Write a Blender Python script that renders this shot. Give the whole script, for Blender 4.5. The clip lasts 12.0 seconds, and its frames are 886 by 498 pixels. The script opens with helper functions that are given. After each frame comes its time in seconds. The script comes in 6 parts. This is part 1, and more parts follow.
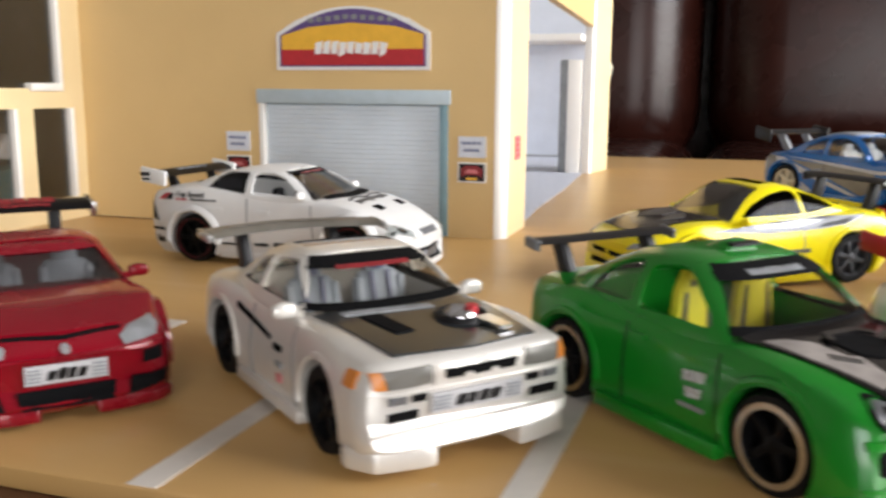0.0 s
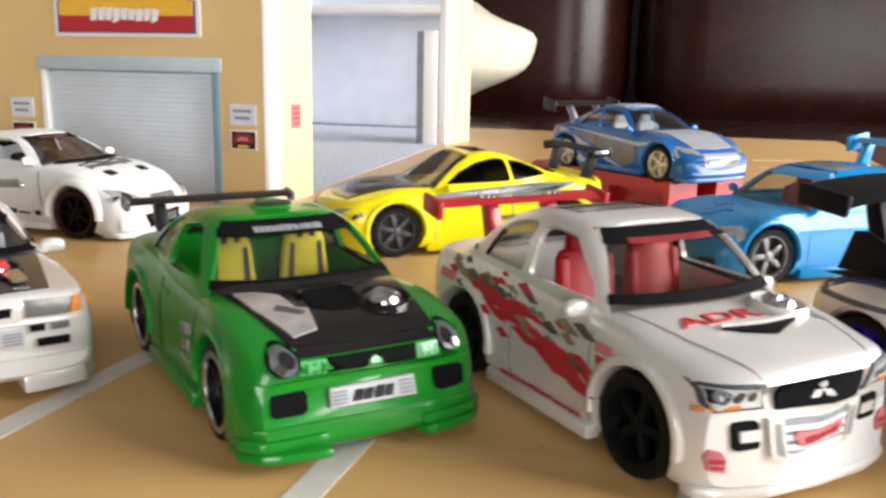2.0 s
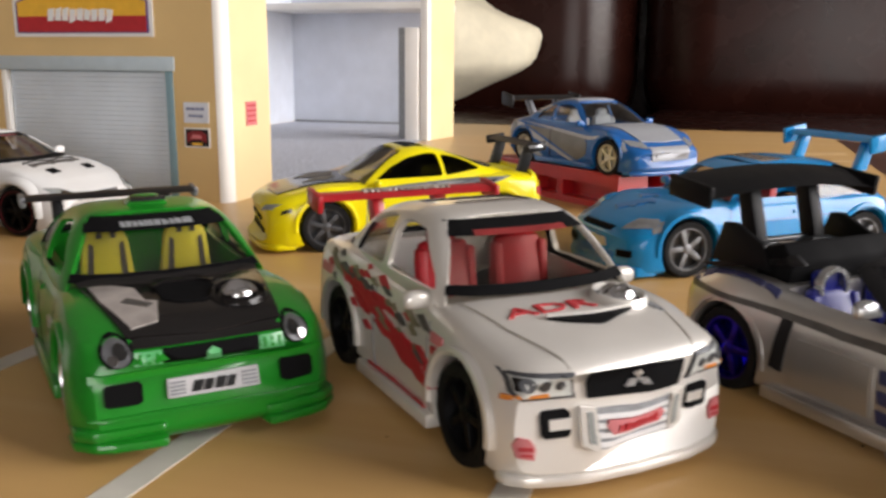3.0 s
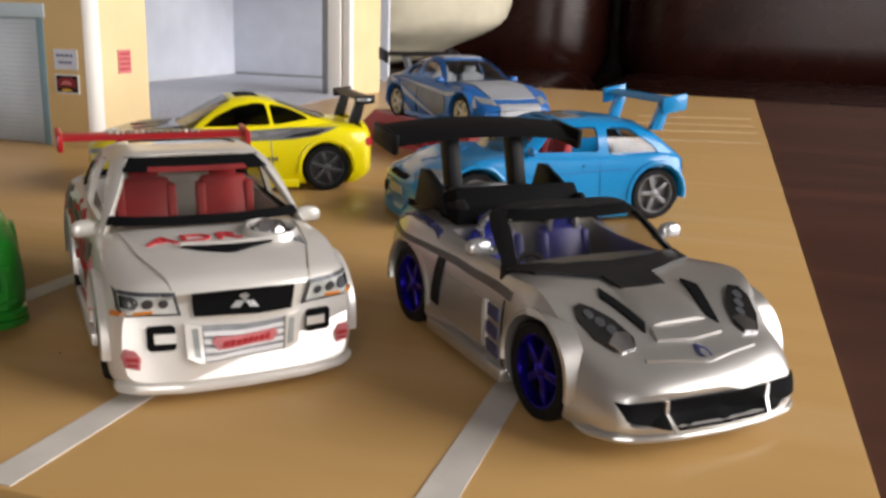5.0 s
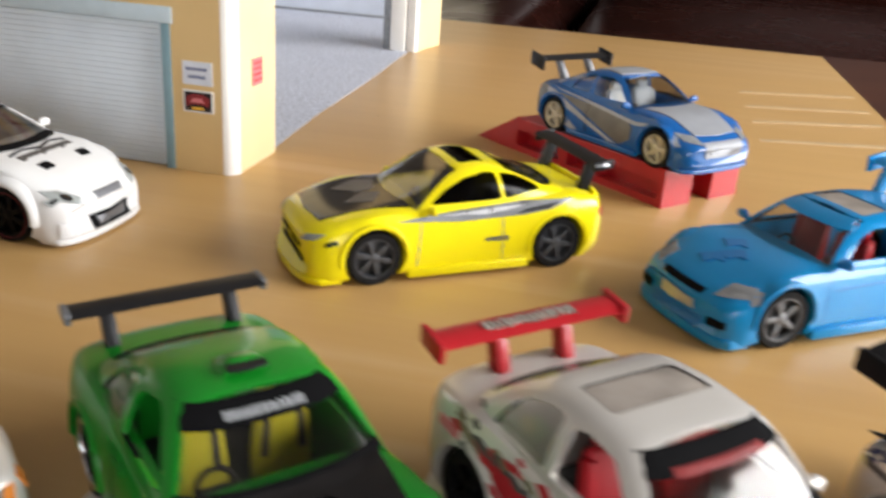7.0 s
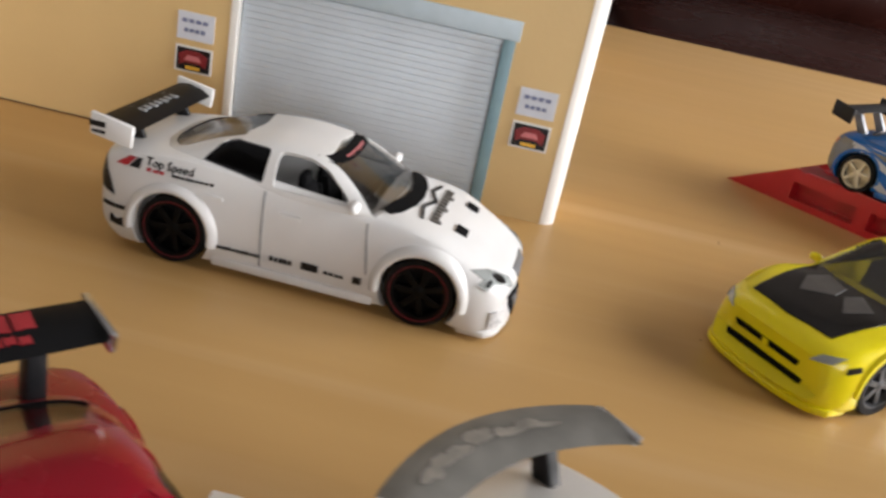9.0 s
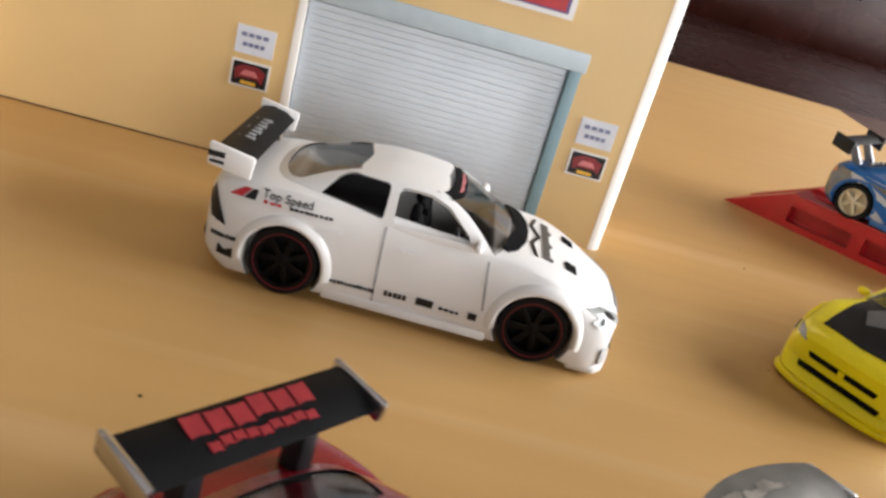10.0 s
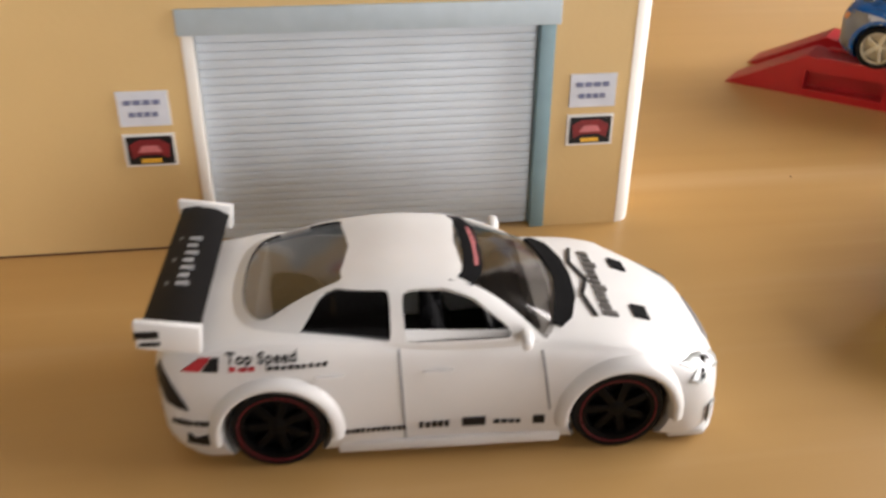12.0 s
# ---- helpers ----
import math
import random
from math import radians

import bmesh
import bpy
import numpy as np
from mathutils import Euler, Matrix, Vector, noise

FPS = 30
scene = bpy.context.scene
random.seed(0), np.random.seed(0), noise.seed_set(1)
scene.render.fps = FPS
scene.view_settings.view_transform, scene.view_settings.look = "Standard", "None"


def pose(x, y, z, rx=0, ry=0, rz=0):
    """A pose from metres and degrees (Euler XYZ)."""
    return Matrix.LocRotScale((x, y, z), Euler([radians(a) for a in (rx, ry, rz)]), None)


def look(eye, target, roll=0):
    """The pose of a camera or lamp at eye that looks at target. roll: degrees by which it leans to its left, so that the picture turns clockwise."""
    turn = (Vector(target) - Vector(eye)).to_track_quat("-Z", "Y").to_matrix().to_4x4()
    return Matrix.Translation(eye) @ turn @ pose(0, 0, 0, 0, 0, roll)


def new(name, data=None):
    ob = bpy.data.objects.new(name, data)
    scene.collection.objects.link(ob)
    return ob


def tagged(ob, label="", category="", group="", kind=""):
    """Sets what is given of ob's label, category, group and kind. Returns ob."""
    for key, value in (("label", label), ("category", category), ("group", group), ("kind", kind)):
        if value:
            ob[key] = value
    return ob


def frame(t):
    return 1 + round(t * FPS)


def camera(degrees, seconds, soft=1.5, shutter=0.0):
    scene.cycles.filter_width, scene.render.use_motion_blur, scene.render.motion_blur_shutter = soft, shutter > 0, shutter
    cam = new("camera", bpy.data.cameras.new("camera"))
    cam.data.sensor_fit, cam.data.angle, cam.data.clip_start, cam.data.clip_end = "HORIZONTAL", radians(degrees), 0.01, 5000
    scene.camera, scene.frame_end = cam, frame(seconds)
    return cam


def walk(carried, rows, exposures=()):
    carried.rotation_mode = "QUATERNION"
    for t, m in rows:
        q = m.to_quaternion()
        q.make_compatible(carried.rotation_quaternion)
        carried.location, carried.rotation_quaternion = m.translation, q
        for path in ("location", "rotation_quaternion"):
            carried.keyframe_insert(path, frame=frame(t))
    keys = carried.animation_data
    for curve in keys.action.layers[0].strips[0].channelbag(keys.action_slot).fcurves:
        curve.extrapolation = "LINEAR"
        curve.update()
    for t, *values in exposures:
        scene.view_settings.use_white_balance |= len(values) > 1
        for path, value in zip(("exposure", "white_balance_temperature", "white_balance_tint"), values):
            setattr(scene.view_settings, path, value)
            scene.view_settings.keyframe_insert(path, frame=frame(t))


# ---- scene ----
cam = camera(53.2, 12.0, 2.8, 0.5)
PATH = [
    (0.0, look((0.1040, 0.0723, 0.0411), (0.0439, 0.2598, 0.0059), 0.40)),
    (0.5, look((0.1201, 0.0742, 0.0407), (0.0651, 0.2632, 0.0053), 1.14)),
    (1.0, look((0.1325, 0.0766, 0.0406), (0.0789, 0.2658, 0.0038), 1.09)),
    (1.5, look((0.1464, 0.0809, 0.0405), (0.0932, 0.2698, 0.0016), 1.00)),
    (2.0, look((0.1572, 0.0832, 0.0407), (0.1056, 0.2721, -0.0002), 1.06)),
    (2.5, look((0.1679, 0.0856, 0.0408), (0.1146, 0.2738, -0.0009), 0.68)),
    (3.0, look((0.1764, 0.0872, 0.0408), (0.1204, 0.2745, -0.0009), 0.40)),
    (3.5, look((0.1892, 0.0886, 0.0405), (0.1339, 0.2761, -0.0016), 0.37)),
    (3.7, look((0.1945, 0.0885, 0.0405), (0.1403, 0.2763, -0.0019), 0.41)),
    (5.3, look((0.2178, 0.0896, 0.0415), (0.1643, 0.2737, -0.0157), 2.86)),
    (5.5, look((0.2154, 0.0907, 0.0466), (0.1632, 0.2732, -0.0166), 3.53)),
    (6.0, look((0.1972, 0.0969, 0.0563), (0.1527, 0.2775, -0.0172), 4.81)),
    (6.5, look((0.1752, 0.1033, 0.0668), (0.1371, 0.2831, -0.0120), 4.67)),
    (7.0, look((0.1428, 0.1086, 0.0710), (0.1056, 0.2906, -0.0031), 4.12)),
    (7.5, look((0.1166, 0.1149, 0.0720), (0.0831, 0.2975, -0.0024), 5.06)),
    (7.7, look((0.1049, 0.1178, 0.0725), (0.0738, 0.3000, -0.0041), 6.30)),
    (9.3, look((0.0219, 0.1292, 0.0663), (0.0189, 0.3130, -0.0126), 13.78)),
    (9.5, look((0.0153, 0.1289, 0.0658), (0.0190, 0.3128, -0.0125), 14.87)),
    (10.0, look((-0.0035, 0.1272, 0.0677), (0.0113, 0.3113, -0.0089), 16.22)),
    (10.5, look((-0.0110, 0.1284, 0.0667), (0.0159, 0.3123, -0.0072), 14.53)),
    (11.0, look((-0.0122, 0.1325, 0.0650), (0.0179, 0.3161, -0.0083), 8.46)),
    (11.5, look((-0.0177, 0.1504, 0.0696), (0.0074, 0.3311, -0.0123), 3.27)),
    (12.0, look((-0.0093, 0.1719, 0.0764), (0.0151, 0.3440, -0.0226), 0.44)),
]
walk(cam, PATH, [(0.0, 0.5, 6500, 10), (0.3, 0.92, 6500, 10), (0.7, 0.92, 6500, 10), (1.0, 0.74, 6500, 10), (1.5, 0.7, 6500, 10), (2.0, 0.66, 6500, 10), (2.5, 0.5, 6600, 11), (3.0, 0.06, 6800, 13), (3.5, -0.36, 7000, 15), (5.5, 0.04, 6600, 11), (6.0, 0.28, 6500, 10), (6.5, 0.44, 6500, 9), (7.5, 0.46, 6500, 10), (9.5, 0.44, 6500, 11), (10.0, 0.76, 6500, 11), (10.5, 0.69, 6600, 11), (11.5, 0.7, 6600, 11), (12.0, 0.62, 6800, 13)])

# ---- world, window light, exposure ----
world = bpy.data.worlds.new("sky")
scene.world = world
world.use_nodes = True
wn = world.node_tree.nodes
sky = wn.new("ShaderNodeTexSky")
sky.sky_type, sky.sun_disc = "NISHITA", False
sky.sun_elevation, sky.sun_rotation = radians(35), radians(120)
world.node_tree.links.new(sky.outputs["Color"], wn["Background"].inputs["Color"])
wn["Background"].inputs["Strength"].default_value = 0.12

sun = new("sun", bpy.data.lights.new("sun", "SUN"))
sun.data.energy, sun.data.angle, sun.data.color = 0.5, radians(20), (1, 0.95, 0.88)
sun.matrix_world = look((3, -1, 2.5), (0, 0, 0))


def window_light(name, eye, target, w, h, watts, colour=(1, 0.98, 0.98)):
    lamp = new(name, bpy.data.lights.new(name, "AREA"))
    lamp.data.shape, lamp.data.size, lamp.data.size_y = "RECTANGLE", w, h
    lamp.data.energy, lamp.data.color = watts, colour
    lamp.matrix_world = look(eye, target)
    return lamp


window_light("east_window_light", (1.33, 0.5, 0.46), (0.4, 0.47, 0.35), 1.3, 0.8, 33)
window_light("south_window_light", (0.78, -1.95, 0.3), (0.3, -0.6, 0.2), 1.0, 1.0, 17)

# ---- materials ----
MM = 0.001


def node_mat(name):
    m = bpy.data.materials.new(name)
    m.use_nodes = True
    return m, m.node_tree.nodes, m.node_tree.links, m.node_tree.nodes["Principled BSDF"]


def plain(name, colour, rough=0.5, metal=0.0, coat=0.0, vary=0.06, scale=300.0, bump=0.0, bump_scale=2000.0, spec=0.5):
    """A surface with slight large-scale unevenness and a fine grain."""
    m, n, l, b = node_mat(name)
    tc = n.new("ShaderNodeTexCoord")
    a = n.new("ShaderNodeTexNoise")
    a.inputs["Scale"].default_value, a.inputs["Detail"].default_value = scale, 5
    l.new(tc.outputs["Object"], a.inputs["Vector"])
    ramp = n.new("ShaderNodeMapRange")
    ramp.inputs["From Min"].default_value, ramp.inputs["From Max"].default_value = 0.3, 0.7
    ramp.inputs["To Min"].default_value, ramp.inputs["To Max"].default_value = 1 - vary, 1 + vary
    l.new(a.outputs["Fac"], ramp.inputs["Value"])
    mul = n.new("ShaderNodeVectorMath")
    mul.operation = "SCALE"
    mul.inputs[0].default_value = colour
    l.new(ramp.outputs["Result"], mul.inputs["Scale"])
    l.new(mul.outputs["Vector"], b.inputs["Base Color"])
    rr = n.new("ShaderNodeMapRange")
    rr.inputs["To Min"].default_value, rr.inputs["To Max"].default_value = max(0.02, rough * 0.8), min(1, rough * 1.2)
    l.new(a.outputs["Fac"], rr.inputs["Value"])
    l.new(rr.outputs["Result"], b.inputs["Roughness"])
    b.inputs["Metallic"].default_value, b.inputs["Coat Weight"].default_value = metal, coat
    b.inputs["Coat Roughness"].default_value = 0.1
    b.inputs["Specular IOR Level"].default_value = spec
    if bump:
        c = n.new("ShaderNodeTexNoise")
        c.inputs["Scale"].default_value = bump_scale
        l.new(tc.outputs["Object"], c.inputs["Vector"])
        bp = n.new("ShaderNodeBump")
        bp.inputs["Strength"].default_value, bp.inputs["Distance"].default_value = bump, 0.0004
        l.new(c.outputs["Fac"], bp.inputs["Height"])
        l.new(bp.outputs["Normal"], b.inputs["Normal"])
    return m


def paint(name, colour, metal=0.0, rough=0.35):
    return plain(name, colour, rough * 0.9, metal, 0.6, 0.04, 120, 0, 1200, 0.2)


def glass(name, tint, gloss=0.34, least=0.03):
    m = bpy.data.materials.new(name)
    m.use_nodes = True
    n, l = m.node_tree.nodes, m.node_tree.links
    n.remove(n["Principled BSDF"])
    t, g, f, x = n.new("ShaderNodeBsdfTransparent"), n.new("ShaderNodeBsdfGlossy"), n.new("ShaderNodeLayerWeight"), n.new("ShaderNodeMixShader")
    t.inputs["Color"].default_value = (*tint, 1)
    g.inputs["Roughness"].default_value = 0.11
    f.inputs["Blend"].default_value = 0.5
    p, r = n.new("ShaderNodeMath"), n.new("ShaderNodeMapRange")
    p.operation = "POWER"
    p.inputs[1].default_value = 3.5
    r.inputs["To Min"].default_value, r.inputs["To Max"].default_value = least, gloss
    l.new(f.outputs["Facing"], p.inputs[0])
    l.new(p.outputs[0], r.inputs["Value"])
    l.new(r.outputs["Result"], x.inputs[0])
    l.new(t.outputs[0], x.inputs[1])
    l.new(g.outputs[0], x.inputs[2])
    l.new(x.outputs[0], n["Material Output"].inputs["Surface"])
    return m


def wood(name, dark, light, scale, stretch, rough, bump=0.1, streak=0.5, pale=0.0):
    """Long grain along x: broad streaks and fine fibres."""
    m, n, l, b = node_mat(name)
    tc, mp = n.new("ShaderNodeTexCoord"), n.new("ShaderNodeMapping")
    mp.inputs["Scale"].default_value = (scale / stretch, scale, scale)
    l.new(tc.outputs["Object"], mp.inputs["Vector"])
    a = n.new("ShaderNodeTexNoise")
    a.inputs["Scale"].default_value, a.inputs["Detail"].default_value, a.inputs["Distortion"].default_value = 1.0, 8, 0.4
    l.new(mp.outputs[0], a.inputs["Vector"])
    big = n.new("ShaderNodeTexNoise")
    big.inputs["Scale"].default_value, big.inputs["Detail"].default_value = 6.0, 3
    l.new(tc.outputs["Object"], big.inputs["Vector"])
    mixf = n.new("ShaderNodeMix")
    mixf.data_type = "FLOAT"
    mixf.inputs[0].default_value = streak
    l.new(big.outputs["Fac"], mixf.inputs[2])
    l.new(a.outputs["Fac"], mixf.inputs[3])
    cr = n.new("ShaderNodeValToRGB")
    cr.color_ramp.elements[0].position, cr.color_ramp.elements[1].position = 0.3, 0.7
    cr.color_ramp.elements[0].color, cr.color_ramp.elements[1].color = (*dark, 1), (*light, 1)
    l.new(mixf.outputs[0], cr.inputs[0])
    colour = cr.outputs[0]
    if pale:
        mp2, st, rg, mx = n.new("ShaderNodeMapping"), n.new("ShaderNodeTexNoise"), n.new("ShaderNodeMapRange"), n.new("ShaderNodeMix")
        mp2.inputs["Scale"].default_value = (3.0, 75.0, 1.0)
        l.new(tc.outputs["Object"], mp2.inputs["Vector"])
        st.inputs["Scale"].default_value, st.inputs["Detail"].default_value = 1.0, 3
        l.new(mp2.outputs[0], st.inputs["Vector"])
        rg.inputs["From Min"].default_value, rg.inputs["From Max"].default_value = 0.56, 0.72
        rg.inputs["To Max"].default_value = pale
        l.new(st.outputs["Fac"], rg.inputs["Value"])
        mx.data_type = "RGBA"
        l.new(rg.outputs["Result"], mx.inputs[0])
        l.new(colour, mx.inputs[6])
        mx.inputs[7].default_value = (0.68, 0.5, 0.32, 1)
        colour = mx.outputs[2]
    l.new(colour, b.inputs["Base Color"])
    b.inputs["Roughness"].default_value = rough
    bp = n.new("ShaderNodeBump")
    bp.inputs["Strength"].default_value, bp.inputs["Distance"].default_value = bump, 0.0003
    l.new(a.outputs["Fac"], bp.inputs["Height"])
    l.new(bp.outputs[0], b.inputs["Normal"])
    return m


M = {
    "board": wood("tan_board", (0.44, 0.26, 0.09), (0.52, 0.32, 0.122), 120, 14, 0.33, 0.05, 0.45, 0.22),
    "board_edge": plain("board_edge", (0.42, 0.3, 0.16), 0.7, vary=0.15, scale=200),
    "dark_wood": wood("dark_wood", (0.035, 0.012, 0.007), (0.1, 0.035, 0.018), 60, 16, 0.28, 0.15, 0.8),
    "line": plain("white_line_tape", (0.66, 0.62, 0.56), 0.5, vary=0.08, scale=200),
    "faint_line": plain("faint_bay_line", (0.56, 0.41, 0.23), 0.45, vary=0.12, scale=120),
    "card_tan": plain("tan_card", (0.64, 0.45, 0.205), 0.5, vary=0.05, scale=30, bump=0.1, bump_scale=900),
    "card_white": plain("white_card", (0.78, 0.76, 0.72), 0.7, vary=0.04, scale=60),
    # cream for window frames; also a paler tan with the side light put in
    "frame_lit_cream": plain("cream_frame", (0.72, 0.57, 0.32), 0.5, vary=0.05, scale=60),
    "inner": plain("pale_blue_card", (0.64, 0.68, 0.76), 0.7, vary=0.05, scale=80),
    "paving": plain("grey_printed_paving", (0.48, 0.5, 0.56), 0.7, vary=0.45, scale=900),
    "shutter": plain("shutter_slat", (0.58, 0.65, 0.72), 0.5, vary=0.05, scale=120),
    "shutter_edge": plain("shutter_guide_blue", (0.19, 0.31, 0.36), 0.5, vary=0.06),
    "shutter_head": plain("shutter_head_blue", (0.42, 0.5, 0.55), 0.5, vary=0.05),
    "leather": plain("brown_leather", (0.018, 0.0045, 0.003), 0.27, vary=0.3, scale=14, bump=0.2, bump_scale=60, spec=0.25),
    "cloth": plain("cream_cloth", (0.72, 0.66, 0.5), 0.9, vary=0.06, scale=60, bump=0.5, bump_scale=1200),
    "plaster": plain("room_wall", (0.4, 0.36, 0.32), 0.9, vary=0.04, scale=4),
    "ceiling": plain("room_ceiling", (0.5, 0.49, 0.48), 0.9, vary=0.03, scale=4),
    "blackrim": plain("black_rim", (0.004, 0.004, 0.0045), 0.45, vary=0.1, spec=0.12),
    # near-black for slots and prints, and for the dark inside of cabins
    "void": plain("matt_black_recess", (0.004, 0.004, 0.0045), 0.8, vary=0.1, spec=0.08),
    "plate": plain("plate_white", (0.5, 0.5, 0.51), 0.6, vary=0.06),
    "worn": plain("worn_olive_grey", (0.15, 0.145, 0.13), 0.35, 0.2, vary=0.2, scale=260),
    "paleprint": plain("blue_grey_print", (0.16, 0.18, 0.3), 0.5, vary=0.1),
    "darkred": plain("dark_red_print", (0.2, 0.01, 0.014), 0.5, vary=0.2, scale=500),
    "window_back": plain("dim_shop_interior", (0.2, 0.22, 0.22), 0.7, vary=0.6, scale=40),
    "ramp_blue_paint": paint("mid_blue_paint", (0.006, 0.1, 0.34)),
    "cool_silver": plain("cool_silver_print", (0.27, 0.28, 0.3), 0.5, vary=0.06),
    "pale_silver": plain("pale_silver_print", (0.4, 0.42, 0.46), 0.45, vary=0.06),
    "olive": plain("olive_print", (0.25, 0.32, 0.12), 0.6, vary=0.3),
    "olive_grey": plain("olive_grey_print", (0.2, 0.18, 0.11), 0.5, vary=0.3, scale=500),
    "teal": plain("teal_print", (0.12, 0.26, 0.27), 0.6, vary=0.25, scale=60),
    "darkprint": plain("faded_dark_print", (0.07, 0.065, 0.06), 0.4, vary=0.3, scale=400),
    "paleworn": plain("pale_worn_print", (0.3, 0.27, 0.25), 0.4, vary=0.3, scale=300),
    "notice_paper": plain("blue_white_paper", (0.6, 0.63, 0.7), 0.6, vary=0.06),
    "green_lamp": plain("pale_green_lamp", (0.1, 0.42, 0.16), 0.3, coat=0.4, vary=0.1),
    "lamp_grey": plain("grey_lamp_housing", (0.3, 0.32, 0.31), 0.25, coat=0.4, vary=0.15, scale=500),
    "pale_lamp": plain("pale_lamp_housing", (0.5, 0.52, 0.5), 0.3, coat=0.4, vary=0.2, scale=400),
    "soft_red": plain("dull_red_strip_print", (0.2, 0.02, 0.02), 0.4, vary=0.2, scale=300),
    "satin_white": plain("satin_white_paint", (0.68, 0.68, 0.67), 0.38, coat=0.2, vary=0.04, scale=120),
    "rimred": plain("dark_red_rim_line", (0.17, 0.004, 0.014), 0.4),
    "wornpatch": plain("rubbed_bare_patch", (0.42, 0.39, 0.34), 0.45, 0.2, vary=0.35, scale=400),
    "darkrim": plain("dark_grey_rim", (0.07, 0.073, 0.08), 0.42, 0.4, vary=0.1),
    "black": plain("black_plastic", (0.007, 0.007, 0.008), 0.45, vary=0.1, scale=400, spec=0.3),
    "rubber": plain("tyre_rubber", (0.007, 0.007, 0.0075), 0.6, vary=0.15, scale=500, bump=0.3, bump_scale=2500, spec=0.14),
    "chrome": plain("chrome", (0.62, 0.62, 0.63), 0.2, 1.0, vary=0.03),
    "silver": plain("silver_plastic", (0.55, 0.56, 0.57), 0.28, 0.8, vary=0.06),
    "grey_metal": plain("grey_rim", (0.17, 0.175, 0.185), 0.42, 0.5, vary=0.08),
    "grey": plain("grey_print", (0.25, 0.26, 0.27), 0.5, vary=0.2, scale=600),
    "white": plain("white_print", (0.75, 0.75, 0.75), 0.45, vary=0.04),
    "lampglass": plain("clear_lamp", (0.26, 0.27, 0.28), 0.2, 0.1, 0.35, 0.2, 500),
    "darklamp": plain("smoked_lamp", (0.014, 0.014, 0.014), 0.14, 0.1, 0.35, 0.3, 500),
    "amber": plain("amber_lamp", (0.6, 0.2, 0.03), 0.3),
    "red": plain("red_plastic", (0.4, 0.008, 0.014), 0.35, coat=0.2, vary=0.06),
    "redprint": plain("red_print", (0.42, 0.02, 0.028), 0.5, vary=0.1, scale=500),
    "pinkprint": plain("pink_red_print", (0.56, 0.17, 0.18), 0.5, vary=0.1, scale=500),
    "yellowprint": plain("yellow_print", (0.75, 0.42, 0.04), 0.5, vary=0.08),
    "purple": plain("purple_print", (0.1, 0.06, 0.2), 0.5, vary=0.1),
    "blueprint": plain("navy_print", (0.03, 0.035, 0.11), 0.4, vary=0.15),
    "redseat": plain("red_seat", (0.4, 0.003, 0.01), 0.5),
    "yellowseat": plain("yellow_seat", (0.78, 0.7, 0.04), 0.5),
    "greyseat": plain("grey_seat", (0.4, 0.46, 0.55), 0.5),
    "blueseat": plain("blue_seat", (0.012, 0.018, 0.22), 0.4),
    "darkseat": plain("dark_seat", (0.03, 0.03, 0.03), 0.6),
    "bluerim": plain("violet_blue_rim", (0.03, 0.015, 0.35), 0.2, 0.9),
    "creamrim": plain("cream_rim", (0.6, 0.55, 0.42), 0.4, 0.3),
    "white_paint": paint("white_paint", (0.7, 0.7, 0.68)),
    "pearl_paint": paint("pearl_white_paint", (0.72, 0.695, 0.65), 0.35, 0.36),
    "green_paint": paint("green_paint", (0.006, 0.2, 0.014)),
    "red_paint": paint("candy_red_paint", (0.2, 0.001, 0.009), 0.1, 0.3),
    "yellow_paint": paint("yellow_paint", (0.84, 0.72, 0.004)),
    "blue_paint": paint("sky_blue_paint", (0.0005, 0.235, 0.55)),
    "cobalt_paint": paint("cobalt_paint", (0.012, 0.17, 0.46)),
    "silver_paint": paint("silver_paint", (0.54, 0.525, 0.5), 0.8, 0.36),
    "black_paint": plain("satin_black_paint", (0.009, 0.008, 0.008), 0.15, vary=0.15, spec=0.35),
    "charcoal_paint": paint("charcoal_paint", (0.018, 0.022, 0.025)),
    "clear_glass": glass("clear_glass", (0.8, 0.78, 0.74), 0.5, 0.045),
    "smoke_glass": glass("smoke_glass", (0.56, 0.54, 0.52), 0.5, 0.1),
    # opaque sunroof pane: the pale reflections of the glass are put into its colour
    "sun_pane": plain("pale_smoked_pane", (0.36, 0.32, 0.28), 0.12, coat=0.5, vary=0.25, scale=180),
    "dark_glass": glass("dark_glass", (0.15, 0.15, 0.16), 0.1, 0.015),
}


# ---- mesh helpers (all lengths in millimetres) ----
def link_mesh(name, bm, mat, parent=None, label="", smooth=35):
    bmesh.ops.recalc_face_normals(bm, faces=bm.faces)
    for v in bm.verts:
        v.co *= MM
    if smooth:
        lim = radians(smooth)
        for f in bm.faces:
            f.smooth = True
        for e in bm.edges:
            e.smooth = len(e.link_faces) == 2 and e.calc_face_angle(0) < lim
    me = bpy.data.meshes.new(name)
    bm.to_mesh(me)
    bm.free()
    me.materials.append(mat)
    ob = new(name, me)
    if parent:
        ob.parent = parent
    if label:
        tagged(ob, label)
    return ob


def part(name, bm, material, parent, label="", smooth=35):
    return link_mesh(name, bm, M[material], parent, label, smooth)


def thing(name, label, category, x=0, y=0, z=0, turn=0, group="", kind=""):
    e = new(name)
    e.empty_display_size = 0.01
    e.matrix_world = pose(x * MM, y * MM, z * MM, 0, 0, turn)
    return tagged(e, label, category, group, kind)


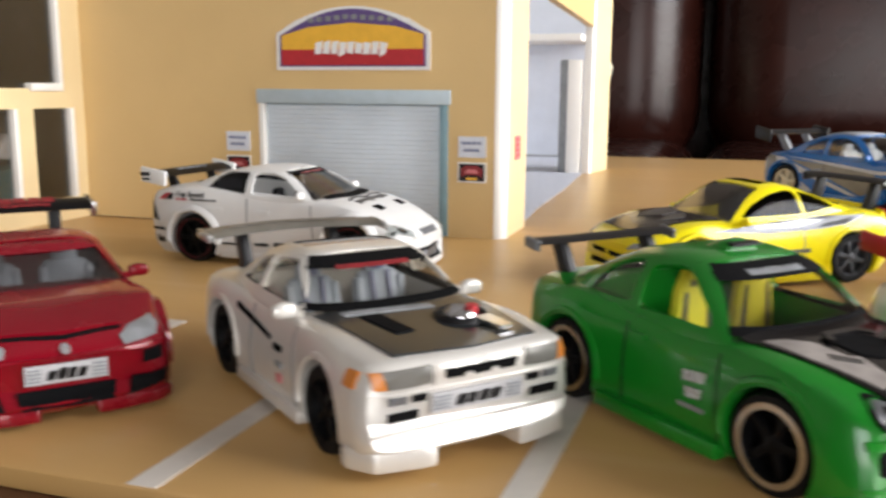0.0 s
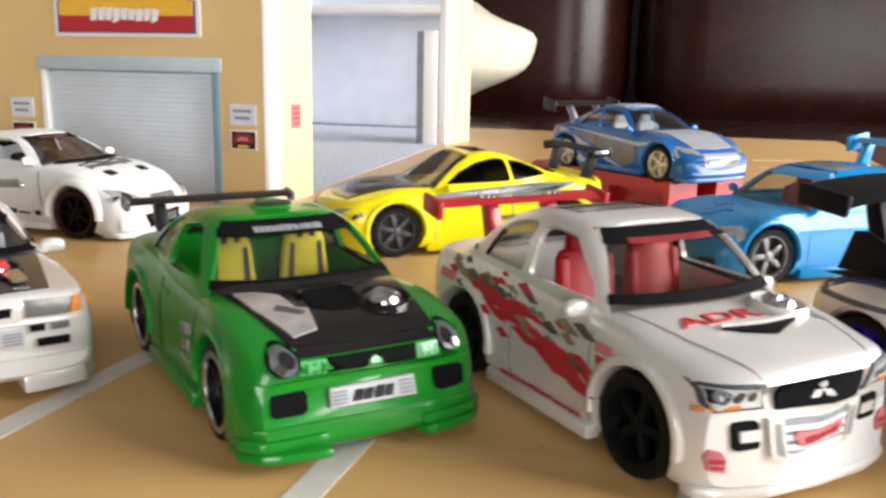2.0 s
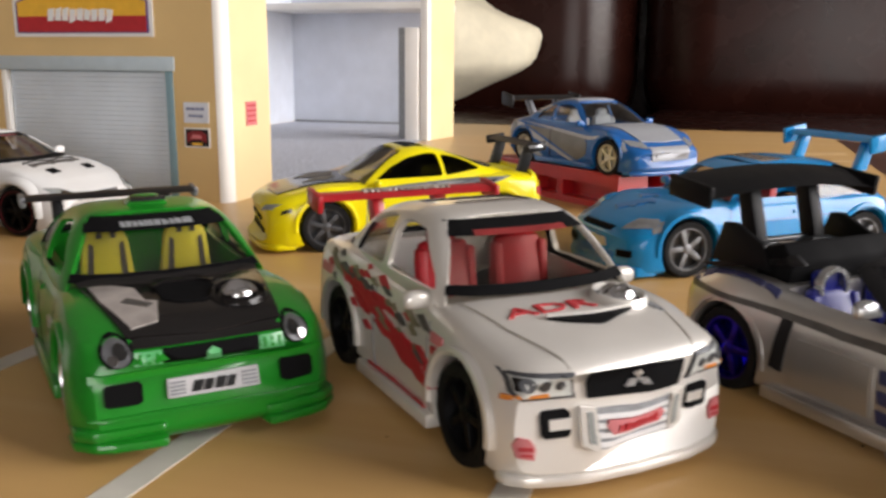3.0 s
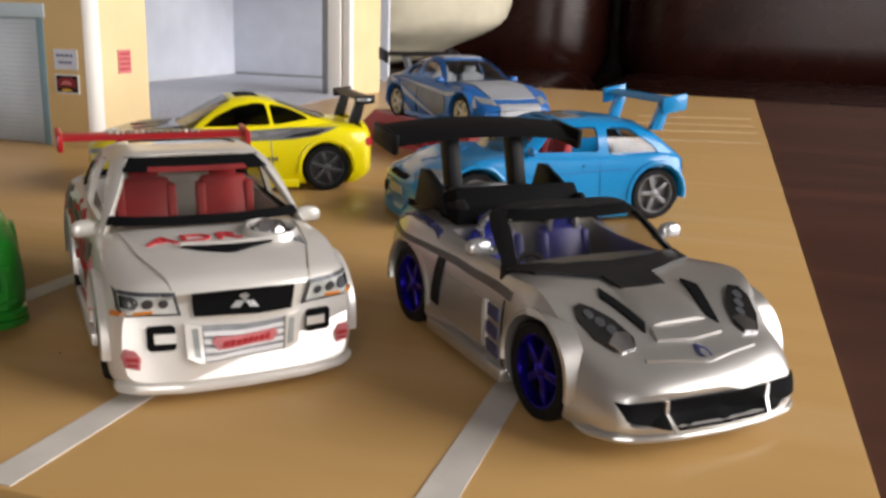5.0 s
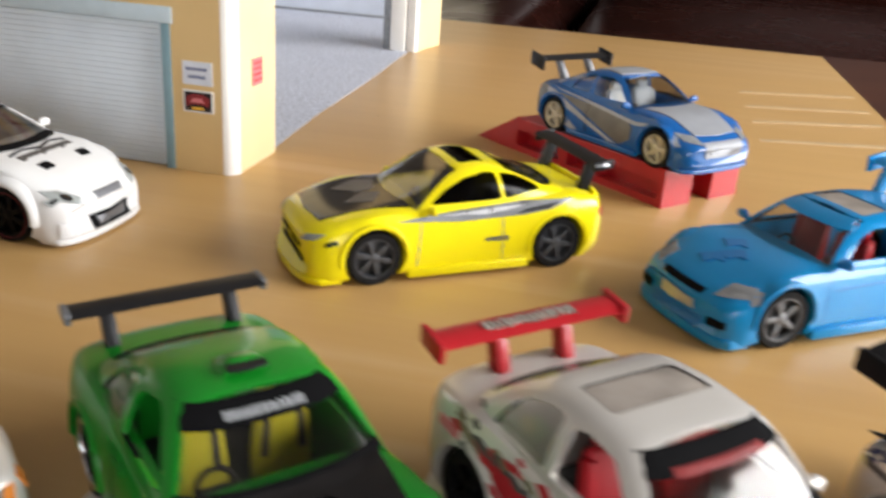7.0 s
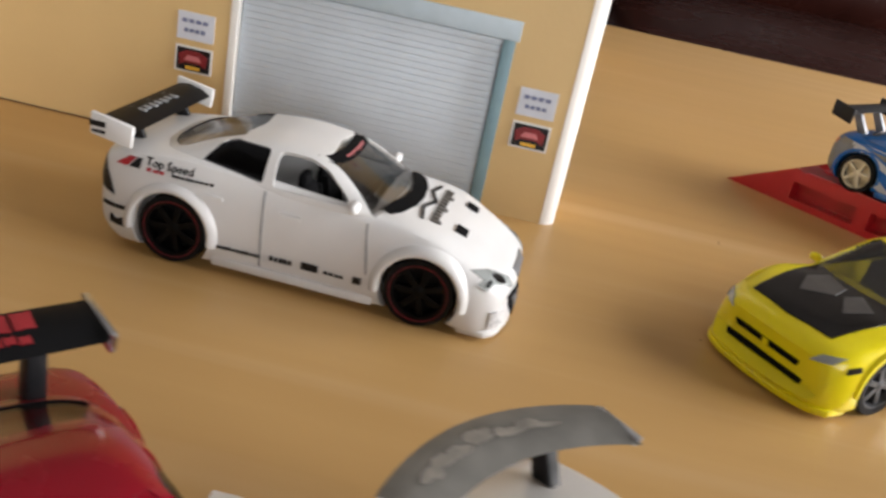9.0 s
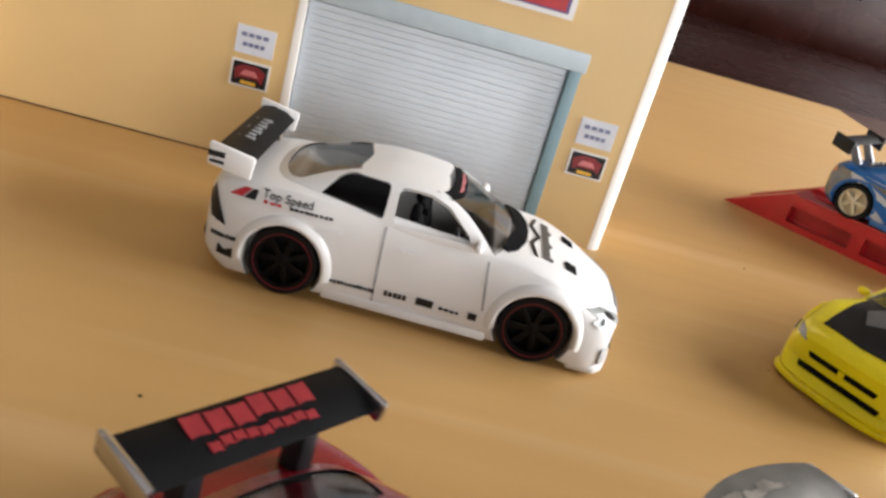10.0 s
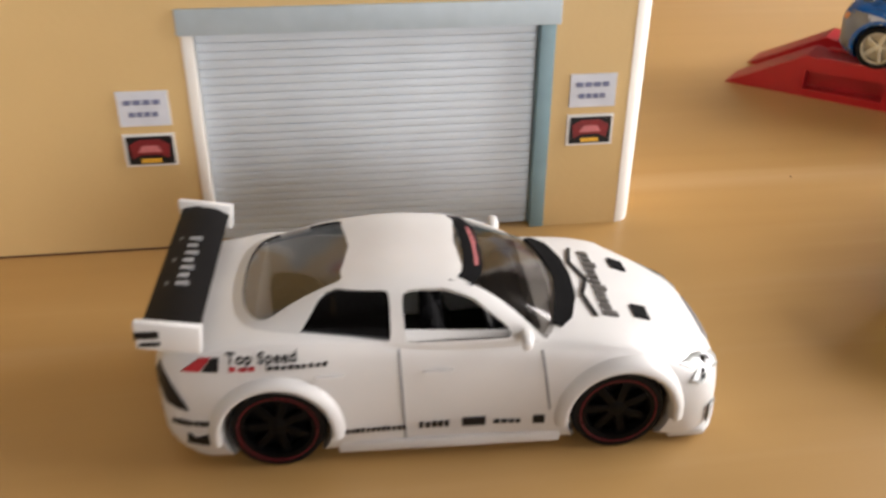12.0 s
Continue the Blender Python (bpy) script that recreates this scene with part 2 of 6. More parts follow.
def box(x0, x1, y0, y1, z0, z1, bev=0.0, bm=None, turn=None, seg=2):
    own = bmesh.new()
    bmesh.ops.create_cube(own, size=1)
    for v in own.verts:
        v.co = Vector(((x0 + x1) / 2 + v.co.x * (x1 - x0), (y0 + y1) / 2 + v.co.y * (y1 - y0), (z0 + z1) / 2 + v.co.z * (z1 - z0)))
    if bev:
        bmesh.ops.bevel(own, geom=own.edges[:], offset=bev, segments=seg, affect="EDGES", profile=0.5)
    if turn:
        bmesh.ops.transform(own, matrix=turn, verts=own.verts)
    return merge(bm, own)


def merge(bm, own):
    if bm is None:
        return own
    me = bpy.data.meshes.new("tmp")
    own.to_mesh(me)
    own.free()
    bm.from_mesh(me)
    bpy.data.meshes.remove(me)
    return bm


def lathe(profile, seg=32, axis="y", at=(0, 0, 0), bm=None, closed=False):
    """Turns a list of (along, radius) about an axis."""
    own = bmesh.new()
    rings = []
    for s, r in profile:
        ring = []
        for k in range(seg):
            a = 2 * math.pi * k / seg
            c, d = r * math.cos(a), r * math.sin(a)
            p = {"y": (c, s, d), "x": (s, c, d), "z": (c, d, s)}[axis]
            ring.append(own.verts.new(Vector(p) + Vector(at)))
        rings.append(ring)
    n = len(rings)
    for i in range(n if closed else n - 1):
        a, b = rings[i], rings[(i + 1) % n]
        for k in range(seg):
            own.faces.new((a[k], a[(k + 1) % seg], b[(k + 1) % seg], b[k]))
    if not closed:
        for ring in (rings[0], rings[-1]):
            if profile[rings.index(ring)][1] > 1e-4:
                own.faces.new(ring)
    bmesh.ops.remove_doubles(own, verts=own.verts, dist=1e-4)
    return merge(bm, own)


def rod(p, q, r, seg=10, bm=None):
    own = bmesh.new()
    d = Vector(q) - Vector(p)
    bmesh.ops.create_cone(own, cap_ends=True, segments=seg, radius1=r, radius2=r, depth=d.length)
    m = Matrix.Translation((Vector(p) + Vector(q)) / 2) @ d.to_track_quat("Z", "Y").to_matrix().to_4x4()
    bmesh.ops.transform(own, matrix=m, verts=own.verts)
    return merge(bm, own)


def prism(pts, lo, hi, plane="xz", bev=0.0, bm=None):
    """A polygon in a plane, pushed along the third axis from lo to hi."""
    own = bmesh.new()

    def put(a, b, c):
        return {"xz": (a, c, b), "xy": (a, b, c), "yz": (c, a, b)}[plane]
    low = [own.verts.new(put(a, b, lo)) for a, b in pts]
    top = [own.verts.new(put(a, b, hi)) for a, b in pts]
    own.faces.new(low)
    own.faces.new(top[::-1])
    n = len(pts)
    for i in range(n):
        own.faces.new((low[i], top[i], top[(i + 1) % n], low[(i + 1) % n]))
    bmesh.ops.recalc_face_normals(own, faces=own.faces)
    if bev:
        bmesh.ops.bevel(own, geom=own.edges[:], offset=bev, segments=2, affect="EDGES", profile=0.5)
    return merge(bm, own)


def smooth_list(keys, x):
    """Smooth value through sorted keys [(x, value)]."""
    if x <= keys[0][0]:
        return keys[0][1]
    if x >= keys[-1][0]:
        return keys[-1][1]
    for i in range(len(keys) - 1):
        (x0, a), (x1, b) = keys[i], keys[i + 1]
        if x0 <= x <= x1:
            m0 = (b - keys[i - 1][1]) / (x1 - keys[i - 1][0]) if i > 0 else (b - a) / (x1 - x0)
            m1 = (keys[i + 2][1] - a) / (keys[i + 2][0] - x0) if i + 2 < len(keys) else (b - a) / (x1 - x0)
            s0 = (b - a) / (x1 - x0)
            if s0 == 0 or m0 * s0 < 0:
                m0 = 0
            if s0 == 0 or m1 * s0 < 0:
                m1 = 0
            m0 = max(-3 * abs(s0), min(3 * abs(s0), m0))
            m1 = max(-3 * abs(s0), min(3 * abs(s0), m1))
            h, u = x1 - x0, (x - x0) / (x1 - x0)
            return (2 * u**3 - 3 * u**2 + 1) * a + (u**3 - 2 * u**2 + u) * h * m0 + (3 * u**2 - 2 * u**3) * b + (u**3 - u**2) * h * m1


def boolean(bm, cutters, how="DIFFERENCE"):
    """bm minus (or within) each closed cutter, one after another. A cut that leaves its cutter behind is tried again, a hair aside."""
    first = [v.co.copy() for v in bm.verts]
    low = [min(p[i] for p in first) - 0.2 for i in range(3)]
    high = [max(p[i] for p in first) + 0.2 for i in range(3)]
    for c in cutters:
        bmesh.ops.recalc_face_normals(c, faces=c.faces)
        me, cm = bpy.data.meshes.new("tmp_body"), bpy.data.meshes.new("tmp_cut")
        bm.to_mesh(me)
        c.to_mesh(cm)
        c.free()
        ob, co = new("tmp_body", me), new("tmp_cut", cm)
        mod = ob.modifiers.new("cut", "BOOLEAN")
        mod.operation, mod.object, mod.solver = how, co, "EXACT"
        for go in range(5):
            co.location = (0.013 * go, 0.009 * go, 0.017 * go)
            bpy.context.view_layer.update()
            out = bmesh.new()
            out.from_mesh(ob.evaluated_get(bpy.context.evaluated_depsgraph_get()).to_mesh())
            if out.verts and all(low[i] <= v.co[i] <= high[i] for v in out.verts for i in range(3)):
                break
            if go < 4:
                out.free()
        for o in (ob, co):
            bpy.data.objects.remove(o)
        bpy.data.meshes.remove(me)
        bpy.data.meshes.remove(cm)
        bm.free()
        bm = out
    return bm


# ---- toy cars ----
from mathutils.bvhtree import BVHTree


def rounded(pts, r=0.7):
    """A closed outline with its corners rounded by about r."""
    out = []
    n = len(pts)
    for i in range(n):
        p, q, t = Vector(pts[i - 1]), Vector(pts[i]), Vector(pts[(i + 1) % n])
        u, v = p - q, t - q
        a, b = q + u * min(0.45, r / u.length), q + v * min(0.45, r / v.length)
        out += [tuple(a), tuple(a * 0.34 + q * 0.5 + b * 0.16), tuple(b * 0.34 + q * 0.5 + a * 0.16), tuple(b)]
    return out


class Car:
    def __init__(self, name, label, x, y, z, turn, s, group="toy cars"):
        self.s = s
        self.top = thing(name, label, "toy car", x, y, z, turn, group)
        self.shell()
        self.cabin()
        self.wheels()
        self.seats()

    # lower body: sections along the length, wheel arches and cabin cut out
    def shell(self):
        s = self.s
        xr, xf, hw, zb = s["xr"], s["xf"], s["hw"], s["zb"]
        top, shoulder = s["top"], s["shoulder"]
        width = s.get("width", [(xr, 0.95), (xr + 6, 1.0), (0, 0.965), (xf - 12, 1.0), (xf - 5, 0.99), (xf, 0.97)])
        bottom = s.get("bottom", [(xr, zb + 1.6), (xr + 4, zb), (xf - 9, zb), (xf - 6, zb - 0.5), (xf - 1, zb - 0.7), (xf, zb - 0.6)])
        bow_f, bow_r = s.get("bow_f", 5.0), s.get("bow_r", 3.0)
        nose = s.get("nose", [(0, -0.8), (0.12, 0), (0.5, 0), (0.8, -0.8), (1, -2.0)])
        tail = s.get("tail", [(0, 1.2), (0.2, 0.2), (0.5, 0), (0.85, 0.2), (1, 0.8)])
        edge_f, edge_r = s.get("edge_f", 2.2), s.get("edge_r", 2.0)
        n = 60
        xs = [xr + (xf - xr) * ((0.5 - 0.5 * math.cos(math.pi * i / n)) * 0.5 + 0.5 * i / n) for i in range(n + 1)]
        xs = sorted([x for x in xs if xr + edge_r <= x <= xf - edge_f] + [xf - edge_f * q for q in (0, 0.03, 0.12, 0.3, 0.6)] + [xr + edge_r * q for q in (0, 0.03, 0.12, 0.3, 0.6)])
        zf0, zf1 = smooth_list(bottom, xf - 3), smooth_list(top, xf - 3)
        zr0, zr1 = smooth_list(bottom, xr + 3), smooth_list(top, xr + 3)
        bm = bmesh.new()
        rings = []
        for x in xs:
            swell = max(math.exp(-((x - ax) / (1.2 * s["r"])) ** 2) for ax in (s["ax_f"], s["ax_r"]))
            w = hw * smooth_list(width, x) * (1 + s.get("swell", 0.02) * swell)
            zt, zs, z0 = smooth_list(top, x), smooth_list(shoulder, x) + s.get("fender", 0.4) * swell, smooth_list(bottom, x)
            h, d = zs - z0, zt - zs
            sec = [(0, z0), (0.5 * w, z0), (0.84 * w, z0), (0.93 * w, z0 + 0.02 * h), (0.972 * w, z0 + 0.08 * h), (0.99 * w, z0 + 0.2 * h), (w, z0 + 0.4 * h), (0.997 * w, z0 + 0.57 * h), (0.985 * w, z0 + 0.73 * h),
                   (0.965 * w, z0 + 0.85 * h), (0.94 * w, z0 + 0.935 * h), (0.905 * w, zs), (0.86 * w, zs + 0.18 * d + 0.14), (0.76 * w, zs + 0.42 * d + 0.22), (0.58 * w, zs + 0.7 * d + 0.18), (0.32 * w, zs + 0.92 * d + 0.06), (0, zt)]
            k_in = 0.0
            for dist, e in ((xf - x, edge_f), (x - xr, edge_r)):
                if dist < e:
                    k_in = e * (1 - math.sqrt(max(0, 1 - (1 - dist / e) ** 2)))
            if k_in:
                zm, hh = 0.5 * (z0 + zt), 0.5 * (zt - z0)
                sec = [(yy * (w - k_in) / w, zm + (zz - zm) * max(0.1, (hh - k_in * 0.8) / hh)) for yy, zz in sec]
            cf = max(0, (x - (xf - 16)) / 16) ** 1.4
            cr = max(0, ((xr + 13) - x) / 13) ** 1.4
            ring = []
            for side in (1, -1):
                pts = sec if side == 1 else sec[-2:0:-1]
                for yy, zz in pts:
                    q = min(1.05, (yy / hw) ** 2)
                    bend = 0.3 * q + 0.7 * q ** 3
                    dx = cf * (smooth_list(nose, (zz - zf0) / (zf1 - zf0)) - bow_f * bend) + cr * (smooth_list(tail, (zz - zr0) / (zr1 - zr0)) + bow_r * bend)
                    ring.append(bm.verts.new((x + dx, side * yy, zz)))
            rings.append(ring)
        k = len(rings[0])
        for a, b in zip(rings, rings[1:]):
            for i in range(k):
                bm.faces.new((a[i], a[(i + 1) % k], b[(i + 1) % k], b[i]))
        bm.faces.new(rings[0])
        bm.faces.new(rings[-1])
        bmesh.ops.recalc_face_normals(bm, faces=bm.faces)
        arches = bmesh.new()
        ra = s["r"] + s.get("gap", 0.6)
        for ax in (s["ax_f"], s["ax_r"]):
            for side in (1, -1):
                lathe([(side * hw * 0.5, ra), (side * (hw + 4), ra)], 40, "y", (ax, 0, s["r"] + 0.1), arches)
        gx = s["gh"]
        cabin = box(gx[3] + 4, gx[0] - 2.5, -hw * 0.76, hw * 0.76, zb + 2.5, 60)
        cuts = [arches] + [cabin]
        body_bm = boolean(bm, cuts)
        self.bvh_parts = [body_bm.copy()]
        self.body = part("body", body_bm, s["paint"], self.top, s.get("body_label", ""), 32)

    def dome(self, lo=None):
        """The greenhouse as one curved surface over the belt line, from the foot of the windscreen to the foot of the rear window: points, normals and faces."""
        s = self.s
        bf, rf, rr, br = s["gh"]
        wb, wr, H = s["hw"] * s.get("cab_base", 0.9), s["hw"] * s.get("cab_top", 0.72), s["H"]
        zf, zr = smooth_list(s["top"], bf), smooth_list(s["top"], br)
        bow = s.get("bow_w", 2.6)
        line = [(br - 0.6, zr - 1.2), (rr, s.get("Hr", H - 0.9)), ((rf + rr) / 2, H + 0.25), (rf, s.get("Hf", H - 0.5)), (bf + 0.6, zf - 1.2)]
        for _ in range(3):
            cut = [line[0]]
            for (ax, az), (cx, cz) in zip(line, line[1:]):
                cut += [(ax + 0.2 * (cx - ax), az + 0.2 * (cz - az)), (ax + 0.8 * (cx - ax), az + 0.8 * (cz - az))]
            line = cut + [line[-1]]
        px, pz = [p[0] for p in line], [p[1] for p in line]
        x0, x1 = px[0] if lo is None else lo, px[-1]
        nx, na, e = 120, 104, 2 / s.get("square", 5.2)
        z_ref = 0.5 * (smooth_list(s["shoulder"], bf) + smooth_list(s["shoulder"], br))
        x = np.linspace(x0, x1, nx + 1)
        zb = np.array([smooth_list(s["shoulder"], v) - 2.6 for v in x])
        h = np.maximum(1.2, np.interp(x, px, pz) - zb)
        mid = (rf + rr) / 2
        u = (x - mid) / (0.5 * (bf - br))
        w = wb * (1 - 0.02 * u * u - np.where(u < 0, 0.06 * u * u, 0))
        front, rear = np.clip((x - mid) / (bf - mid), 0, 1) ** 0.8, np.clip((mid - x) / (mid - br), 0, 1) ** 0.8
        t = np.linspace(-1, 1, na + 1)
        ang = math.pi / 2 * (1 - np.sign(t) * np.abs(t) ** 1.0)
        c, d = np.cos(ang), np.abs(np.sin(ang))
        y = w[:, None] * (np.sign(c) * np.abs(c) ** e)[None]
        z = zb[:, None] + h[:, None] * (d ** e)[None]
        y = y * (1 - (1 - wr / wb) * np.clip((z - z_ref) / (H - z_ref), 0, 1.1))
        q = 1 - np.minimum(1, (y / w[:, None]) ** 2)
        xx = x[:, None] + bow * q * (front - 0.8 * rear)[:, None]
        pts = np.stack([xx, y, z], -1)
        # even spacing round each section
        for i in range(nx + 1):
            run = np.concatenate([[0], np.cumsum(np.linalg.norm(np.diff(pts[i], axis=0), axis=1))])
            even = np.linspace(0, run[-1], na + 1)
            pts[i] = np.stack([np.interp(even, run, pts[i][:, k]) for k in range(3)], -1)
        gx, ga = np.gradient(pts, axis=0), np.gradient(pts, axis=1)
        nor = np.cross(gx, ga)
        nor /= np.maximum(1e-9, np.linalg.norm(nor, axis=2, keepdims=True))
        if nor[..., 2].sum() < 0:
            nor = -nor
        idx = np.arange((nx + 1) * (na + 1)).reshape(nx + 1, na + 1)
        faces = np.stack([idx[:-1, :-1], idx[1:, :-1], idx[1:, 1:], idx[:-1, 1:]], -1).reshape(-1, 4)
        return pts.reshape(-1, 3), nor.reshape(-1, 3), faces

    @staticmethod
    def sheet(pts, nor, faces, top, thick):
        """A curved plate of some faces of a surface, sunk by top below it."""
        used, back = np.unique(faces, return_inverse=True)
        faces = back.reshape(-1, 4)
        n = len(used)
        bm = bmesh.new()
        upper = [bm.verts.new(p) for p in pts[used] - nor[used] * top]
        lower = [bm.verts.new(p) for p in pts[used] - nor[used] * (top + thick)]
        count = {}
        for f in faces.tolist():
            bm.faces.new([upper[k] for k in f])
            bm.faces.new([lower[k] for k in f[::-1]])
            for a, b in zip(f, f[1:] + f[:1]):
                count[(a, b)] = 1
        for a, b in count:
            if (b, a) not in count:
                bm.faces.new((upper[b], upper[a], lower[a], lower[b]))
        return bm

    def cabin(self):
        s = self.s
        bf, rf, rr, br = s["gh"]
        hw, H = s["hw"], s["H"]
        wb, wr = hw * s.get("cab_base", 0.9), hw * s.get("cab_top", 0.72)
        roofed, mid = s.get("has_roof", True), (rf + rr) / 2
        zf, zr = smooth_list(s["top"], bf) - 0.3, smooth_list(s["top"], br) + s.get("rear_sill", 0.9)
        zt, zq = s.get("scr_top", H - 0.75), s.get("rear_top", s.get("Hr", H - 0.9) - 0.5)
        self.scr = (wb * s.get("scr_base", 0.94), zf, wr * s.get("scr_wide", 0.81), zt)

        def trapeze(gb, z0, gt, z1, drop):
            """A window seen from in front: wider at its foot, slightly arched at its head."""
            k = (gb - gt) / (z1 - z0)
            return [(-gb - k * drop, z0 - drop), (gb + k * drop, z0 - drop), (gt, z1 - 0.5), (gt * 0.93, z1), (gt * 0.5, z1 + 0.25), (0, z1 + 0.35), (-gt * 0.5, z1 + 0.25), (-gt * 0.93, z1), (-gt, z1 - 0.5)]

        gl = s.get("glass", "smoke_glass")
        jobs = [("windscreen", "front", trapeze(*self.scr, 2.5), 1, gl)]
        if roofed:
            jobs.append(("rear_window", "rear", rounded(trapeze(wb * s.get("rear_wide", 0.8), zr, wr * 0.76, zq, 0.0), 0.7), 1, s.get("rear_glass", gl)))
            if s.get("sunroof"):
                jobs.append(("sunroof", "top", rounded(s["sunroof"], 0.9), 1, s.get("sun_glass", gl)))
        for i, p in enumerate(s.get("win", [])):
            for e in (1, -1):
                jobs.append(("side_window", "side", rounded(p, 0.8), e, None if i in s.get("open_windows", ()) else s.get("side_glass", gl)))
        pts, nor, faces = self.dome(None if roofed else rf - 2.2)
        axes = {"front": (1, 2), "rear": (1, 2), "side": (0, 2), "top": (0, 1)}
        mark = np.full(len(faces), -1)
        for k, (name, kind, poly, e, mat) in enumerate(jobs):
            mid_f = pts[faces].mean(1)
            i, j = axes[kind]
            inside = np.zeros(len(faces), bool)
            pg = np.array(poly)
            for (xa, ya), (xb, yb) in zip(pg, np.roll(pg, -1, 0)):
                if ya != yb:
                    hit = ((ya > mid_f[:, j]) != (yb > mid_f[:, j])) & (mid_f[:, i] < (xb - xa) * (mid_f[:, j] - ya) / (yb - ya) + xa)
                    inside ^= hit
            mid_n = nor[faces].mean(1)
            inside &= {"front": (mid_n[:, 0] > 0.2) & (abs(mid_n[:, 1]) < 0.62), "rear": (mid_n[:, 0] < -0.14) & (abs(mid_n[:, 1]) < 0.4), "side": e * mid_n[:, 1] > 0.4, "top": mid_n[:, 2] > 0.7}[kind]
            inside &= mark < 0
            mark[inside] = k
            # the rim of the opening follows its outline exactly
            rim = np.intersect1d(faces[inside], faces[~inside])
            p2 = pts[rim][:, [i, j]]
            best, to = np.full(len(rim), 1e9), p2.copy()
            for a, b in zip(pg, np.roll(pg, -1, 0)):
                ab = b - a
                t = np.clip(((p2 - a) @ ab) / max(1e-9, ab @ ab), 0, 1)
                c = a + t[:, None] * ab
                d = np.linalg.norm(c - p2, axis=1)
                near = d < best
                best[near], to[near] = d[near], c[near]
            o = 3 - i - j
            for v, c, d in zip(rim, to, best):
                n = nor[v]
                if d < 0.55 and abs(n[o]) > 0.12:
                    da, db = c[0] - pts[v, i], c[1] - pts[v, j]
                    pts[v, i], pts[v, j] = c
                    pts[v, o] -= (n[i] * da + n[j] * db) / n[o]
        solid = self.sheet(pts, nor, faces[mark < 0], 0, 0.7)
        self.bvh_parts.append(solid.copy())
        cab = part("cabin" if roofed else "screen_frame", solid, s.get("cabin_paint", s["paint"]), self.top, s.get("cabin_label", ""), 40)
        # inside darkness put into the colour: inner faces take the near-black slot
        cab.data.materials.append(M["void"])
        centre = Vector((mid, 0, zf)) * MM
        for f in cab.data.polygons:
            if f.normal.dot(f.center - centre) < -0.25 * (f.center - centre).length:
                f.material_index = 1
        for k, (name, kind, poly, e, mat) in enumerate(jobs):
            if mat is None or not (mark == k).any():
                continue
            g = self.sheet(pts, nor, faces[mark == k], 0.2, 0.25)
            self.bvh_parts.append(g.copy())
            part(name, g, mat, self.top, "", 40).visible_shadow = False

    def bvh(self):
        if not hasattr(self, "tree"):
            bm = bmesh.new()
            for b in self.bvh_parts:
                merge(bm, b)
            bmesh.ops.recalc_face_normals(bm, faces=bm.faces)
            self.tree = BVHTree.FromBMesh(bm)
            bm.free()
        return self.tree

    def on(self, name, pts, view, mat, proud=0.18, label="", parent=None, mirror=False, fine=1.6, deep=0.35):
        """A thin raised piece of a given outline that follows the body, laid on from the front, rear, top, left or right."""
        tree = self.bvh()
        away = {"front": Vector((-1, 0, 0)), "rear": Vector((1, 0, 0)), "top": Vector((0, 0, -1)), "left": Vector((0, -1, 0)), "right": Vector((0, 1, 0))}[view]
        made = []
        for flip in ((1, -1) if mirror else (1,)):
            bm = bmesh.new()
            vs = []
            for a, b in pts:
                if view in ("front", "rear"):
                    p = Vector((0, a * flip, b))
                elif view == "top":
                    p = Vector((a, b * flip, 0))
                else:
                    p = Vector((a, 0, b))
                vs.append(bm.verts.new(p))
            f = bm.faces.new(vs)
            bmesh.ops.triangulate(bm, faces=[f])
            for _ in range(4):
                long = [e for e in bm.edges if e.calc_length() > fine]
                if not long:
                    break
                bmesh.ops.subdivide_edges(bm, edges=long, cuts=1)
                bmesh.ops.triangulate(bm, faces=bm.faces[:])
            d = Vector(away)
            if view in ("left", "right") and flip == -1:
                d = -d
            dead = []
            for v in bm.verts:
                hit, normal, _, _ = tree.ray_cast(v.co - d * 120, d)
                if hit is None:
                    hit, normal, _, _ = tree.find_nearest(v.co)
                    dead.append(v)
                v.co = hit - d * proud
            best = max((-(v.co.dot(d)) for v in bm.verts if v not in dead), default=0)
            dead += [v for v in bm.verts if v not in dead and -(v.co.dot(d)) < best - 7]
            if len(dead) > 0.7 * len(bm.verts):
                bm.free()
                continue
            bmesh.ops.delete(bm, geom=dead, context="VERTS")
            low = bmesh.ops.extrude_face_region(bm, geom=bm.faces[:])
            for v in low["geom"]:
                if isinstance(v, bmesh.types.BMVert):
                    v.co += d * deep
            made.append(part(name, bm, mat, parent or self.top, label, 40))
        return made

    def both(self, name, pts, mat, **kw):
        return self.on(name, pts, "left", mat, **kw) + self.on(name, pts, "right", mat, **kw)

    def bars(self, name, x0, x1, z, h, n, view, mat, parent=None, label="", seed=1, gap=0.3, lean=0.0, proud=0.3):
        """Lettering that cannot be read: a row of short plain bars."""
        rng = random.Random(seed)
        w = (x1 - x0) / n
        for i in range(n):
            a, b = x0 + i * w, x0 + (i + 1 - gap * rng.uniform(0.6, 1.3)) * w
            hh = h * rng.uniform(0.75, 1.0)
            self.on(name, [(a, z), (b, z), (b + lean, z + hh), (a + lean, z + hh)], view, mat, proud, label, parent, fine=3)

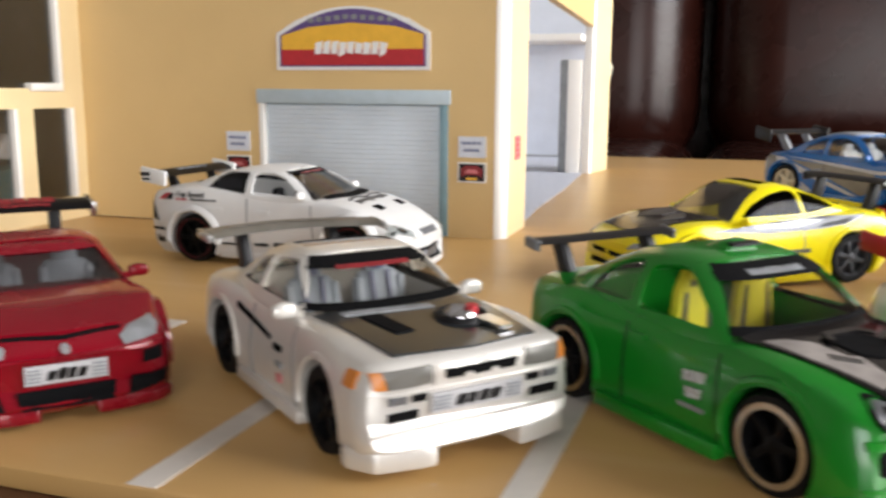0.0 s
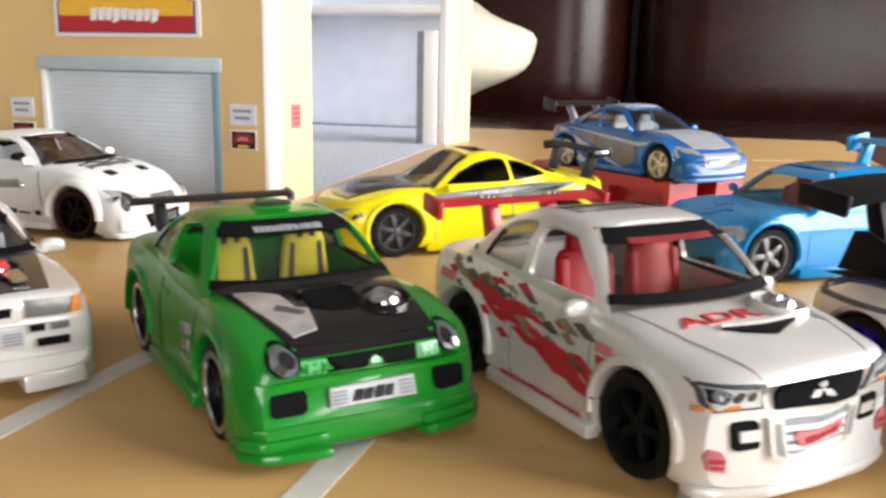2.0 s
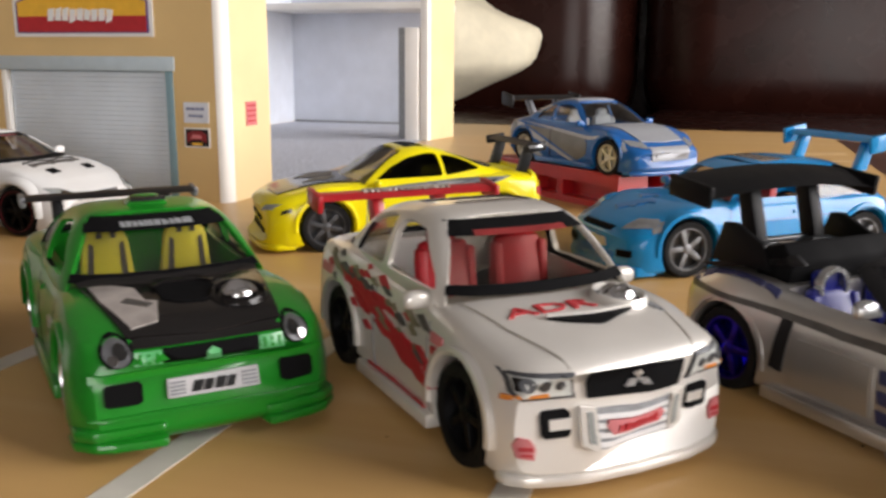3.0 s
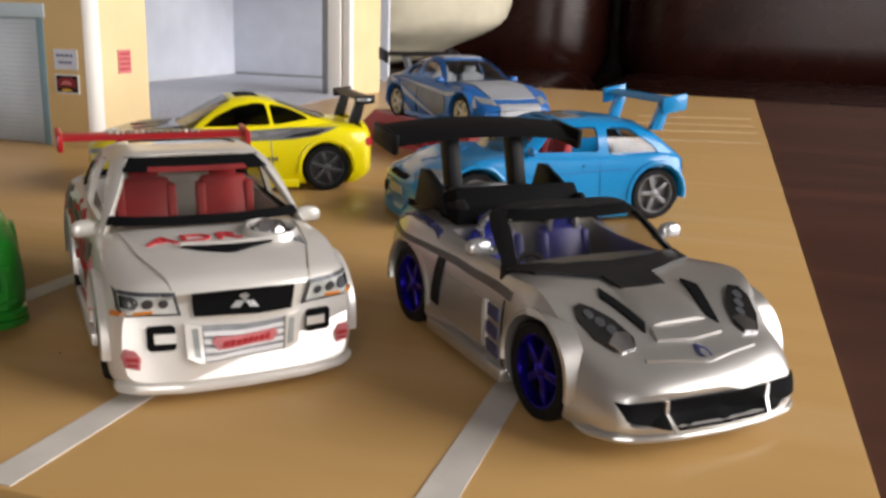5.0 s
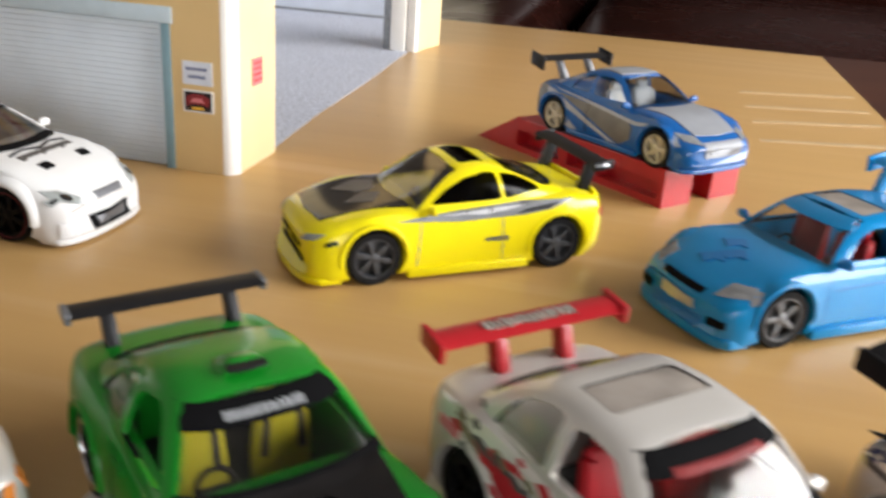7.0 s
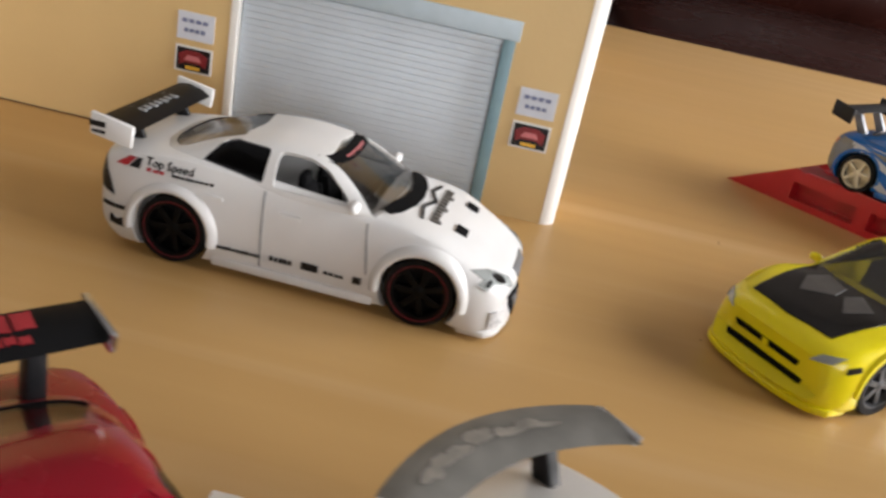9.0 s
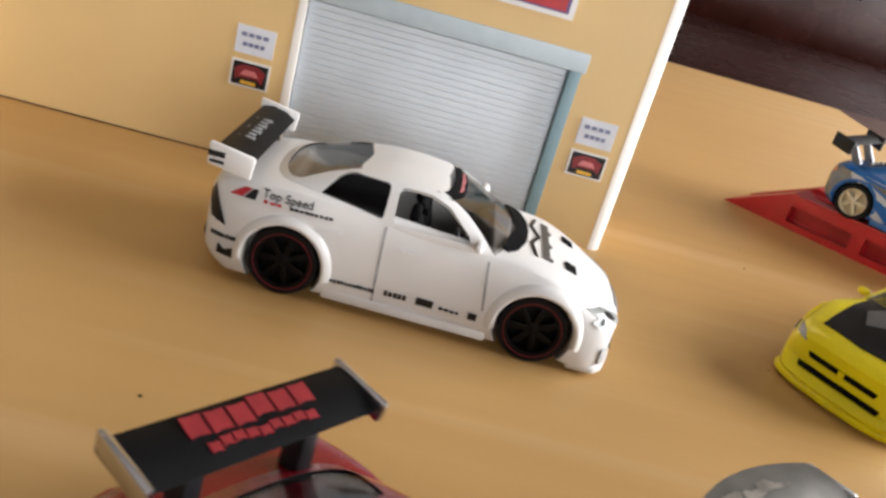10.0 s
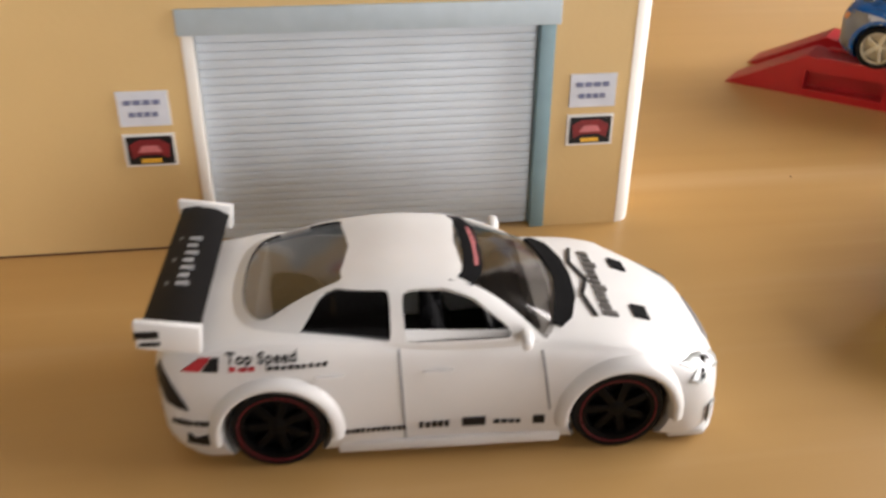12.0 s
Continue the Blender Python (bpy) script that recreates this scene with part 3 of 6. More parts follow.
    def wheels(self):
        s = self.s
        r, hw = s["r"], s["hw"]
        tw = s.get("tyre", 5.0)
        for ax in (s["ax_f"], s["ax_r"]):
            for side in (1, -1):
                y0 = side * (hw - s.get("inset", 0.5))
                yi = y0 - side * tw
                rim = lathe([(yi, r * 0.72), (yi + side * 0.5, r * 0.72), (y0 - side * 1.9, r * 0.7), (y0 - side * 1.7, 0.01)], 32, "y", (ax, 0, r))
                lathe([(y0 - side * 1.2, r * 0.66), (y0 - side * 0.1, r * 0.7), (y0 - side * 0.1, r * 0.76), (y0 - side * 1.2, r * 0.76)], 32, "y", (ax, 0, r), rim, True)
                lathe([(y0 - side * 1.6, r * 0.2), (y0 - side * 0.5, r * 0.18), (y0 - side * 0.3, r * 0.1), (y0 - side * 0.3, 0.01)], 16, "y", (ax, 0, r), rim)
                w = part("wheel", rim, s.get("rim", "silver"), self.top, s.get("wheel_label", ""))
                n = s.get("spokes", 5)
                for k in range(n):
                    a = 2 * math.pi * (k + 0.25) / n
                    t = Matrix.Translation((ax, 0, r)) @ Matrix.Rotation(a, 4, "Y")
                    ya, yb = sorted((y0 - side * 1.5, y0 - side * 0.5))
                    part("spoke", box(-r * 0.09, r * 0.09, ya, yb, 0.1 * r, r * 0.69, 0.12, None, t), s.get("rim", "silver"), w)
                tyre = lathe([(yi, r * 0.74), (yi, r * 0.95), (yi + side * 0.5, r), (y0 - side * 0.6, r), (y0 + side * 0.05, r * 0.95), (y0 + side * 0.1, r * 0.85), (y0, r * 0.75)], 40, "y", (ax, 0, r), None, True)
                part("tyre", tyre, "rubber", w, "black rubber tyre")
                if s.get("lip"):
                    lip = lathe([(y0 - side * 0.1, r * s.get("lip_in", 0.79)), (y0 + side * 0.16, r * (s.get("lip_in", 0.79) + 0.01)), (y0 + side * 0.16, r * 0.82), (y0 - side * 0.1, r * 0.83)], 40, "y", (ax, 0, r), None, True)
                    part("rim_stripe", lip, s["lip"], w)

    def seats(self):
        s = self.s
        bf, rf, rr, br = s["gh"]
        zc, mat = s["zb"] + 2.7, s.get("seat", "darkseat")
        top = s["H"] - s.get("seat_drop", 3.8)
        xs = s.get("seat_x", bf - 12.5)
        hw = s["hw"]
        part("interior_tub", box(br + 4.3, bf - 2.8, -hw * 0.75, hw * 0.75, zc - 0.4, zc + 0.4), "black", self.top)
        part("dashboard", prism([(bf - 6.5, zc), (bf - 2.7, zc), (bf - 2.7, s["dash"]), (bf - 5, s["dash"] + 0.3), (bf - 6.8, s["dash"] - 1.6)], -hw * 0.74, hw * 0.74, "xz", 0.3), "black", self.top)
        for y in (hw * 0.37, -hw * 0.37):
            sh = top - 1.0
            if s.get("racing"):
                w0, w1 = y - 3.7, y + 3.7
                bm = prism([(w0, zc), (w1, zc), (w1, zc + 5.4), (w1 - 0.9, sh - 1.2), (w1 - 1.9, sh + 0.6), (w1 - 2.4, top + 0.7), (w0 + 2.4, top + 0.7), (w0 + 1.9, sh + 0.6), (w0 + 0.9, sh - 1.2), (w0, zc + 5.4)], xs - 3.0, xs - 1.4, "yz", 0.4)
                prism([(xs - 1.8, zc), (xs + 6.5, zc), (xs + 6.8, zc + 3.0), (xs - 0.8, zc + 2.5)], w0 + 0.3, w1 - 0.3, "xz", 0.7, bm)
            else:
                bm = prism([(xs - 1.5, zc), (xs + 6.5, zc), (xs + 6.8, zc + 3.0), (xs + 0.8, zc + 2.5), (xs - 1.9, sh), (xs - 3.6, sh), (xs - 3.2, zc)], y - 3.4, y + 3.4, "xz", 0.9)
                box(xs - 4.0, xs - 2.3, y - 1.9, y + 1.9, sh - 0.8, top + 0.9, 0.7, bm)
                for e in (-1, 1):
                    prism([(xs - 2.6, zc + 3), (xs + 0.3, zc + 3), (xs - 1.2, sh - 0.8), (xs - 2.8, sh - 0.8)], y + e * 3.3 - 0.6, y + e * 3.3 + 0.6, "xz", 0.3, bm)
            seat = part("seat", bm, mat, self.top, s.get("seat_label", ""))
            if s.get("racing"):
                for e in (-1, 1):
                    part("strap_hole", prism([(y + e * 0.5, sh - 0.9), (y + e * 1.3, sh - 0.9), (y + e * 1.2, sh - 0.1), (y + e * 0.5, sh - 0.1)], xs - 1.6, xs - 1.3, "yz"), "darkprint", seat)
                    part("side_cutout", prism([(y + e * 1.9, zc + 4.4), (y + e * 2.9, zc + 4.6), (y + e * 2.2, sh - 1.4), (y + e * 1.6, sh - 1.8)], xs - 1.6, xs - 1.3, "yz"), "darkprint", seat)
            if s.get("seat_trim"):
                for e in (-1, 1):
                    part("seat_strap", prism([(xs + 0.9, zc + 2.9), (xs + 1.3, zc + 2.9), (xs - 1.5, sh), (xs - 1.9, sh)], y + e * 1.3 - 0.3, y + e * 1.3 + 0.3, "xz"), s["seat_trim"], seat)
                part("headrest_panel", box(xs - 2.4, xs - 2.1, y - 1.0, y + 1.0, sh + 0.2, top + 0.4, 0.1), s["seat_trim"], seat)
        wheel = lathe([(-0.35, 2.1), (0, 2.5), (0.35, 2.1), (0, 1.8)], 20, "x", (0, 0, 0), None, True)
        box(-0.2, 0.2, -2, 2, -0.3, 0.3, 0, wheel)
        bmesh.ops.transform(wheel, matrix=Matrix.Translation((bf - 7.6, -hw * 0.36, s["dash"] - 1.4)) @ Matrix.Rotation(radians(-20), 4, "Y"), verts=wheel.verts)
        part("steering_wheel", wheel, "black", self.top)

    def flares(self, wide=0.9, thick=1.5, mat=None, lo=-8, hi=188):
        """Raised arch edges round the four wheels."""
        s = self.s
        ra = s["r"] + s.get("gap", 0.9) - 0.15
        for ax in (s["ax_f"], s["ax_r"]):
            for side in (1, -1):
                bm = bmesh.new()
                y0, y1 = side * (s["hw"] - 2.2), side * (s["hw"] + wide)
                rings = []
                for k in range(25):
                    a = radians(lo + (hi - lo) * k / 24)
                    ring = []
                    for rr, yy in ((ra, y0), (ra, y1 - side * 0.3), (ra + 0.3, y1), (ra + thick * 0.6, y1), (ra + thick * 1.4, y1 - side * wide * 0.55), (ra + thick * 2.0, y0)):
                        ring.append(bm.verts.new((ax + rr * math.cos(a), yy, s["r"] + 0.1 + rr * math.sin(a))))
                    rings.append(ring)
                for p, q in zip(rings, rings[1:]):
                    for i in range(6):
                        bm.faces.new((p[i], p[(i + 1) % 6], q[(i + 1) % 6], q[i]))
                bm.faces.new(rings[0])
                bm.faces.new(rings[-1])
                part("arch_flare", bm, mat or s["paint"], self.top, "", 50)

    def skirt(self, z0, z1, out, mat=None):
        s = self.s
        x0, x1 = s["ax_r"] + s["r"] + 1.2, s["ax_f"] - s["r"] - 1.2
        for e in (1, -1):
            w = s["hw"] * 0.97
            part("side_skirt", box(x0, x1, min(e * (w - 1.5), e * (w + out)), max(e * (w - 1.5), e * (w + out)), z0, z1, 0.35), mat or s["paint"], self.top)

    def splitter(self, z0, z1, out, mat=None, gap=0.0, name="front_lip", wide=0.945):
        """A lip under the bumper that follows its curve."""
        s = self.s
        tree, hw = self.bvh(), s["hw"]
        front = []
        for k in range(17):
            y = hw * wide * (k / 8 - 1)
            hit = tree.ray_cast(Vector((s["xf"] + 40, y * 0.95, (z0 + z1) / 2 + 0.8)), Vector((-1, 0, 0)))[0]
            x = hit.x if hit is not None and hit.x > s["xf"] - 12 else s["xf"] - 8
            front.append((x + out * 0.3, y))
        front = [(s["ax_f"] + s["r"] + 1.0, -hw * wide)] + front + [(s["ax_f"] + s["r"] + 1.0, hw * wide)]
        if gap:
            lo = [p for p in front if p[1] <= -gap] + [(s["xf"] - 6, -gap)]
            hi = [(s["xf"] - 6, gap)] + [p for p in front if p[1] >= gap]
            for pts in (lo, hi):
                part(name, prism(pts, z0, z1, "xy", 0.45), mat or s["paint"], self.top)
        else:
            part(name, prism(front, z0, z1, "xy", 0.45), mat or s["paint"], self.top)

    def scoop(self, x0, x1, y0, y1, rise, mat, name="scoop"):
        """A raised pod that follows the surface below it."""
        tree = self.bvh()
        bm = bmesh.new()
        n = 8
        grid = []
        for i in range(n + 1):
            row = []
            for j in range(n + 1):
                u, v = i / n, j / n
                x, y = x0 + (x1 - x0) * u, y0 + (y1 - y0) * v
                hit = tree.ray_cast(Vector((x, y, 120)), Vector((0, 0, -1)))[0]
                z = hit.z if hit is not None else 0
                k = (1 - abs(2 * v - 1) ** 4) * min(1, u * 1.6) ** 0.8 * (1 if u < 0.97 else 0.8)
                row.append(bm.verts.new((x, y, z - 0.2 + rise * k)))
            grid.append(row)
        for i in range(n):
            for j in range(n):
                bm.faces.new((grid[i][j], grid[i + 1][j], grid[i + 1][j + 1], grid[i][j + 1]))
        low = bmesh.ops.extrude_face_region(bm, geom=bm.faces[:])
        for v in low["geom"]:
            if isinstance(v, bmesh.types.BMVert):
                v.co.z -= rise + 0.4
        return part(name, bm, mat, self.top, "", 50)

    def blower(self, x, y, r, ring_mat, dome_mat="chrome", hole="black"):
        """A round opening in the bonnet with a ribbed chrome engine dome in it."""
        hit, nor, _, _ = self.bvh().ray_cast(Vector((x, y, 120)), Vector((0, 0, -1)))
        t = Matrix.Translation(hit) @ nor.to_track_quat("Z", "Y").to_matrix().to_4x4()
        ring = lathe([(-0.3, r * 0.95), (0.7, r), (0.85, r * 1.08), (0.5, r * 1.2), (-0.5, r * 1.3)], 28, "z", (0, 0, 0), None, True)
        bmesh.ops.transform(ring, matrix=t, verts=ring.verts)
        ring_ob = part("engine_ring", ring, ring_mat, self.top)
        base = lathe([(-0.2, r * 0.98), (0.16, r * 0.96), (0.16, 0.01)], 24, "z")
        bmesh.ops.transform(base, matrix=t, verts=base.verts)
        part("engine_well", base, hole, ring_ob)
        dome = lathe([(0.0, r * 0.76), (0.3 * r, r * 0.72), (0.5 * r, r * 0.54), (0.6 * r, r * 0.28), (0.62 * r, 0.01)], 40, "z")
        bmesh.ops.subdivide_edges(dome, edges=dome.edges[:], cuts=1, use_grid_fill=True)
        for v in dome.verts:
            v.co.z *= 0.86 + 0.14 * math.cos(v.co.y / r * 11)
        bmesh.ops.transform(dome, matrix=t, verts=dome.verts)
        part("chrome_engine", dome, dome_mat, ring_ob, "ribbed chrome engine dome")

    def finer(self, bm, size=0.5):
        """Cuts long edges so that letters can follow a curve."""
        bmesh.ops.triangulate(bm, faces=bm.faces[:])
        for _ in range(4):
            long = [e for e in bm.edges if e.calc_length() > size]
            if not long:
                break
            bmesh.ops.subdivide_edges(bm, edges=long, cuts=1)
            bmesh.ops.triangulate(bm, faces=bm.faces[:])

    def letters_on_bonnet(self, text, x, y, size, stretch, mat, name="lettering"):
        """Words that read upright from in front of the car."""
        cu = bpy.data.curves.new("tmp_text", "FONT")
        cu.body, cu.size, cu.resolution_u = text, size, 3
        ob = new("tmp_text", cu)
        bpy.context.view_layer.update()
        bm = bmesh.new()
        bm.from_mesh(ob.evaluated_get(bpy.context.evaluated_depsgraph_get()).to_mesh())
        bpy.data.objects.remove(ob)
        bpy.data.curves.remove(cu)
        self.finer(bm)
        for v in bm.verts:
            p = Vector((x - v.co.y, y + v.co.x * stretch, 120))
            hit = self.bvh().ray_cast(p, Vector((0, 0, -1)))[0]
            v.co = (hit if hit is not None else Vector((p.x, p.y, 12))) + Vector((0, 0, 0.2))
        low = bmesh.ops.extrude_face_region(bm, geom=bm.faces[:])
        for v in low["geom"]:
            if isinstance(v, bmesh.types.BMVert):
                v.co.z -= 0.3
        return part(name, bm, mat, self.top, "", 0)

    def letters(self, text, x, z, size, view, mat, name="lettering"):
        """Readable words laid on a flank."""
        cu = bpy.data.curves.new("tmp_text", "FONT")
        cu.body, cu.size, cu.resolution_u = text, size, 3
        ob = new("tmp_text", cu)
        bpy.context.view_layer.update()
        bm = bmesh.new()
        bm.from_mesh(ob.evaluated_get(bpy.context.evaluated_depsgraph_get()).to_mesh())
        bpy.data.objects.remove(ob)
        bpy.data.curves.remove(cu)
        self.finer(bm)
        d = Vector((0, 1, 0)) if view == "right" else Vector((0, -1, 0))
        for v in bm.verts:
            a = v.co.x if view == "right" else -v.co.x
            p = Vector((x + a, 0, z + v.co.y)) - d * 120
            hit = self.bvh().ray_cast(p, d)[0]
            v.co = (hit if hit is not None else Vector((x + a, 0, z))) - d * 0.22
        low = bmesh.ops.extrude_face_region(bm, geom=bm.faces[:])
        for v in low["geom"]:
            if isinstance(v, bmesh.types.BMVert):
                v.co += d * 0.3
        return part(name, bm, mat, self.top, "", 0)

    def mirrors(self, x, z, mat, size=1.0):
        w = self.s["hw"] * 0.9
        for e in (1, -1):
            bm = bmesh.new()
            bmesh.ops.create_uvsphere(bm, u_segments=18, v_segments=12, radius=1)
            for v in bm.verts:
                a, b, c = (math.copysign(abs(q) ** 0.72, q) for q in v.co)
                v.co = Vector((x + (a * 1.0 if a > 0 else a * 0.45) * size, e * (w + 1.1) + b * 1.65 * size, z + 1.0 + (c - 0.12 * abs(b)) * 1.0 * size))
            box(x - 0.35, x + 0.45, min(e * (w - 1.4), e * (w + 0.4)), max(e * (w - 1.4), e * (w + 0.4)), z - 0.1, z + 0.8, 0.2, bm)
            part("wing_mirror", bm, mat, self.top, "", 50)

    def wing(self, x, z, half, chord, mat, foot, posts, plate=(3.5, 2.6), plate_mat=None, tilt=8, post_mat=None, bow=0.0, thick=0.8, post_w=1.0, sweep=0.0, name="rear_wing", label=""):
        bm = bmesh.new()
        n = 22
        prof = [(-0.5, 0.1), (-0.2, 0.5), (0.2, 0.45), (0.5, 0.0), (0.2, -0.35), (-0.2, -0.4)]
        rings = []
        for i in range(n + 1):
            y = -half + 2 * half * i / n
            dz, dx = -bow * (y / half) ** 2, sweep * (y / half) ** 2
            ring = []
            for a, b in prof:
                p = Matrix.Rotation(radians(tilt), 3, "Y") @ Vector((a * chord, 0, b * thick * 2))
                ring.append(bm.verts.new((x + dx + p.x, y, z + p.z + dz)))
            rings.append(ring)
        k = len(prof)
        for a, b in zip(rings, rings[1:]):
            for i in range(k):
                bm.faces.new((a[i], a[(i + 1) % k], b[(i + 1) % k], b[i]))
        bm.faces.new(rings[0])
        bm.faces.new(rings[-1])
        w = part(name, bm, mat, self.top, label)
        if plate:
            for e in (-1, 1):
                y = e * half
                pm = prism([(x + sweep - plate[0], z - plate[1] * 0.6 - bow), (x + sweep + plate[0] * 0.9, z - plate[1] - bow), (x + sweep + plate[0], z + 0.3 * plate[1] - bow), (x + sweep - plate[0], z + plate[1] * 0.7 - bow)], y - 0.45, y + 0.45, "xz", 0.3)
                part("end_plate", pm, plate_mat or mat, w)
        for y in posts:
            pm = prism([(x - 1.3, z - 0.1), (x + 1.1, z - 0.3), (foot[0] + 1.5, foot[1]), (foot[0] - 1.2, foot[1])], y - post_w / 2, y + post_w / 2, "xz", 0.15)
            part("wing_post", pm, post_mat or mat, w)
        return w


def quad(x0, x1, z0, z1, lean=0.0):
    return [(x0, z0), (x1, z0), (x1 + lean, z1), (x0 + lean, z1)]


def disc(cx, cz, r, n=14, sx=1.0):
    return [(cx + sx * r * math.cos(2 * math.pi * k / n), cz + r * math.sin(2 * math.pi * k / n)) for k in range(n)]


def spec(wb, fo, ro, hw, H, r, top, shoulder, gh, paint, **kw):
    d = dict(ax_f=wb / 2, ax_r=-wb / 2, xf=wb / 2 + fo, xr=-wb / 2 - ro, hw=hw, H=H, r=r, top=top, shoulder=shoulder, gh=gh, paint=paint, zb=2.2, dash=12.5)
    d.update(kw)
    return d


# ---- room ----
def slab(name, x0, x1, y0, y1, z0, z1, mat, kind="structure", label="", category="", bev=0.0):
    ob = link_mesh(name, box(x0, x1, y0, y1, z0, z1, bev), M[mat])
    return tagged(ob, label, category, "", kind)


FLOOR = -430
slab("floor", -1700, 1410, -2000, 2200, FLOOR - 40, FLOOR, "dark_wood", label="dark red-brown wooden floor", category="floor")
slab("ceiling", -1700, 1410, -2000, 2200, 2000, 2040, "ceiling", label="plain white ceiling", category="ceiling")
slab("wall_west", -1760, -1700, -2000, 2200, FLOOR, 2000, "plaster", label="plain warm plaster wall", category="wall")
slab("wall_north", -1700, 1410, 2200, 2260, FLOOR, 2000, "plaster", label="plain warm plaster wall behind the sofa", category="wall")


def wall_with_window(name, plane, at, lo, hi, w0, w1, z0, z1):
    bm = bmesh.new()
    for a, b, c, d in ((lo, w0, FLOOR, 2000), (w1, hi, FLOOR, 2000), (w0, w1, FLOOR, z0), (w0, w1, z1, 2000)):
        if plane == "x":
            box(at, at + 60, a, b, c, d, 0, bm)
        else:
            box(a, b, at - 60, at, c, d, 0, bm)
    ob = link_mesh(name, bm, M["plaster"], None, "", 0)
    return tagged(ob, "plain plaster wall with a wide window opening", "wall", "", "structure")


wall_with_window("wall_east", "x", 1350, -2000, 2200, -190, 1190, 40, 880)
wall_with_window("wall_south", "y", -2000, -1700, 1350, 240, 1300, -220, 820)

# table and tan board
table = thing("wooden_table", "dark red-brown polished wooden table under the tan board", "table", 100, 215, 0)
part("table_top", box(-620, 620, -480, 465, -30, -2.6, 3), "dark_wood", table)
for tx in (-580, 580):
    for ty in (-440, 425):
        part("table_leg", box(tx - 25, tx + 25, ty - 25, ty + 25, FLOOR, -30, 3), "dark_wood", table)
board = link_mesh("display_board", prism([(-190, 145), (235.4, 145), (243.5, 655), (-190, 655)], -2.6, 0, "xy", 0.4), M["board"])
tagged(board, "tan wooden display board with white parking lines", "board")
for lx in (10, 47.5, 85.5, 124, 160, 197.4):
    ln = link_mesh("parking_line", prism([(lx - 1.9, 145.5), (lx + 1.7, 145.5), (lx + 3.3, 205), (lx - 0.3, 205)], 0.0, 0.12, "xy"), M["line"])
    tagged(ln, "white painted parking bay line on the board", "line marking", "parking lines", "structure")

for ya, yb in ((424, 437), (454, 472), (483, 497), (514, 530)):
    ln = link_mesh("parking_line", prism([(187, ya - 1.8), (237, yb - 1.8), (237, yb + 1.8), (187, ya + 1.8)], 0.0, 0.12, "xy"), M["faint_line"])
    tagged(ln, "faint white bay line at the edge of the board", "line marking", "parking lines", "structure")

# dirt on the board
rng = random.Random(8)
specks = bmesh.new()
for _ in range(26):
    x, y, r = rng.uniform(-60, 230), rng.uniform(150, 420), rng.uniform(0.1, 0.28)
    lathe([(0.0, r), (0.05, r * 0.7), (0.06, 0.01)], 7, "z", (x, y, 0.0), specks)
tagged(link_mesh("dirt_specks", specks, M["void"]), "tiny dark specks of dirt lying on the board", "dirt", "", "stuff")

# sofa
sofa = thing("leather_sofa", "dark brown leather sofa with two seat cushions", "sofa", 62, 900, 0)
part("base", box(-950, 950, -190, 900, FLOOR + 40, -180, 25), "leather", sofa)
for c0, c1 in ((-940, -6), (6, 940)):
    part("seat_cushion", box(c0, c1, -205, 620, -180, -30, 45, None, None, 5), "leather", sofa)
    part("back_cushion", box(c0, c1, 570, 800, -60, 460, 110, None, Matrix.Rotation(radians(-3), 4, "X"), 8), "leather", sofa)
part("backrest", box(-950, 950, 800, 940, FLOOR + 40, 470, 30), "leather", sofa)
for foot_x in (-900, 900):
    part("foot", box(foot_x - 30, foot_x + 30, -150, -90, FLOOR, FLOOR + 42, 4), "black", sofa)


# ---- toy garage of printed card ----
GY, GX = 311, 45.5
garage = thing("toy_garage", "tan printed card toy garage with a blue-grey roller shutter", "toy garage", 0, 0, 0)
TOP = 105


def wall_holes(x0, x1, z0, z1, holes, y0, y1, plane="xz"):
    """A wall panel with rectangular openings through it."""
    xs = sorted({x0, x1, *[v for h in holes for v in h[:2]]})
    zs = sorted({z0, z1, *[v for h in holes for v in h[2:]]})
    bm = bmesh.new()
    at = {}

    def vert(a, c):
        if (a, c) not in at:
            at[a, c] = bm.verts.new((a, y0, c) if plane == "xz" else (y0, a, c))
        return at[a, c]
    for a, b in zip(xs, xs[1:]):
        for c, d in zip(zs, zs[1:]):
            if not any(h[0] <= a and b <= h[1] and h[2] <= c and d <= h[3] for h in holes):
                bm.faces.new((vert(a, c), vert(b, c), vert(b, d), vert(a, d)))
    low = bmesh.ops.extrude_face_region(bm, geom=bm.faces[:])
    for v in low["geom"]:
        if isinstance(v, bmesh.types.BMVert):
            v.co += Vector((0, y1 - y0, 0)) if plane == "xz" else Vector((y1 - y0, 0, 0))
    return bm


DX0, DX1, DZ = -30.7, 28.7, 41
part("front_wall", wall_holes(-94, GX - 3.2, 0, TOP, [(DX0, DX1, 0, DZ)], GY, GY + 3), "card_tan", garage, smooth=0)
fold = [(GX - 3.2 + 3.2 * math.sin(radians(a)), GY - 0.1 + 3.4 - 3.4 * math.cos(radians(a))) for a in range(0, 91, 10)]
part("corner_fold", prism([(GX - 3.2, GY + 2.4), *fold, (GX - 2.4, GY + 3.3)], 0, TOP, "xy"), "card_white", garage, "rounded white card corner fold", 40)
# side and end walls: tan card coloured paler than the front, as if lit
part("side_wall", box(GX - 3, GX - 0.1, GY + 3.3, 337, 0, TOP), "frame_lit_cream", garage)
part("end_wall", prism([(33.6, 530), (37.2, 529), (41.4, 557), (37.8, 557.6)], 0, TOP, "xy"), "frame_lit_cream", garage)
part("end_post", prism([(32.6, 525.5), (36.6, 525.0), (37.3, 529), (33.4, 529.8)], 0, TOP, "xy", 0.2), "card_white", garage)
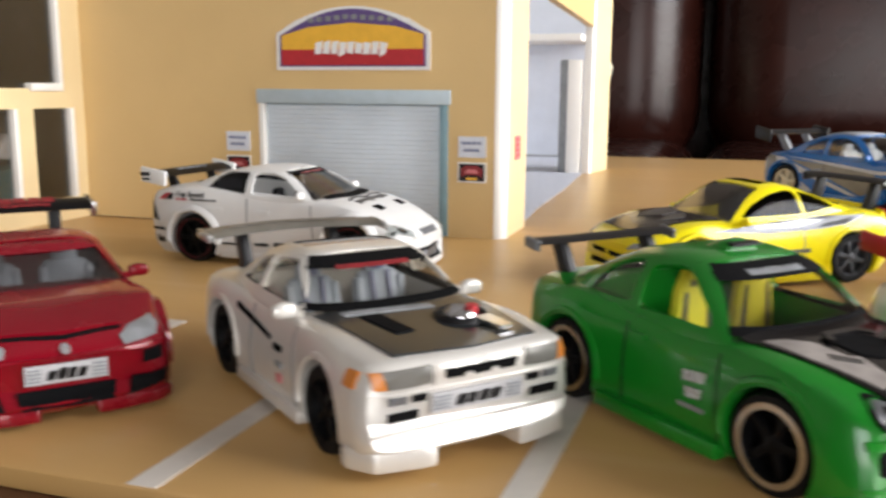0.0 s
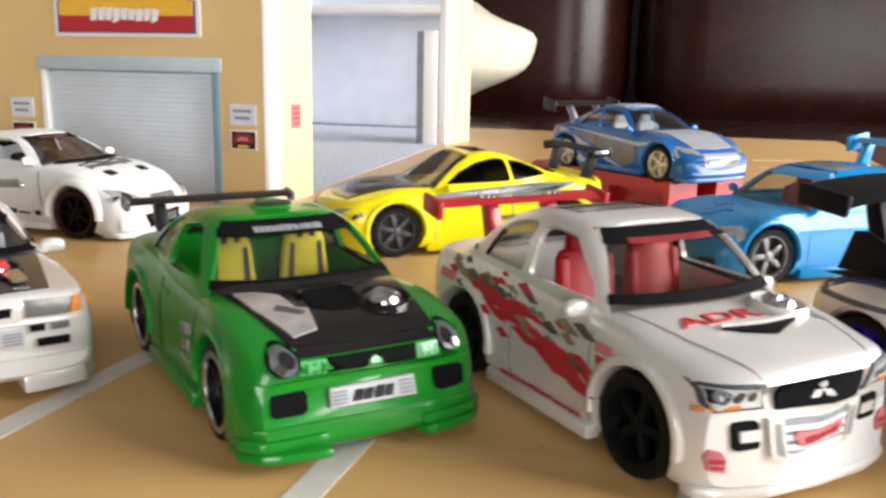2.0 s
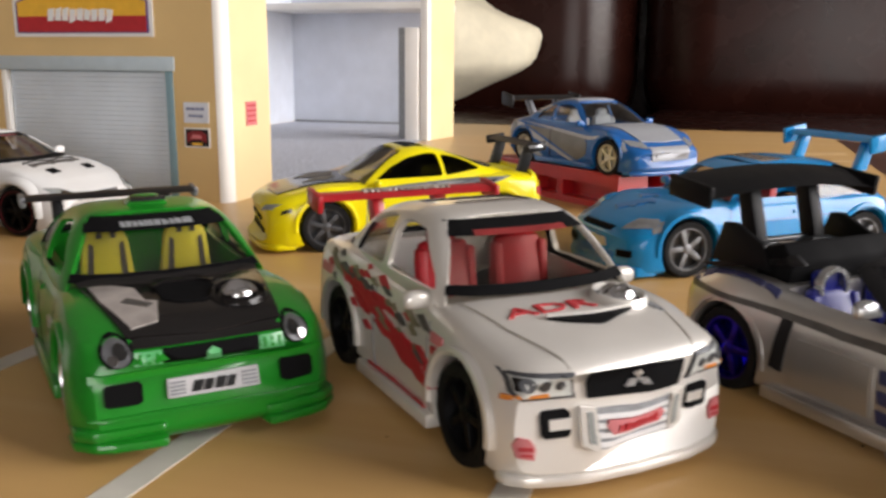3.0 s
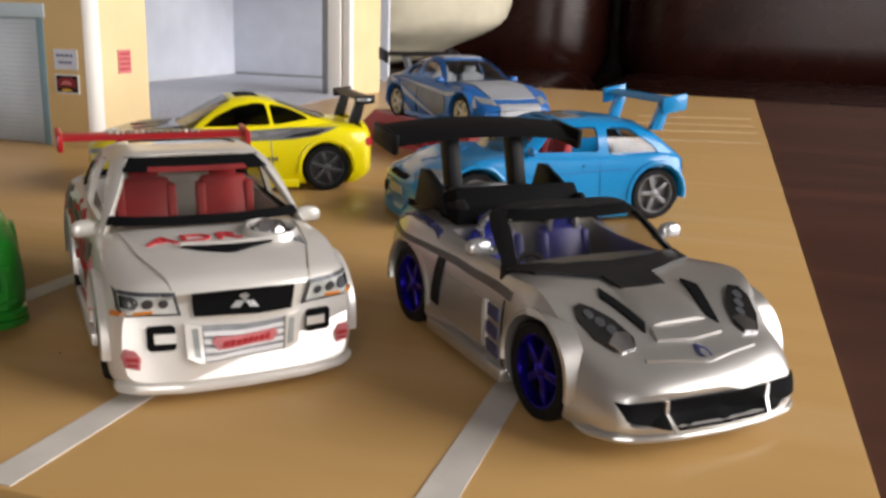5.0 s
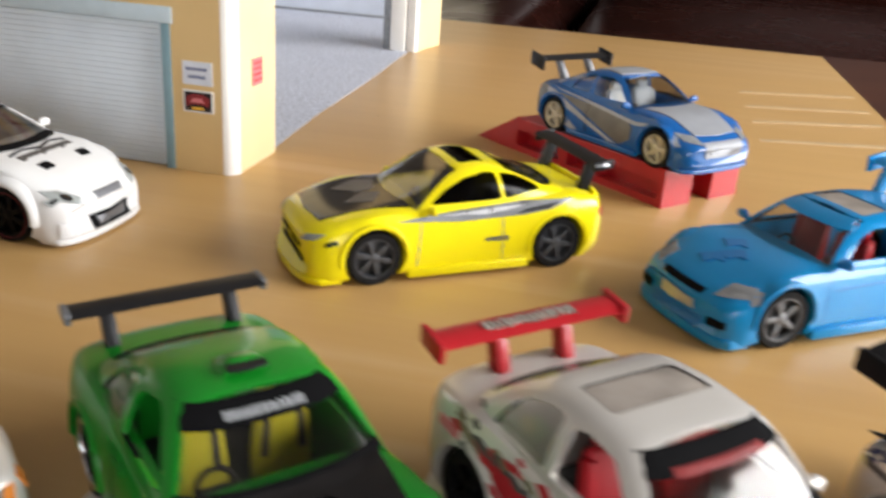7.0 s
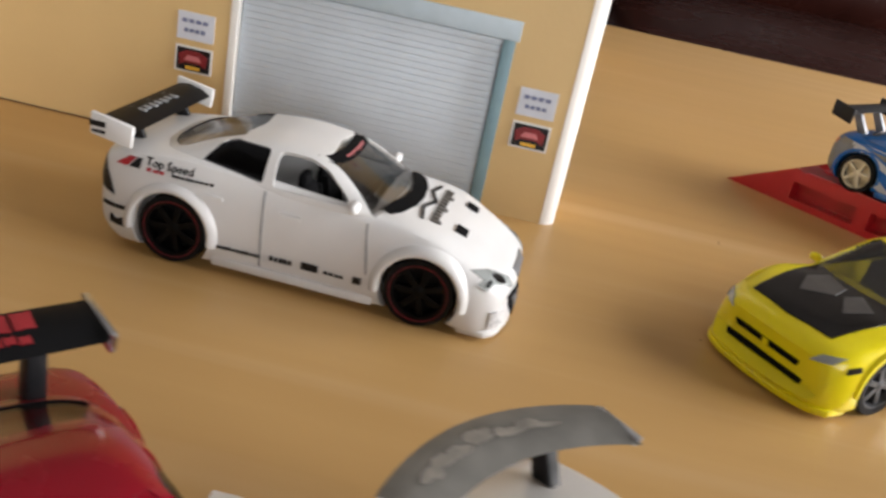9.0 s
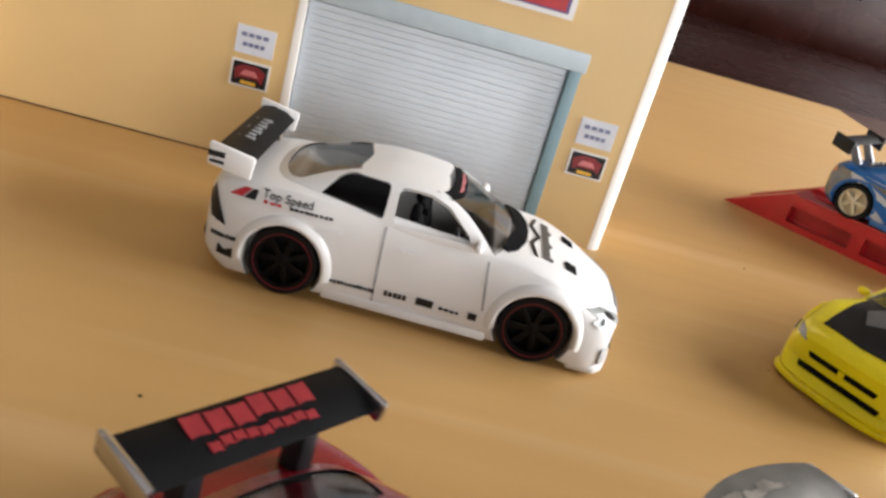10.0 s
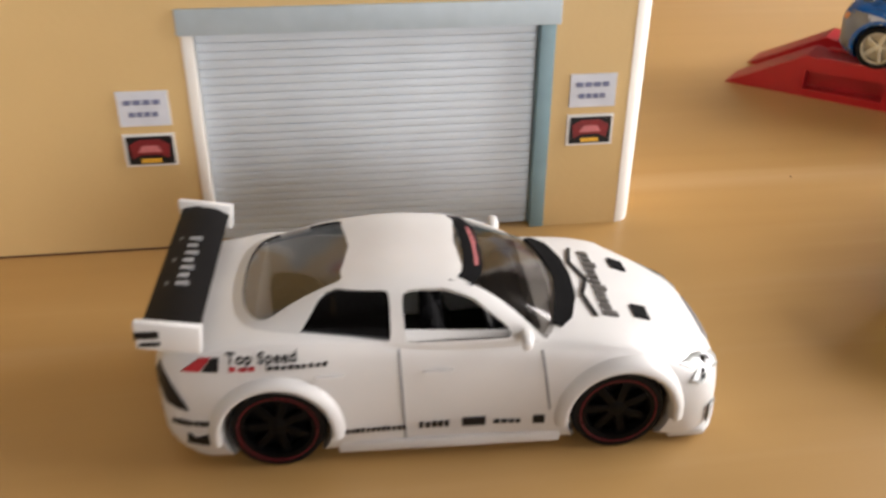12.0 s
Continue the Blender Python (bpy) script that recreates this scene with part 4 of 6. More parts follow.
part("inner_wall", box(-94, 18, 634, 637, 0, TOP), "inner", garage)
part("lintel", prism([(GX - 3, 337), (GX - 0.1, 337), (37, 525), (33.6, 525)], 73, TOP, "xy"), "card_tan", garage)
part("wing_wall", wall_holes(240, GY, 0, TOP, [(244, 302, 41, 100), (244, 282.5, 7, 35), (289, 306, 7, 35)], -97, -94, "yz"), "frame_lit_cream", garage, smooth=0)
part("back_room", box(-130, -128, 240, 640, 0, TOP), "window_back", garage)
part("paving_floor", prism([(-90, 316), (43.2, 316), (43.6, 340), (40.2, 383), (38, 446), (31.8, 552), (14.6, 633), (-90, 633)], 0.0, 0.15, "xy"), "paving", garage, "grey printed paving")
# thin dark strip in place of the shaded gap under the wall
part("base_gap", box(-94, DX0, GY - 0.3, GY + 0.2, 0.02, 0.28, 0.05), "dark_wood", garage)
shutter = part("shutter_frame", box(DX0, DX1, GY + 2.2, GY + 3.2, 0, DZ), "shutter_head", garage)
SL = 26
for i in range(SL):
    z0 = 0.3 + i * (DZ - 4.5) / SL
    part("slat", box(DX0 + 1.8, DX1 - 2.6, GY + 1.6, GY + 2.4, z0, z0 + (DZ - 4.5) / SL * 0.965, 0.12), "shutter", shutter)
part("head_box", box(DX0 - 0.6, DX1 + 0.8, GY - 0.6, GY + 2.2, DZ - 3.8, DZ + 0.3, 0.2), "shutter_head", shutter)
part("guide", box(DX1 - 2.4, DX1 + 0.1, GY - 0.2, GY + 2.2, 0, DZ - 3.8, 0.1), "shutter_edge", shutter)
part("guide", box(DX0 - 0.1, DX0 + 1.6, GY - 0.2, GY + 2.2, 0, DZ - 3.8, 0.1), "card_white", shutter)

for z0, z1, ya, yb in ((41, 100, 244, 302), (7, 35, 244, 282.5), (7, 35, 289, 306)):
    pane = part("window_pane", box(-96, -95.4, ya, yb, z0, z1), "smoke_glass", garage)
    pane.visible_shadow = False
    part("window_edge", box(-96.3, -93.6, yb - 1.6, yb, z0, z1, 0.2), "card_white", garage)
part("window_ledge", box(-96, -92.8, 288, 301, 40.2, 42.6, 0.3), "card_white", garage)
part("shelf_item", box(-112, -108, 270, 275, 36, 100, 1), "redprint", garage)
part("shelf_item", box(-116, -110, 258, 266, 36, 66, 2), "olive", garage)
part("shelf_item", box(-118, -113, 244, 262, 60, 100, 2), "teal", garage)
part("shelf_item", box(-118, -110, 284, 300, 70, 98, 2), "grey", garage)
part("shelf_item", prism([(240, 0), (310, 0), (310, 17), (290, 15), (270, 10), (240, 9)], -120, -112, "yz", 0.3), "teal", garage)
part("shelf_item", prism([(294, 19), (301, 19), (300, 25), (298, 27), (295, 24)], -116, -113, "yz", 0.3), "white", garage)
part("inner_post", box(24.6, 31.8, 524, 529, 0, 57, 0.4), "card_white", garage)
part("inner_post", box(20.2, 24.5, 527, 530, 0, 57, 0.4), "grey", garage)
part("inner_beam", box(-94, 20, 590, 633.6, 70, 74, 0.4), "card_white", garage)
part("inner_door", box(-118, -93, 632.6, 634, 0, 40, 0.3), "card_white", garage)
part("inner_left_wall", box(-94, -92, GY + 3, 634, 0, TOP), "inner", garage)
part("kerb_line", box(-90, 14.8, 631, 633.9, 0.1, 1.2, 0.2), "grey", garage)


def on_front(name, pts, depth, mat, parent, label=""):
    return part(name, prism(pts, GY - depth, GY + 0.05, "xz", 0), mat, parent, label)


def rect(x0, x1, z0, z1):
    return [(x0, z0), (x1, z0), (x1, z1), (x0, z1)]


# the sign over the shutter: white board, purple crest, yellow field, red band
def crest(w, z0, z1, zt, k):
    pts = [(-w, z0), (w, z0), (w, z1)]
    for i in range(9):
        u = 1 - i / 8
        a = (2 * u - 1) * w * 0.74
        pts.append((a, z1 + k + (zt - z1 - k) * (1 - (2 * u - 1) ** 2)))
    pts.append((-w, z1))
    return [(x - 0.3, z) for x, z in pts]


sign = on_front("sign_board", crest(23.8, 46.8, 57.2, 64.6, 3.6), 0.5, "white", garage, "arched sign with yellow field and red band")
on_front("sign_crest", crest(22.6, 47.8, 56.6, 63.9, 3.0), 0.7, "purple", sign)
on_front("sign_field", [(-22.2, 52.6), (21.6, 52.6), (21.6, 56.6), (13, 58.9), (0, 60), (-13.6, 58.9), (-22.2, 56.6)], 0.9, "yellowprint", sign)
on_front("sign_band", rect(-22.2, 21.6, 48.2, 52.6), 0.95, "redprint", sign)
rng = random.Random(5)
for i in range(9):
    a = -11.5 + i * 2.5
    on_front("sign_mark", [(a, 51.3 + rng.uniform(-0.8, 0.4)), (a + 2.0, 51.3), (a + 2.4, 54.6 + rng.uniform(-0.6, 0.6)), (a + 0.4, 54.6)], 1.15, "white", sign)
for i in range(10):
    a = -13.5 + i * 2.7
    on_front("sign_mark", rect(a, a + 1.6, 61.0 - abs(i - 4.5) * 0.2, 62.4 - abs(i - 4.5) * 0.2), 0.95, "lampglass", sign)

# small notices beside the shutter and on the side wall
for cx in (-38.0, 35.9):
    n1 = on_front("notice", rect(cx - 4.0, cx + 4.0, 22.8, 28.6), 0.35, "notice_paper", garage, "white notice with unreadable blue print")
    for zz, half in ((26.2, 3.0), (24.2, 2.4)):
        for k in range(4):
            a = cx - half + k * half / 2
            on_front("notice_bar", rect(a, a + half * 0.38, zz + 0.2, zz + 1.0), 0.5, "paleprint", n1)
    n2 = on_front("warning_sign", rect(cx - 4.1, cx + 4.1, 15.8, 21.4), 0.35, "white", garage, "dark warning sign with red and yellow print")
    on_front("warning_field", rect(cx - 3.6, cx + 3.7, 16.2, 21.0), 0.5, "black", n2)
    on_front("warning_mark", [(cx - 2.9, 17.2), (cx - 1.6, 17.9), (cx + 1.6, 17.9), (cx + 2.9, 17.2), (cx + 3.2, 19.6), (cx + 1.6, 20.5), (cx - 1.6, 20.5), (cx - 3.2, 19.6)], 0.65, "darkred", n2)
    on_front("warning_mark", [(cx - 1.9, 18.4), (cx + 1.9, 18.4), (cx + 1.2, 19.5), (cx - 1.2, 19.5)], 0.75, "pinkprint", n2)
    on_front("warning_mark", rect(cx - 1.6, cx + 1.6, 16.5, 17.2), 0.65, "yellowprint", n2)
part("side_notice", box(GX - 0.1, GX + 0.25, 322, 328, 21.5, 28.5), "pinkprint", garage, "pink-red square notice")
for k in range(4):
    part("notice_bar", box(GX + 0.2, GX + 0.4, 322.6, 327.4, 22.6 + k * 1.5, 23.1 + k * 1.5), "redprint", garage)

# cream cushion on the sofa
cush = bmesh.new()
bmesh.ops.create_uvsphere(cush, u_segments=40, v_segments=24, radius=1)
for v in cush.verts:
    x, y, z = v.co
    f = lambda q: math.copysign(abs(q) ** 0.6, q)
    wob = noise.noise(Vector((x * 2.2, y * 2.2, z * 2.2))) * 0.09
    v.co = Vector((x * 250 * (1 + wob), y * 130 * (1 + 2 * wob), f(z) * 90 * (1 - 0.45 * abs(x) ** 3) * (1 + wob)))
cushion = link_mesh("cushion", cush, M["cloth"])
cushion.matrix_world = pose(-0.312, 1.32, 0.060)
tagged(cushion, "cream cloth scatter cushion resting on the sofa", "cushion")


# ---- the cars ----
def bonnet_panel(car, x0, x1, y0, y1, mat, name="bonnet", proud=0.25, bow=1.5):
    return car.on(name, [(x0, -y0), (x1 - 1, -y1), (x1, 0), (x1 - 1, y1), (x0, y0), (x0 + bow, y0 * 0.5), (x0 + bow * 1.3, 0), (x0 + bow, -y0 * 0.5)], "top", mat, proud)


def plate(car, z0, z1, half, seed, mat="plate", mark="black", x=None):
    """A number plate with unreadable bars."""
    p = car.on("number_plate", [(-half, z0), (half, z0), (half, z1), (-half, z1)], "front", mat, 0.5)[0]
    h = z1 - z0
    car.bars("plate_bar", -half * 0.5, half * 0.5, z0 + h * 0.2, h * 0.6, 4, "front", mark, p, "", seed, 0.3, 0.4, 0.75)
    for e in (-1, 1):
        for k in range(4):
            zz = z0 + h * (0.15 + 0.2 * k)
            a, b = sorted((e * half * 0.95, e * half * 0.62))
            car.on("plate_bar", [(a, zz), (b, zz), (b, zz + h * 0.09), (a, zz + h * 0.09)], "front", "grey", 0.7, "", p)


def screen_strip(car, mat="black", mark=None, name="sun_strip", low=0.78, high=0.99, wide=0.99):
    """A band across the windscreen, between two heights of it."""
    gb, z0, gt, z1 = car.scr

    def at(w):
        return (gb + (gt - gb) * w) * wide, z0 + (z1 - z0) * w
    (a, za), (b, zb) = at(low), at(high)
    n = 10
    pts = [(a * (2 * i / n - 1), za) for i in range(n + 1)] + [(b * (1 - 2 * i / n), zb) for i in range(n + 1)]
    ob = car.on(name, pts, "front", mat, 0.3, deep=0.45)[0]
    if mark:
        rng = random.Random(len(car.top.name))
        y, (e, zc), (_, zd) = -b * 0.55, at(low + 0.06), at(high - 0.07)
        while y < b * 0.55:
            w = rng.uniform(0.5, 1.1)
            car.on("strip_mark", [(y, zc), (y + w * 0.8, zc), (y + w * 0.8, zd - rng.uniform(0, 0.2)), (y, zd)], "front", mark, 0.42, "", ob, deep=0.2)
            y += w
    return ob


def cowl(car, mat="void"):
    """The dark strip along the foot of the windscreen."""
    return screen_strip(car, mat, None, name="cowl", low=0.07, high=0.19, wide=1.0)


# white saloon beside the shutter
# its seats share that near-black, which darkens the view through the windows
saloon = Car("white_saloon_car", "white four-door tuner saloon toy car with black wheels and high wing", 5.4, 267.2, 0, -2.7, spec(
    42.4, 12.8, 15.3, 14.5, 23, 5.8,
    [(-36.5, 15), (-35.4, 17.0), (-24, 18.4), (10, 17.2), (20, 15.6), (28, 13.2), (32.6, 11.0), (34, 10.4)],
    [(-36.5, 14), (-35.4, 16.0), (-20, 17.3), (0, 16.1), (12, 15.4), (20, 14.2), (28, 11.8), (32.6, 9.8), (34, 9.4)],
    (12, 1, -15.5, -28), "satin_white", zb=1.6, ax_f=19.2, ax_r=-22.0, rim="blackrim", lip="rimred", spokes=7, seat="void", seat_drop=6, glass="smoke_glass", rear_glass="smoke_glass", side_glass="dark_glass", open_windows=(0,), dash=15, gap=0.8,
    win=[[(-6.6, 16.7), (-6.9, 21.7), (-5.5, 21.9), (-1.7, 21.8), (1.4, 20.8), (5.4, 17.8), (5.8, 16.6)], [(-19.2, 17.3), (-16.3, 21.2), (-14.4, 21.8), (-8.3, 21.9), (-8.3, 16.8)]], rear_sill=0.5, rear_top=22.2, wheel_label="black wheel with a thin red rim line"))
saloon.flares(1.0, 1.0)
saloon.skirt(1.6, 3.2, 0.05)
saloon.splitter(0.7, 1.9, 0.6)
saloon.mirrors(7.0, 16.4, "satin_white", 0.95)
w = saloon.wing(-32.4, 20.7, 14.6, 6.2, "blackrim", (-31, 16), (-8, 8), (3.6, 2.8), "satin_white", 10, "black", label="dark wing blade with white end plates")
for k in range(7):
    part("wing_mark", box(-34.2 + 0.5 * (k % 3), -31.6 - 0.3 * (k % 2), -6 + k * 1.8, -5.2 + k * 1.8, 21.1, 21.62, 0, None), "grey", w)
saloon.on("bonnet_gap", [(12.1, -10.8), (13.7, -9.0), (15.1, -4.5), (15.4, 0), (15.1, 4.5), (13.7, 9.0), (12.1, 10.8), (11.0, 10.2), (12.5, 4), (12.9, 0), (12.5, -4), (11.0, -10.2)], "top", "void", 0.3)
saloon.on("bonnet_vent", [(22.2, 4.6), (24.2, 4.4), (24.2, 7.0), (22.2, 7.2)], "top", "void", 0.3, mirror=True)
saloon.on("bonnet_mark", [(16.6, -8.5), (17.1, -8.5), (16.3, -4), (17.7, 0), (16.3, 4), (17.1, 8), (16.6, 8), (15.8, 4), (17.1, 0), (15.8, -4)], "top", "black", 0.25)
for k in range(11):
    h = 1.3 if k % 4 else 1.8
    saloon.on("bonnet_mark", [(18.0, -8 + k * 1.45), (18.0 + h, -8 + k * 1.45), (18.0 + h, -7.0 + k * 1.45), (18.0, -7.0 + k * 1.45)], "top", "darkprint", 0.25)
saloon.on("headlight", [(8.2, 8.4), (12.6, 10.0), (12.8, 11.6), (10.4, 11.4), (8.0, 10.0)], "front", "lamp_grey", 0.35, mirror=True)
saloon.on("headlight_bulb", disc(10.4, 10.3, 0.6, 12, 1.4), "front", "darklamp", 0.5, mirror=True)
saloon.on("headlight", [(28.0, 9.8), (29.6, 8.9), (30.8, 10.0), (30.0, 11.0), (29.0, 10.5)], "right", "lamp_grey", 0.5)
saloon.on("headlight_bulb", disc(29.7, 9.9, 0.42, 10), "right", "void", 0.6)
saloon.on("grille", [(-4.0, 8.6), (4.0, 8.6), (4.4, 10.0), (-4.4, 10.0)], "front", "grey_metal", 0.3)
saloon.on("intake", [(-6, 2.6), (6, 2.6), (6.6, 5.6), (-6.6, 5.6)], "front", "void", 0.3)
saloon.on("intake_mesh", [(-4.6, 3.2), (4.6, 3.2), (5, 5.0), (-5, 5.0)], "front", "grey_metal", 0.55)
saloon.on("bumper_duct", [(31.0, 2.6), (33, 2.4), (33, 5.4), (31.0, 5.4)], "right", "grey", 0.4)
for k in range(5):
    saloon.on("duct_fin", [(31.05 + k * 0.42, 2.5), (31.3 + k * 0.42, 2.5), (31.3 + k * 0.42, 5.4), (31.05 + k * 0.42, 5.4)], "right", "white", 0.6)
saloon.both("tail_lamp", [(-36.0, 14.4), (-34.4, 10.2), (-31.8, 9.6), (-33.2, 12.6), (-35.2, 16.0)], "black", proud=0.3)
saloon.both("panel_gap", quad(-7.0, -6.7, 3.3, 16.0, -0.6), "grey", proud=0.12)
saloon.both("panel_gap", quad(10.4, 10.7, 7, 15.0, -1.2), "grey", proud=0.12)
saloon.both("door_handle", quad(-17, -13.8, 12.8, 13.5), "satin_white", proud=0.45)
saloon.both("door_handle", quad(-4.6, -1.2, 12.6, 13.3), "satin_white", proud=0.45)
saloon.letters("Top Speed", -27.0, 15.7, 1.85, "right", "black")
saloon.bars("flank_mark", -26.6, -23.4, 14.9, 0.45, 3, "right", "redprint", seed=2)
saloon.bars("flank_mark", -22.4, -15.4, 14.9, 0.4, 9, "right", "black", seed=3)
saloon.on("flank_mark", [(-32.0, 14.9), (-30.0, 14.9), (-28.7, 16.4), (-29.9, 16.4)], "right", "redprint", 0.3)
saloon.on("flank_mark", [(-29.7, 14.9), (-27.9, 14.9), (-27.7, 16.4), (-28.5, 16.4)], "right", "black", 0.3)
saloon.bars("flank_mark", -14.0, -6.6, 4.9, 0.55, 12, "right", "black", seed=4)
saloon.bars("flank_mark", -5.2, -1.4, 5.0, 0.8, 5, "right", "black", seed=6)
saloon.on("flank_mark", quad(0.0, 2.8, 4.9, 6.1), "right", "black", 0.28)
saloon.bars("flank_mark", 3.8, 7.4, 5.1, 0.45, 4, "right", "black", seed=8)
saloon.on("flank_mark", quad(8.6, 10.0, 4.9, 6.0), "right", "black", 0.28)
saloon.bars("bumper_mark", -34.0, -29.4, 7.4, 0.7, 7, "right", "black", seed=9)
saloon.on("bumper_mark", [(-32.6, 4.6), (-29.8, 4.4), (-30.0, 6.0), (-31.4, 5.4), (-32.4, 6.2)], "right", "black", 0.3)
for e in (-1, 1):
    part("wing_mark", box(-36, -33.4, e * 15.05 - 0.1, e * 15.05 + 0.1, 20.4, 21.3), "black", w)
    part("wing_mark", box(-35.6, -33.4, e * 15.05 - 0.1, e * 15.05 + 0.1, 19.4, 19.9), "black", w)
screen_strip(saloon, "void", "pinkprint", low=0.87)
saloon.on("rear_diffuser", [(-8, 2.4), (8, 2.4), (8.5, 6), (-8.5, 6)], "rear", "black", 0.6)


# pearl white coupe, black bonnet
pearl_car = Car("white_coupe_car", "pearl white coupe toy car with black bonnet and exposed chrome engine", 57.3, 181.0, 0, -40.2, spec(
    34.5, 12.4, 12.5, 14.0, 20.6, 5.2,
    [(-29.7, 12.8), (-28.5, 13.8), (-19, 14.6), (8, 14.5), (17, 14.0), (25, 13.5), (29.0, 13.1), (29.6, 12.9)],
    [(-29.7, 12), (-28.5, 13), (-15, 13.6), (8, 13.5), (17, 13.2), (25, 12.8), (29.0, 12.5), (29.6, 12.3)],
    (10, 1, -11, -20), "pearl_paint", zb=1.9, edge_f=1.2, nose=[(0, -0.5), (0.15, 0.4), (0.6, 0.1), (1, -0.6)], bow_f=2.8, width=[(-29.75, 0.95), (-23, 1.0), (0, 0.965), (17, 1.0), (24, 1.03), (29.65, 1.02)], bottom=[(-29.75, 3.5), (-25.7, 1.9), (20, 1.9), (24, 2.5), (29.65, 2.8)], seat_trim="paleprint", rim="blackrim", seat="greyseat", glass="clear_glass", dash=12.2, sun_glass="sun_pane", sunroof=[(-8.4, -6.4), (-2.4, -6.8), (-2.4, 6.8), (-8.4, 6.4)], win=[[(-5, 15), (-4.8, 19.2), (0, 19.5), (6.6, 15.6), (6.8, 14.8)], [(-12.5, 15.2), (-9.5, 18.5), (-6, 19.2), (-6, 15.1)]]))
pearl_car.skirt(1.3, 3.0, 0.5)
pearl_car.splitter(1.2, 3.6, 1.2, gap=5.2, wide=1.03)
pearl_car.flares(0.2, 0.5)
cowl(pearl_car)
pearl_car.on("bumper_crease", quad(-13.2, 13.2, 5.3, 5.6), "front", "pearl_paint", 0.4)
pearl_car.on("bumper_crease", quad(-13.2, 13.2, 9.6, 9.85), "front", "pearl_paint", 0.3)
pearl_car.mirrors(6.5, 13.6, "pearl_paint", 1.05)
bonnet_panel(pearl_car, 9.5, 27.6, 11.0, 9.4, "charcoal_paint")
pearl_car.on("bonnet_vent", [(14, -7), (21, -6), (21, -3.6), (14, -4.4)], "top", "void", 0.45)
pearl_car.on("bonnet_stripe", [(11.5, -8.5), (12.9, -8.5), (13.9, 3.4), (12.5, 3.4)], "top", "grey", 0.42)
pearl_car.blower(18.5, 4.4, 2.9, "black")
pearl_car.on("engine_cap", disc(19.6, 5.2, 0.8, 10), "top", "redprint", 1.9, deep=1.6)
pearl_car.on("engine_tube", [(21, 4.6), (25.2, 5.6), (25, 7.4), (20.6, 7)], "top", "chrome", 0.9)
pearl_car.on("grille_surround", [(-5.6, 10.2), (5.6, 10.2), (5.9, 12.5), (-5.9, 12.5)], "front", "pearl_paint", 0.4)
pearl_car.on("grille", [(-4.5, 10.9), (4.5, 10.9), (4.7, 12.0), (-4.7, 12.0)], "front", "void", 0.55)
pearl_car.on("grille_mark", [(-2.2, 10.9), (-1.2, 10.9), (-1.2, 11.3), (-2.2, 11.3)], "front", "pearl_paint", 0.65, mirror=True)
pearl_car.on("headlight", [(6.2, 10.6), (11.0, 10.4), (11.6, 12.3), (6.2, 12.6)], "front", "worn", 0.4, mirror=True)
pearl_car.on("indicator", [(11.2, 10.4), (12.6, 10.5), (12.8, 12.2), (11.7, 12.3)], "front", "amber", 0.4, mirror=True)
pearl_car.on("fog_lamp", quad(6.6, 8.2, 8.7, 9.6), "front", "void", 0.45, mirror=True, fine=0.8)
pearl_car.on("fog_lamp", quad(9.0, 11, 8.7, 9.6), "front", "grey_metal", 0.45, mirror=True, fine=0.8)
pearl_car.on("bumper_slot", quad(7.4, 11.0, 6.7, 7.7), "front", "void", 0.45, mirror=True, fine=0.8)
plate(pearl_car, 7.0, 9.3, 5.9, 11)
pearl_car.both("indicator", [(24.2, 10.5), (26.2, 10.4), (26.4, 12.2), (24.4, 12.2)], "amber", proud=0.3)
pearl_car.both("flank_mark", [(-11, 12.2), (1, 10.2), (1.2, 9.6), (-10.6, 11.4)], "void", proud=0.25)
pearl_car.both("flank_mark", quad(2.4, 5.0, 8.8, 9.6, 0.2), "void", proud=0.25)
pearl_car.both("flank_mark", quad(3.2, 5.4, 6.8, 7.5), "grey", proud=0.25)
pearl_car.both("flank_mark", quad(3.4, 4.9, 4.8, 5.8), "pinkprint", proud=0.25)
pearl_car.both("panel_gap", quad(-6, -5.7, 3.2, 13, 0.3), "grey", proud=0.1)
pearl_car.both("panel_gap", quad(9.2, 9.5, 3.2, 13, -0.6), "grey", proud=0.1)
screen_strip(pearl_car, "void")
pearl_car.on("strip_mark", [(-5.4, 18.5), (5.4, 18.5), (5.2, 18.9), (-5.2, 18.9)], "front", "darkred", 0.45, deep=0.2)
sw = pearl_car.wing(-26.0, 19.9, 14.4, 6.4, "worn", (-23.5, 13.4), (-7.5, 7.5), (2.9, 0.9), "silver", 5, "black", 0, 0.5, 1.6, 4.2, label="dark grey curved wing with worn silver ends")
rng = random.Random(21)


def blade(a, y):
    """A place on the upper face of the coupe's wing."""
    b = 0.5 - 0.9 * abs(a) ** 1.6
    return Vector((-26.0 + a * 6.4 + 4.2 * (y / 14.4) ** 2, y, 19.9 - a * 0.56 + b * 1.0 + 0.1))


for k in range(16):
    y, w, a, h = -8.5 + k + rng.uniform(-0.6, 0.6), rng.uniform(0.8, 1.8), rng.uniform(-0.16, 0.02), rng.uniform(0.06, 0.16)
    worn = bmesh.new()
    worn.faces.new([worn.verts.new(blade(a + h * math.sin(q * 1.047) * rng.uniform(0.7, 1.2), y + w * math.cos(q * 1.047) * rng.uniform(0.7, 1.2))) for q in range(6)])
    bmesh.ops.solidify(worn, geom=worn.faces[:], thickness=0.04)
    part("worn_patch", worn, "wornpatch", sw)
pearl_car.on("tail_lamp", disc(9, 11.2, 1.3), "rear", "red", 0.3, mirror=True)
pearl_car.on("tail_lamp", disc(5.8, 11.2, 1.2), "rear", "red", 0.3, mirror=True)

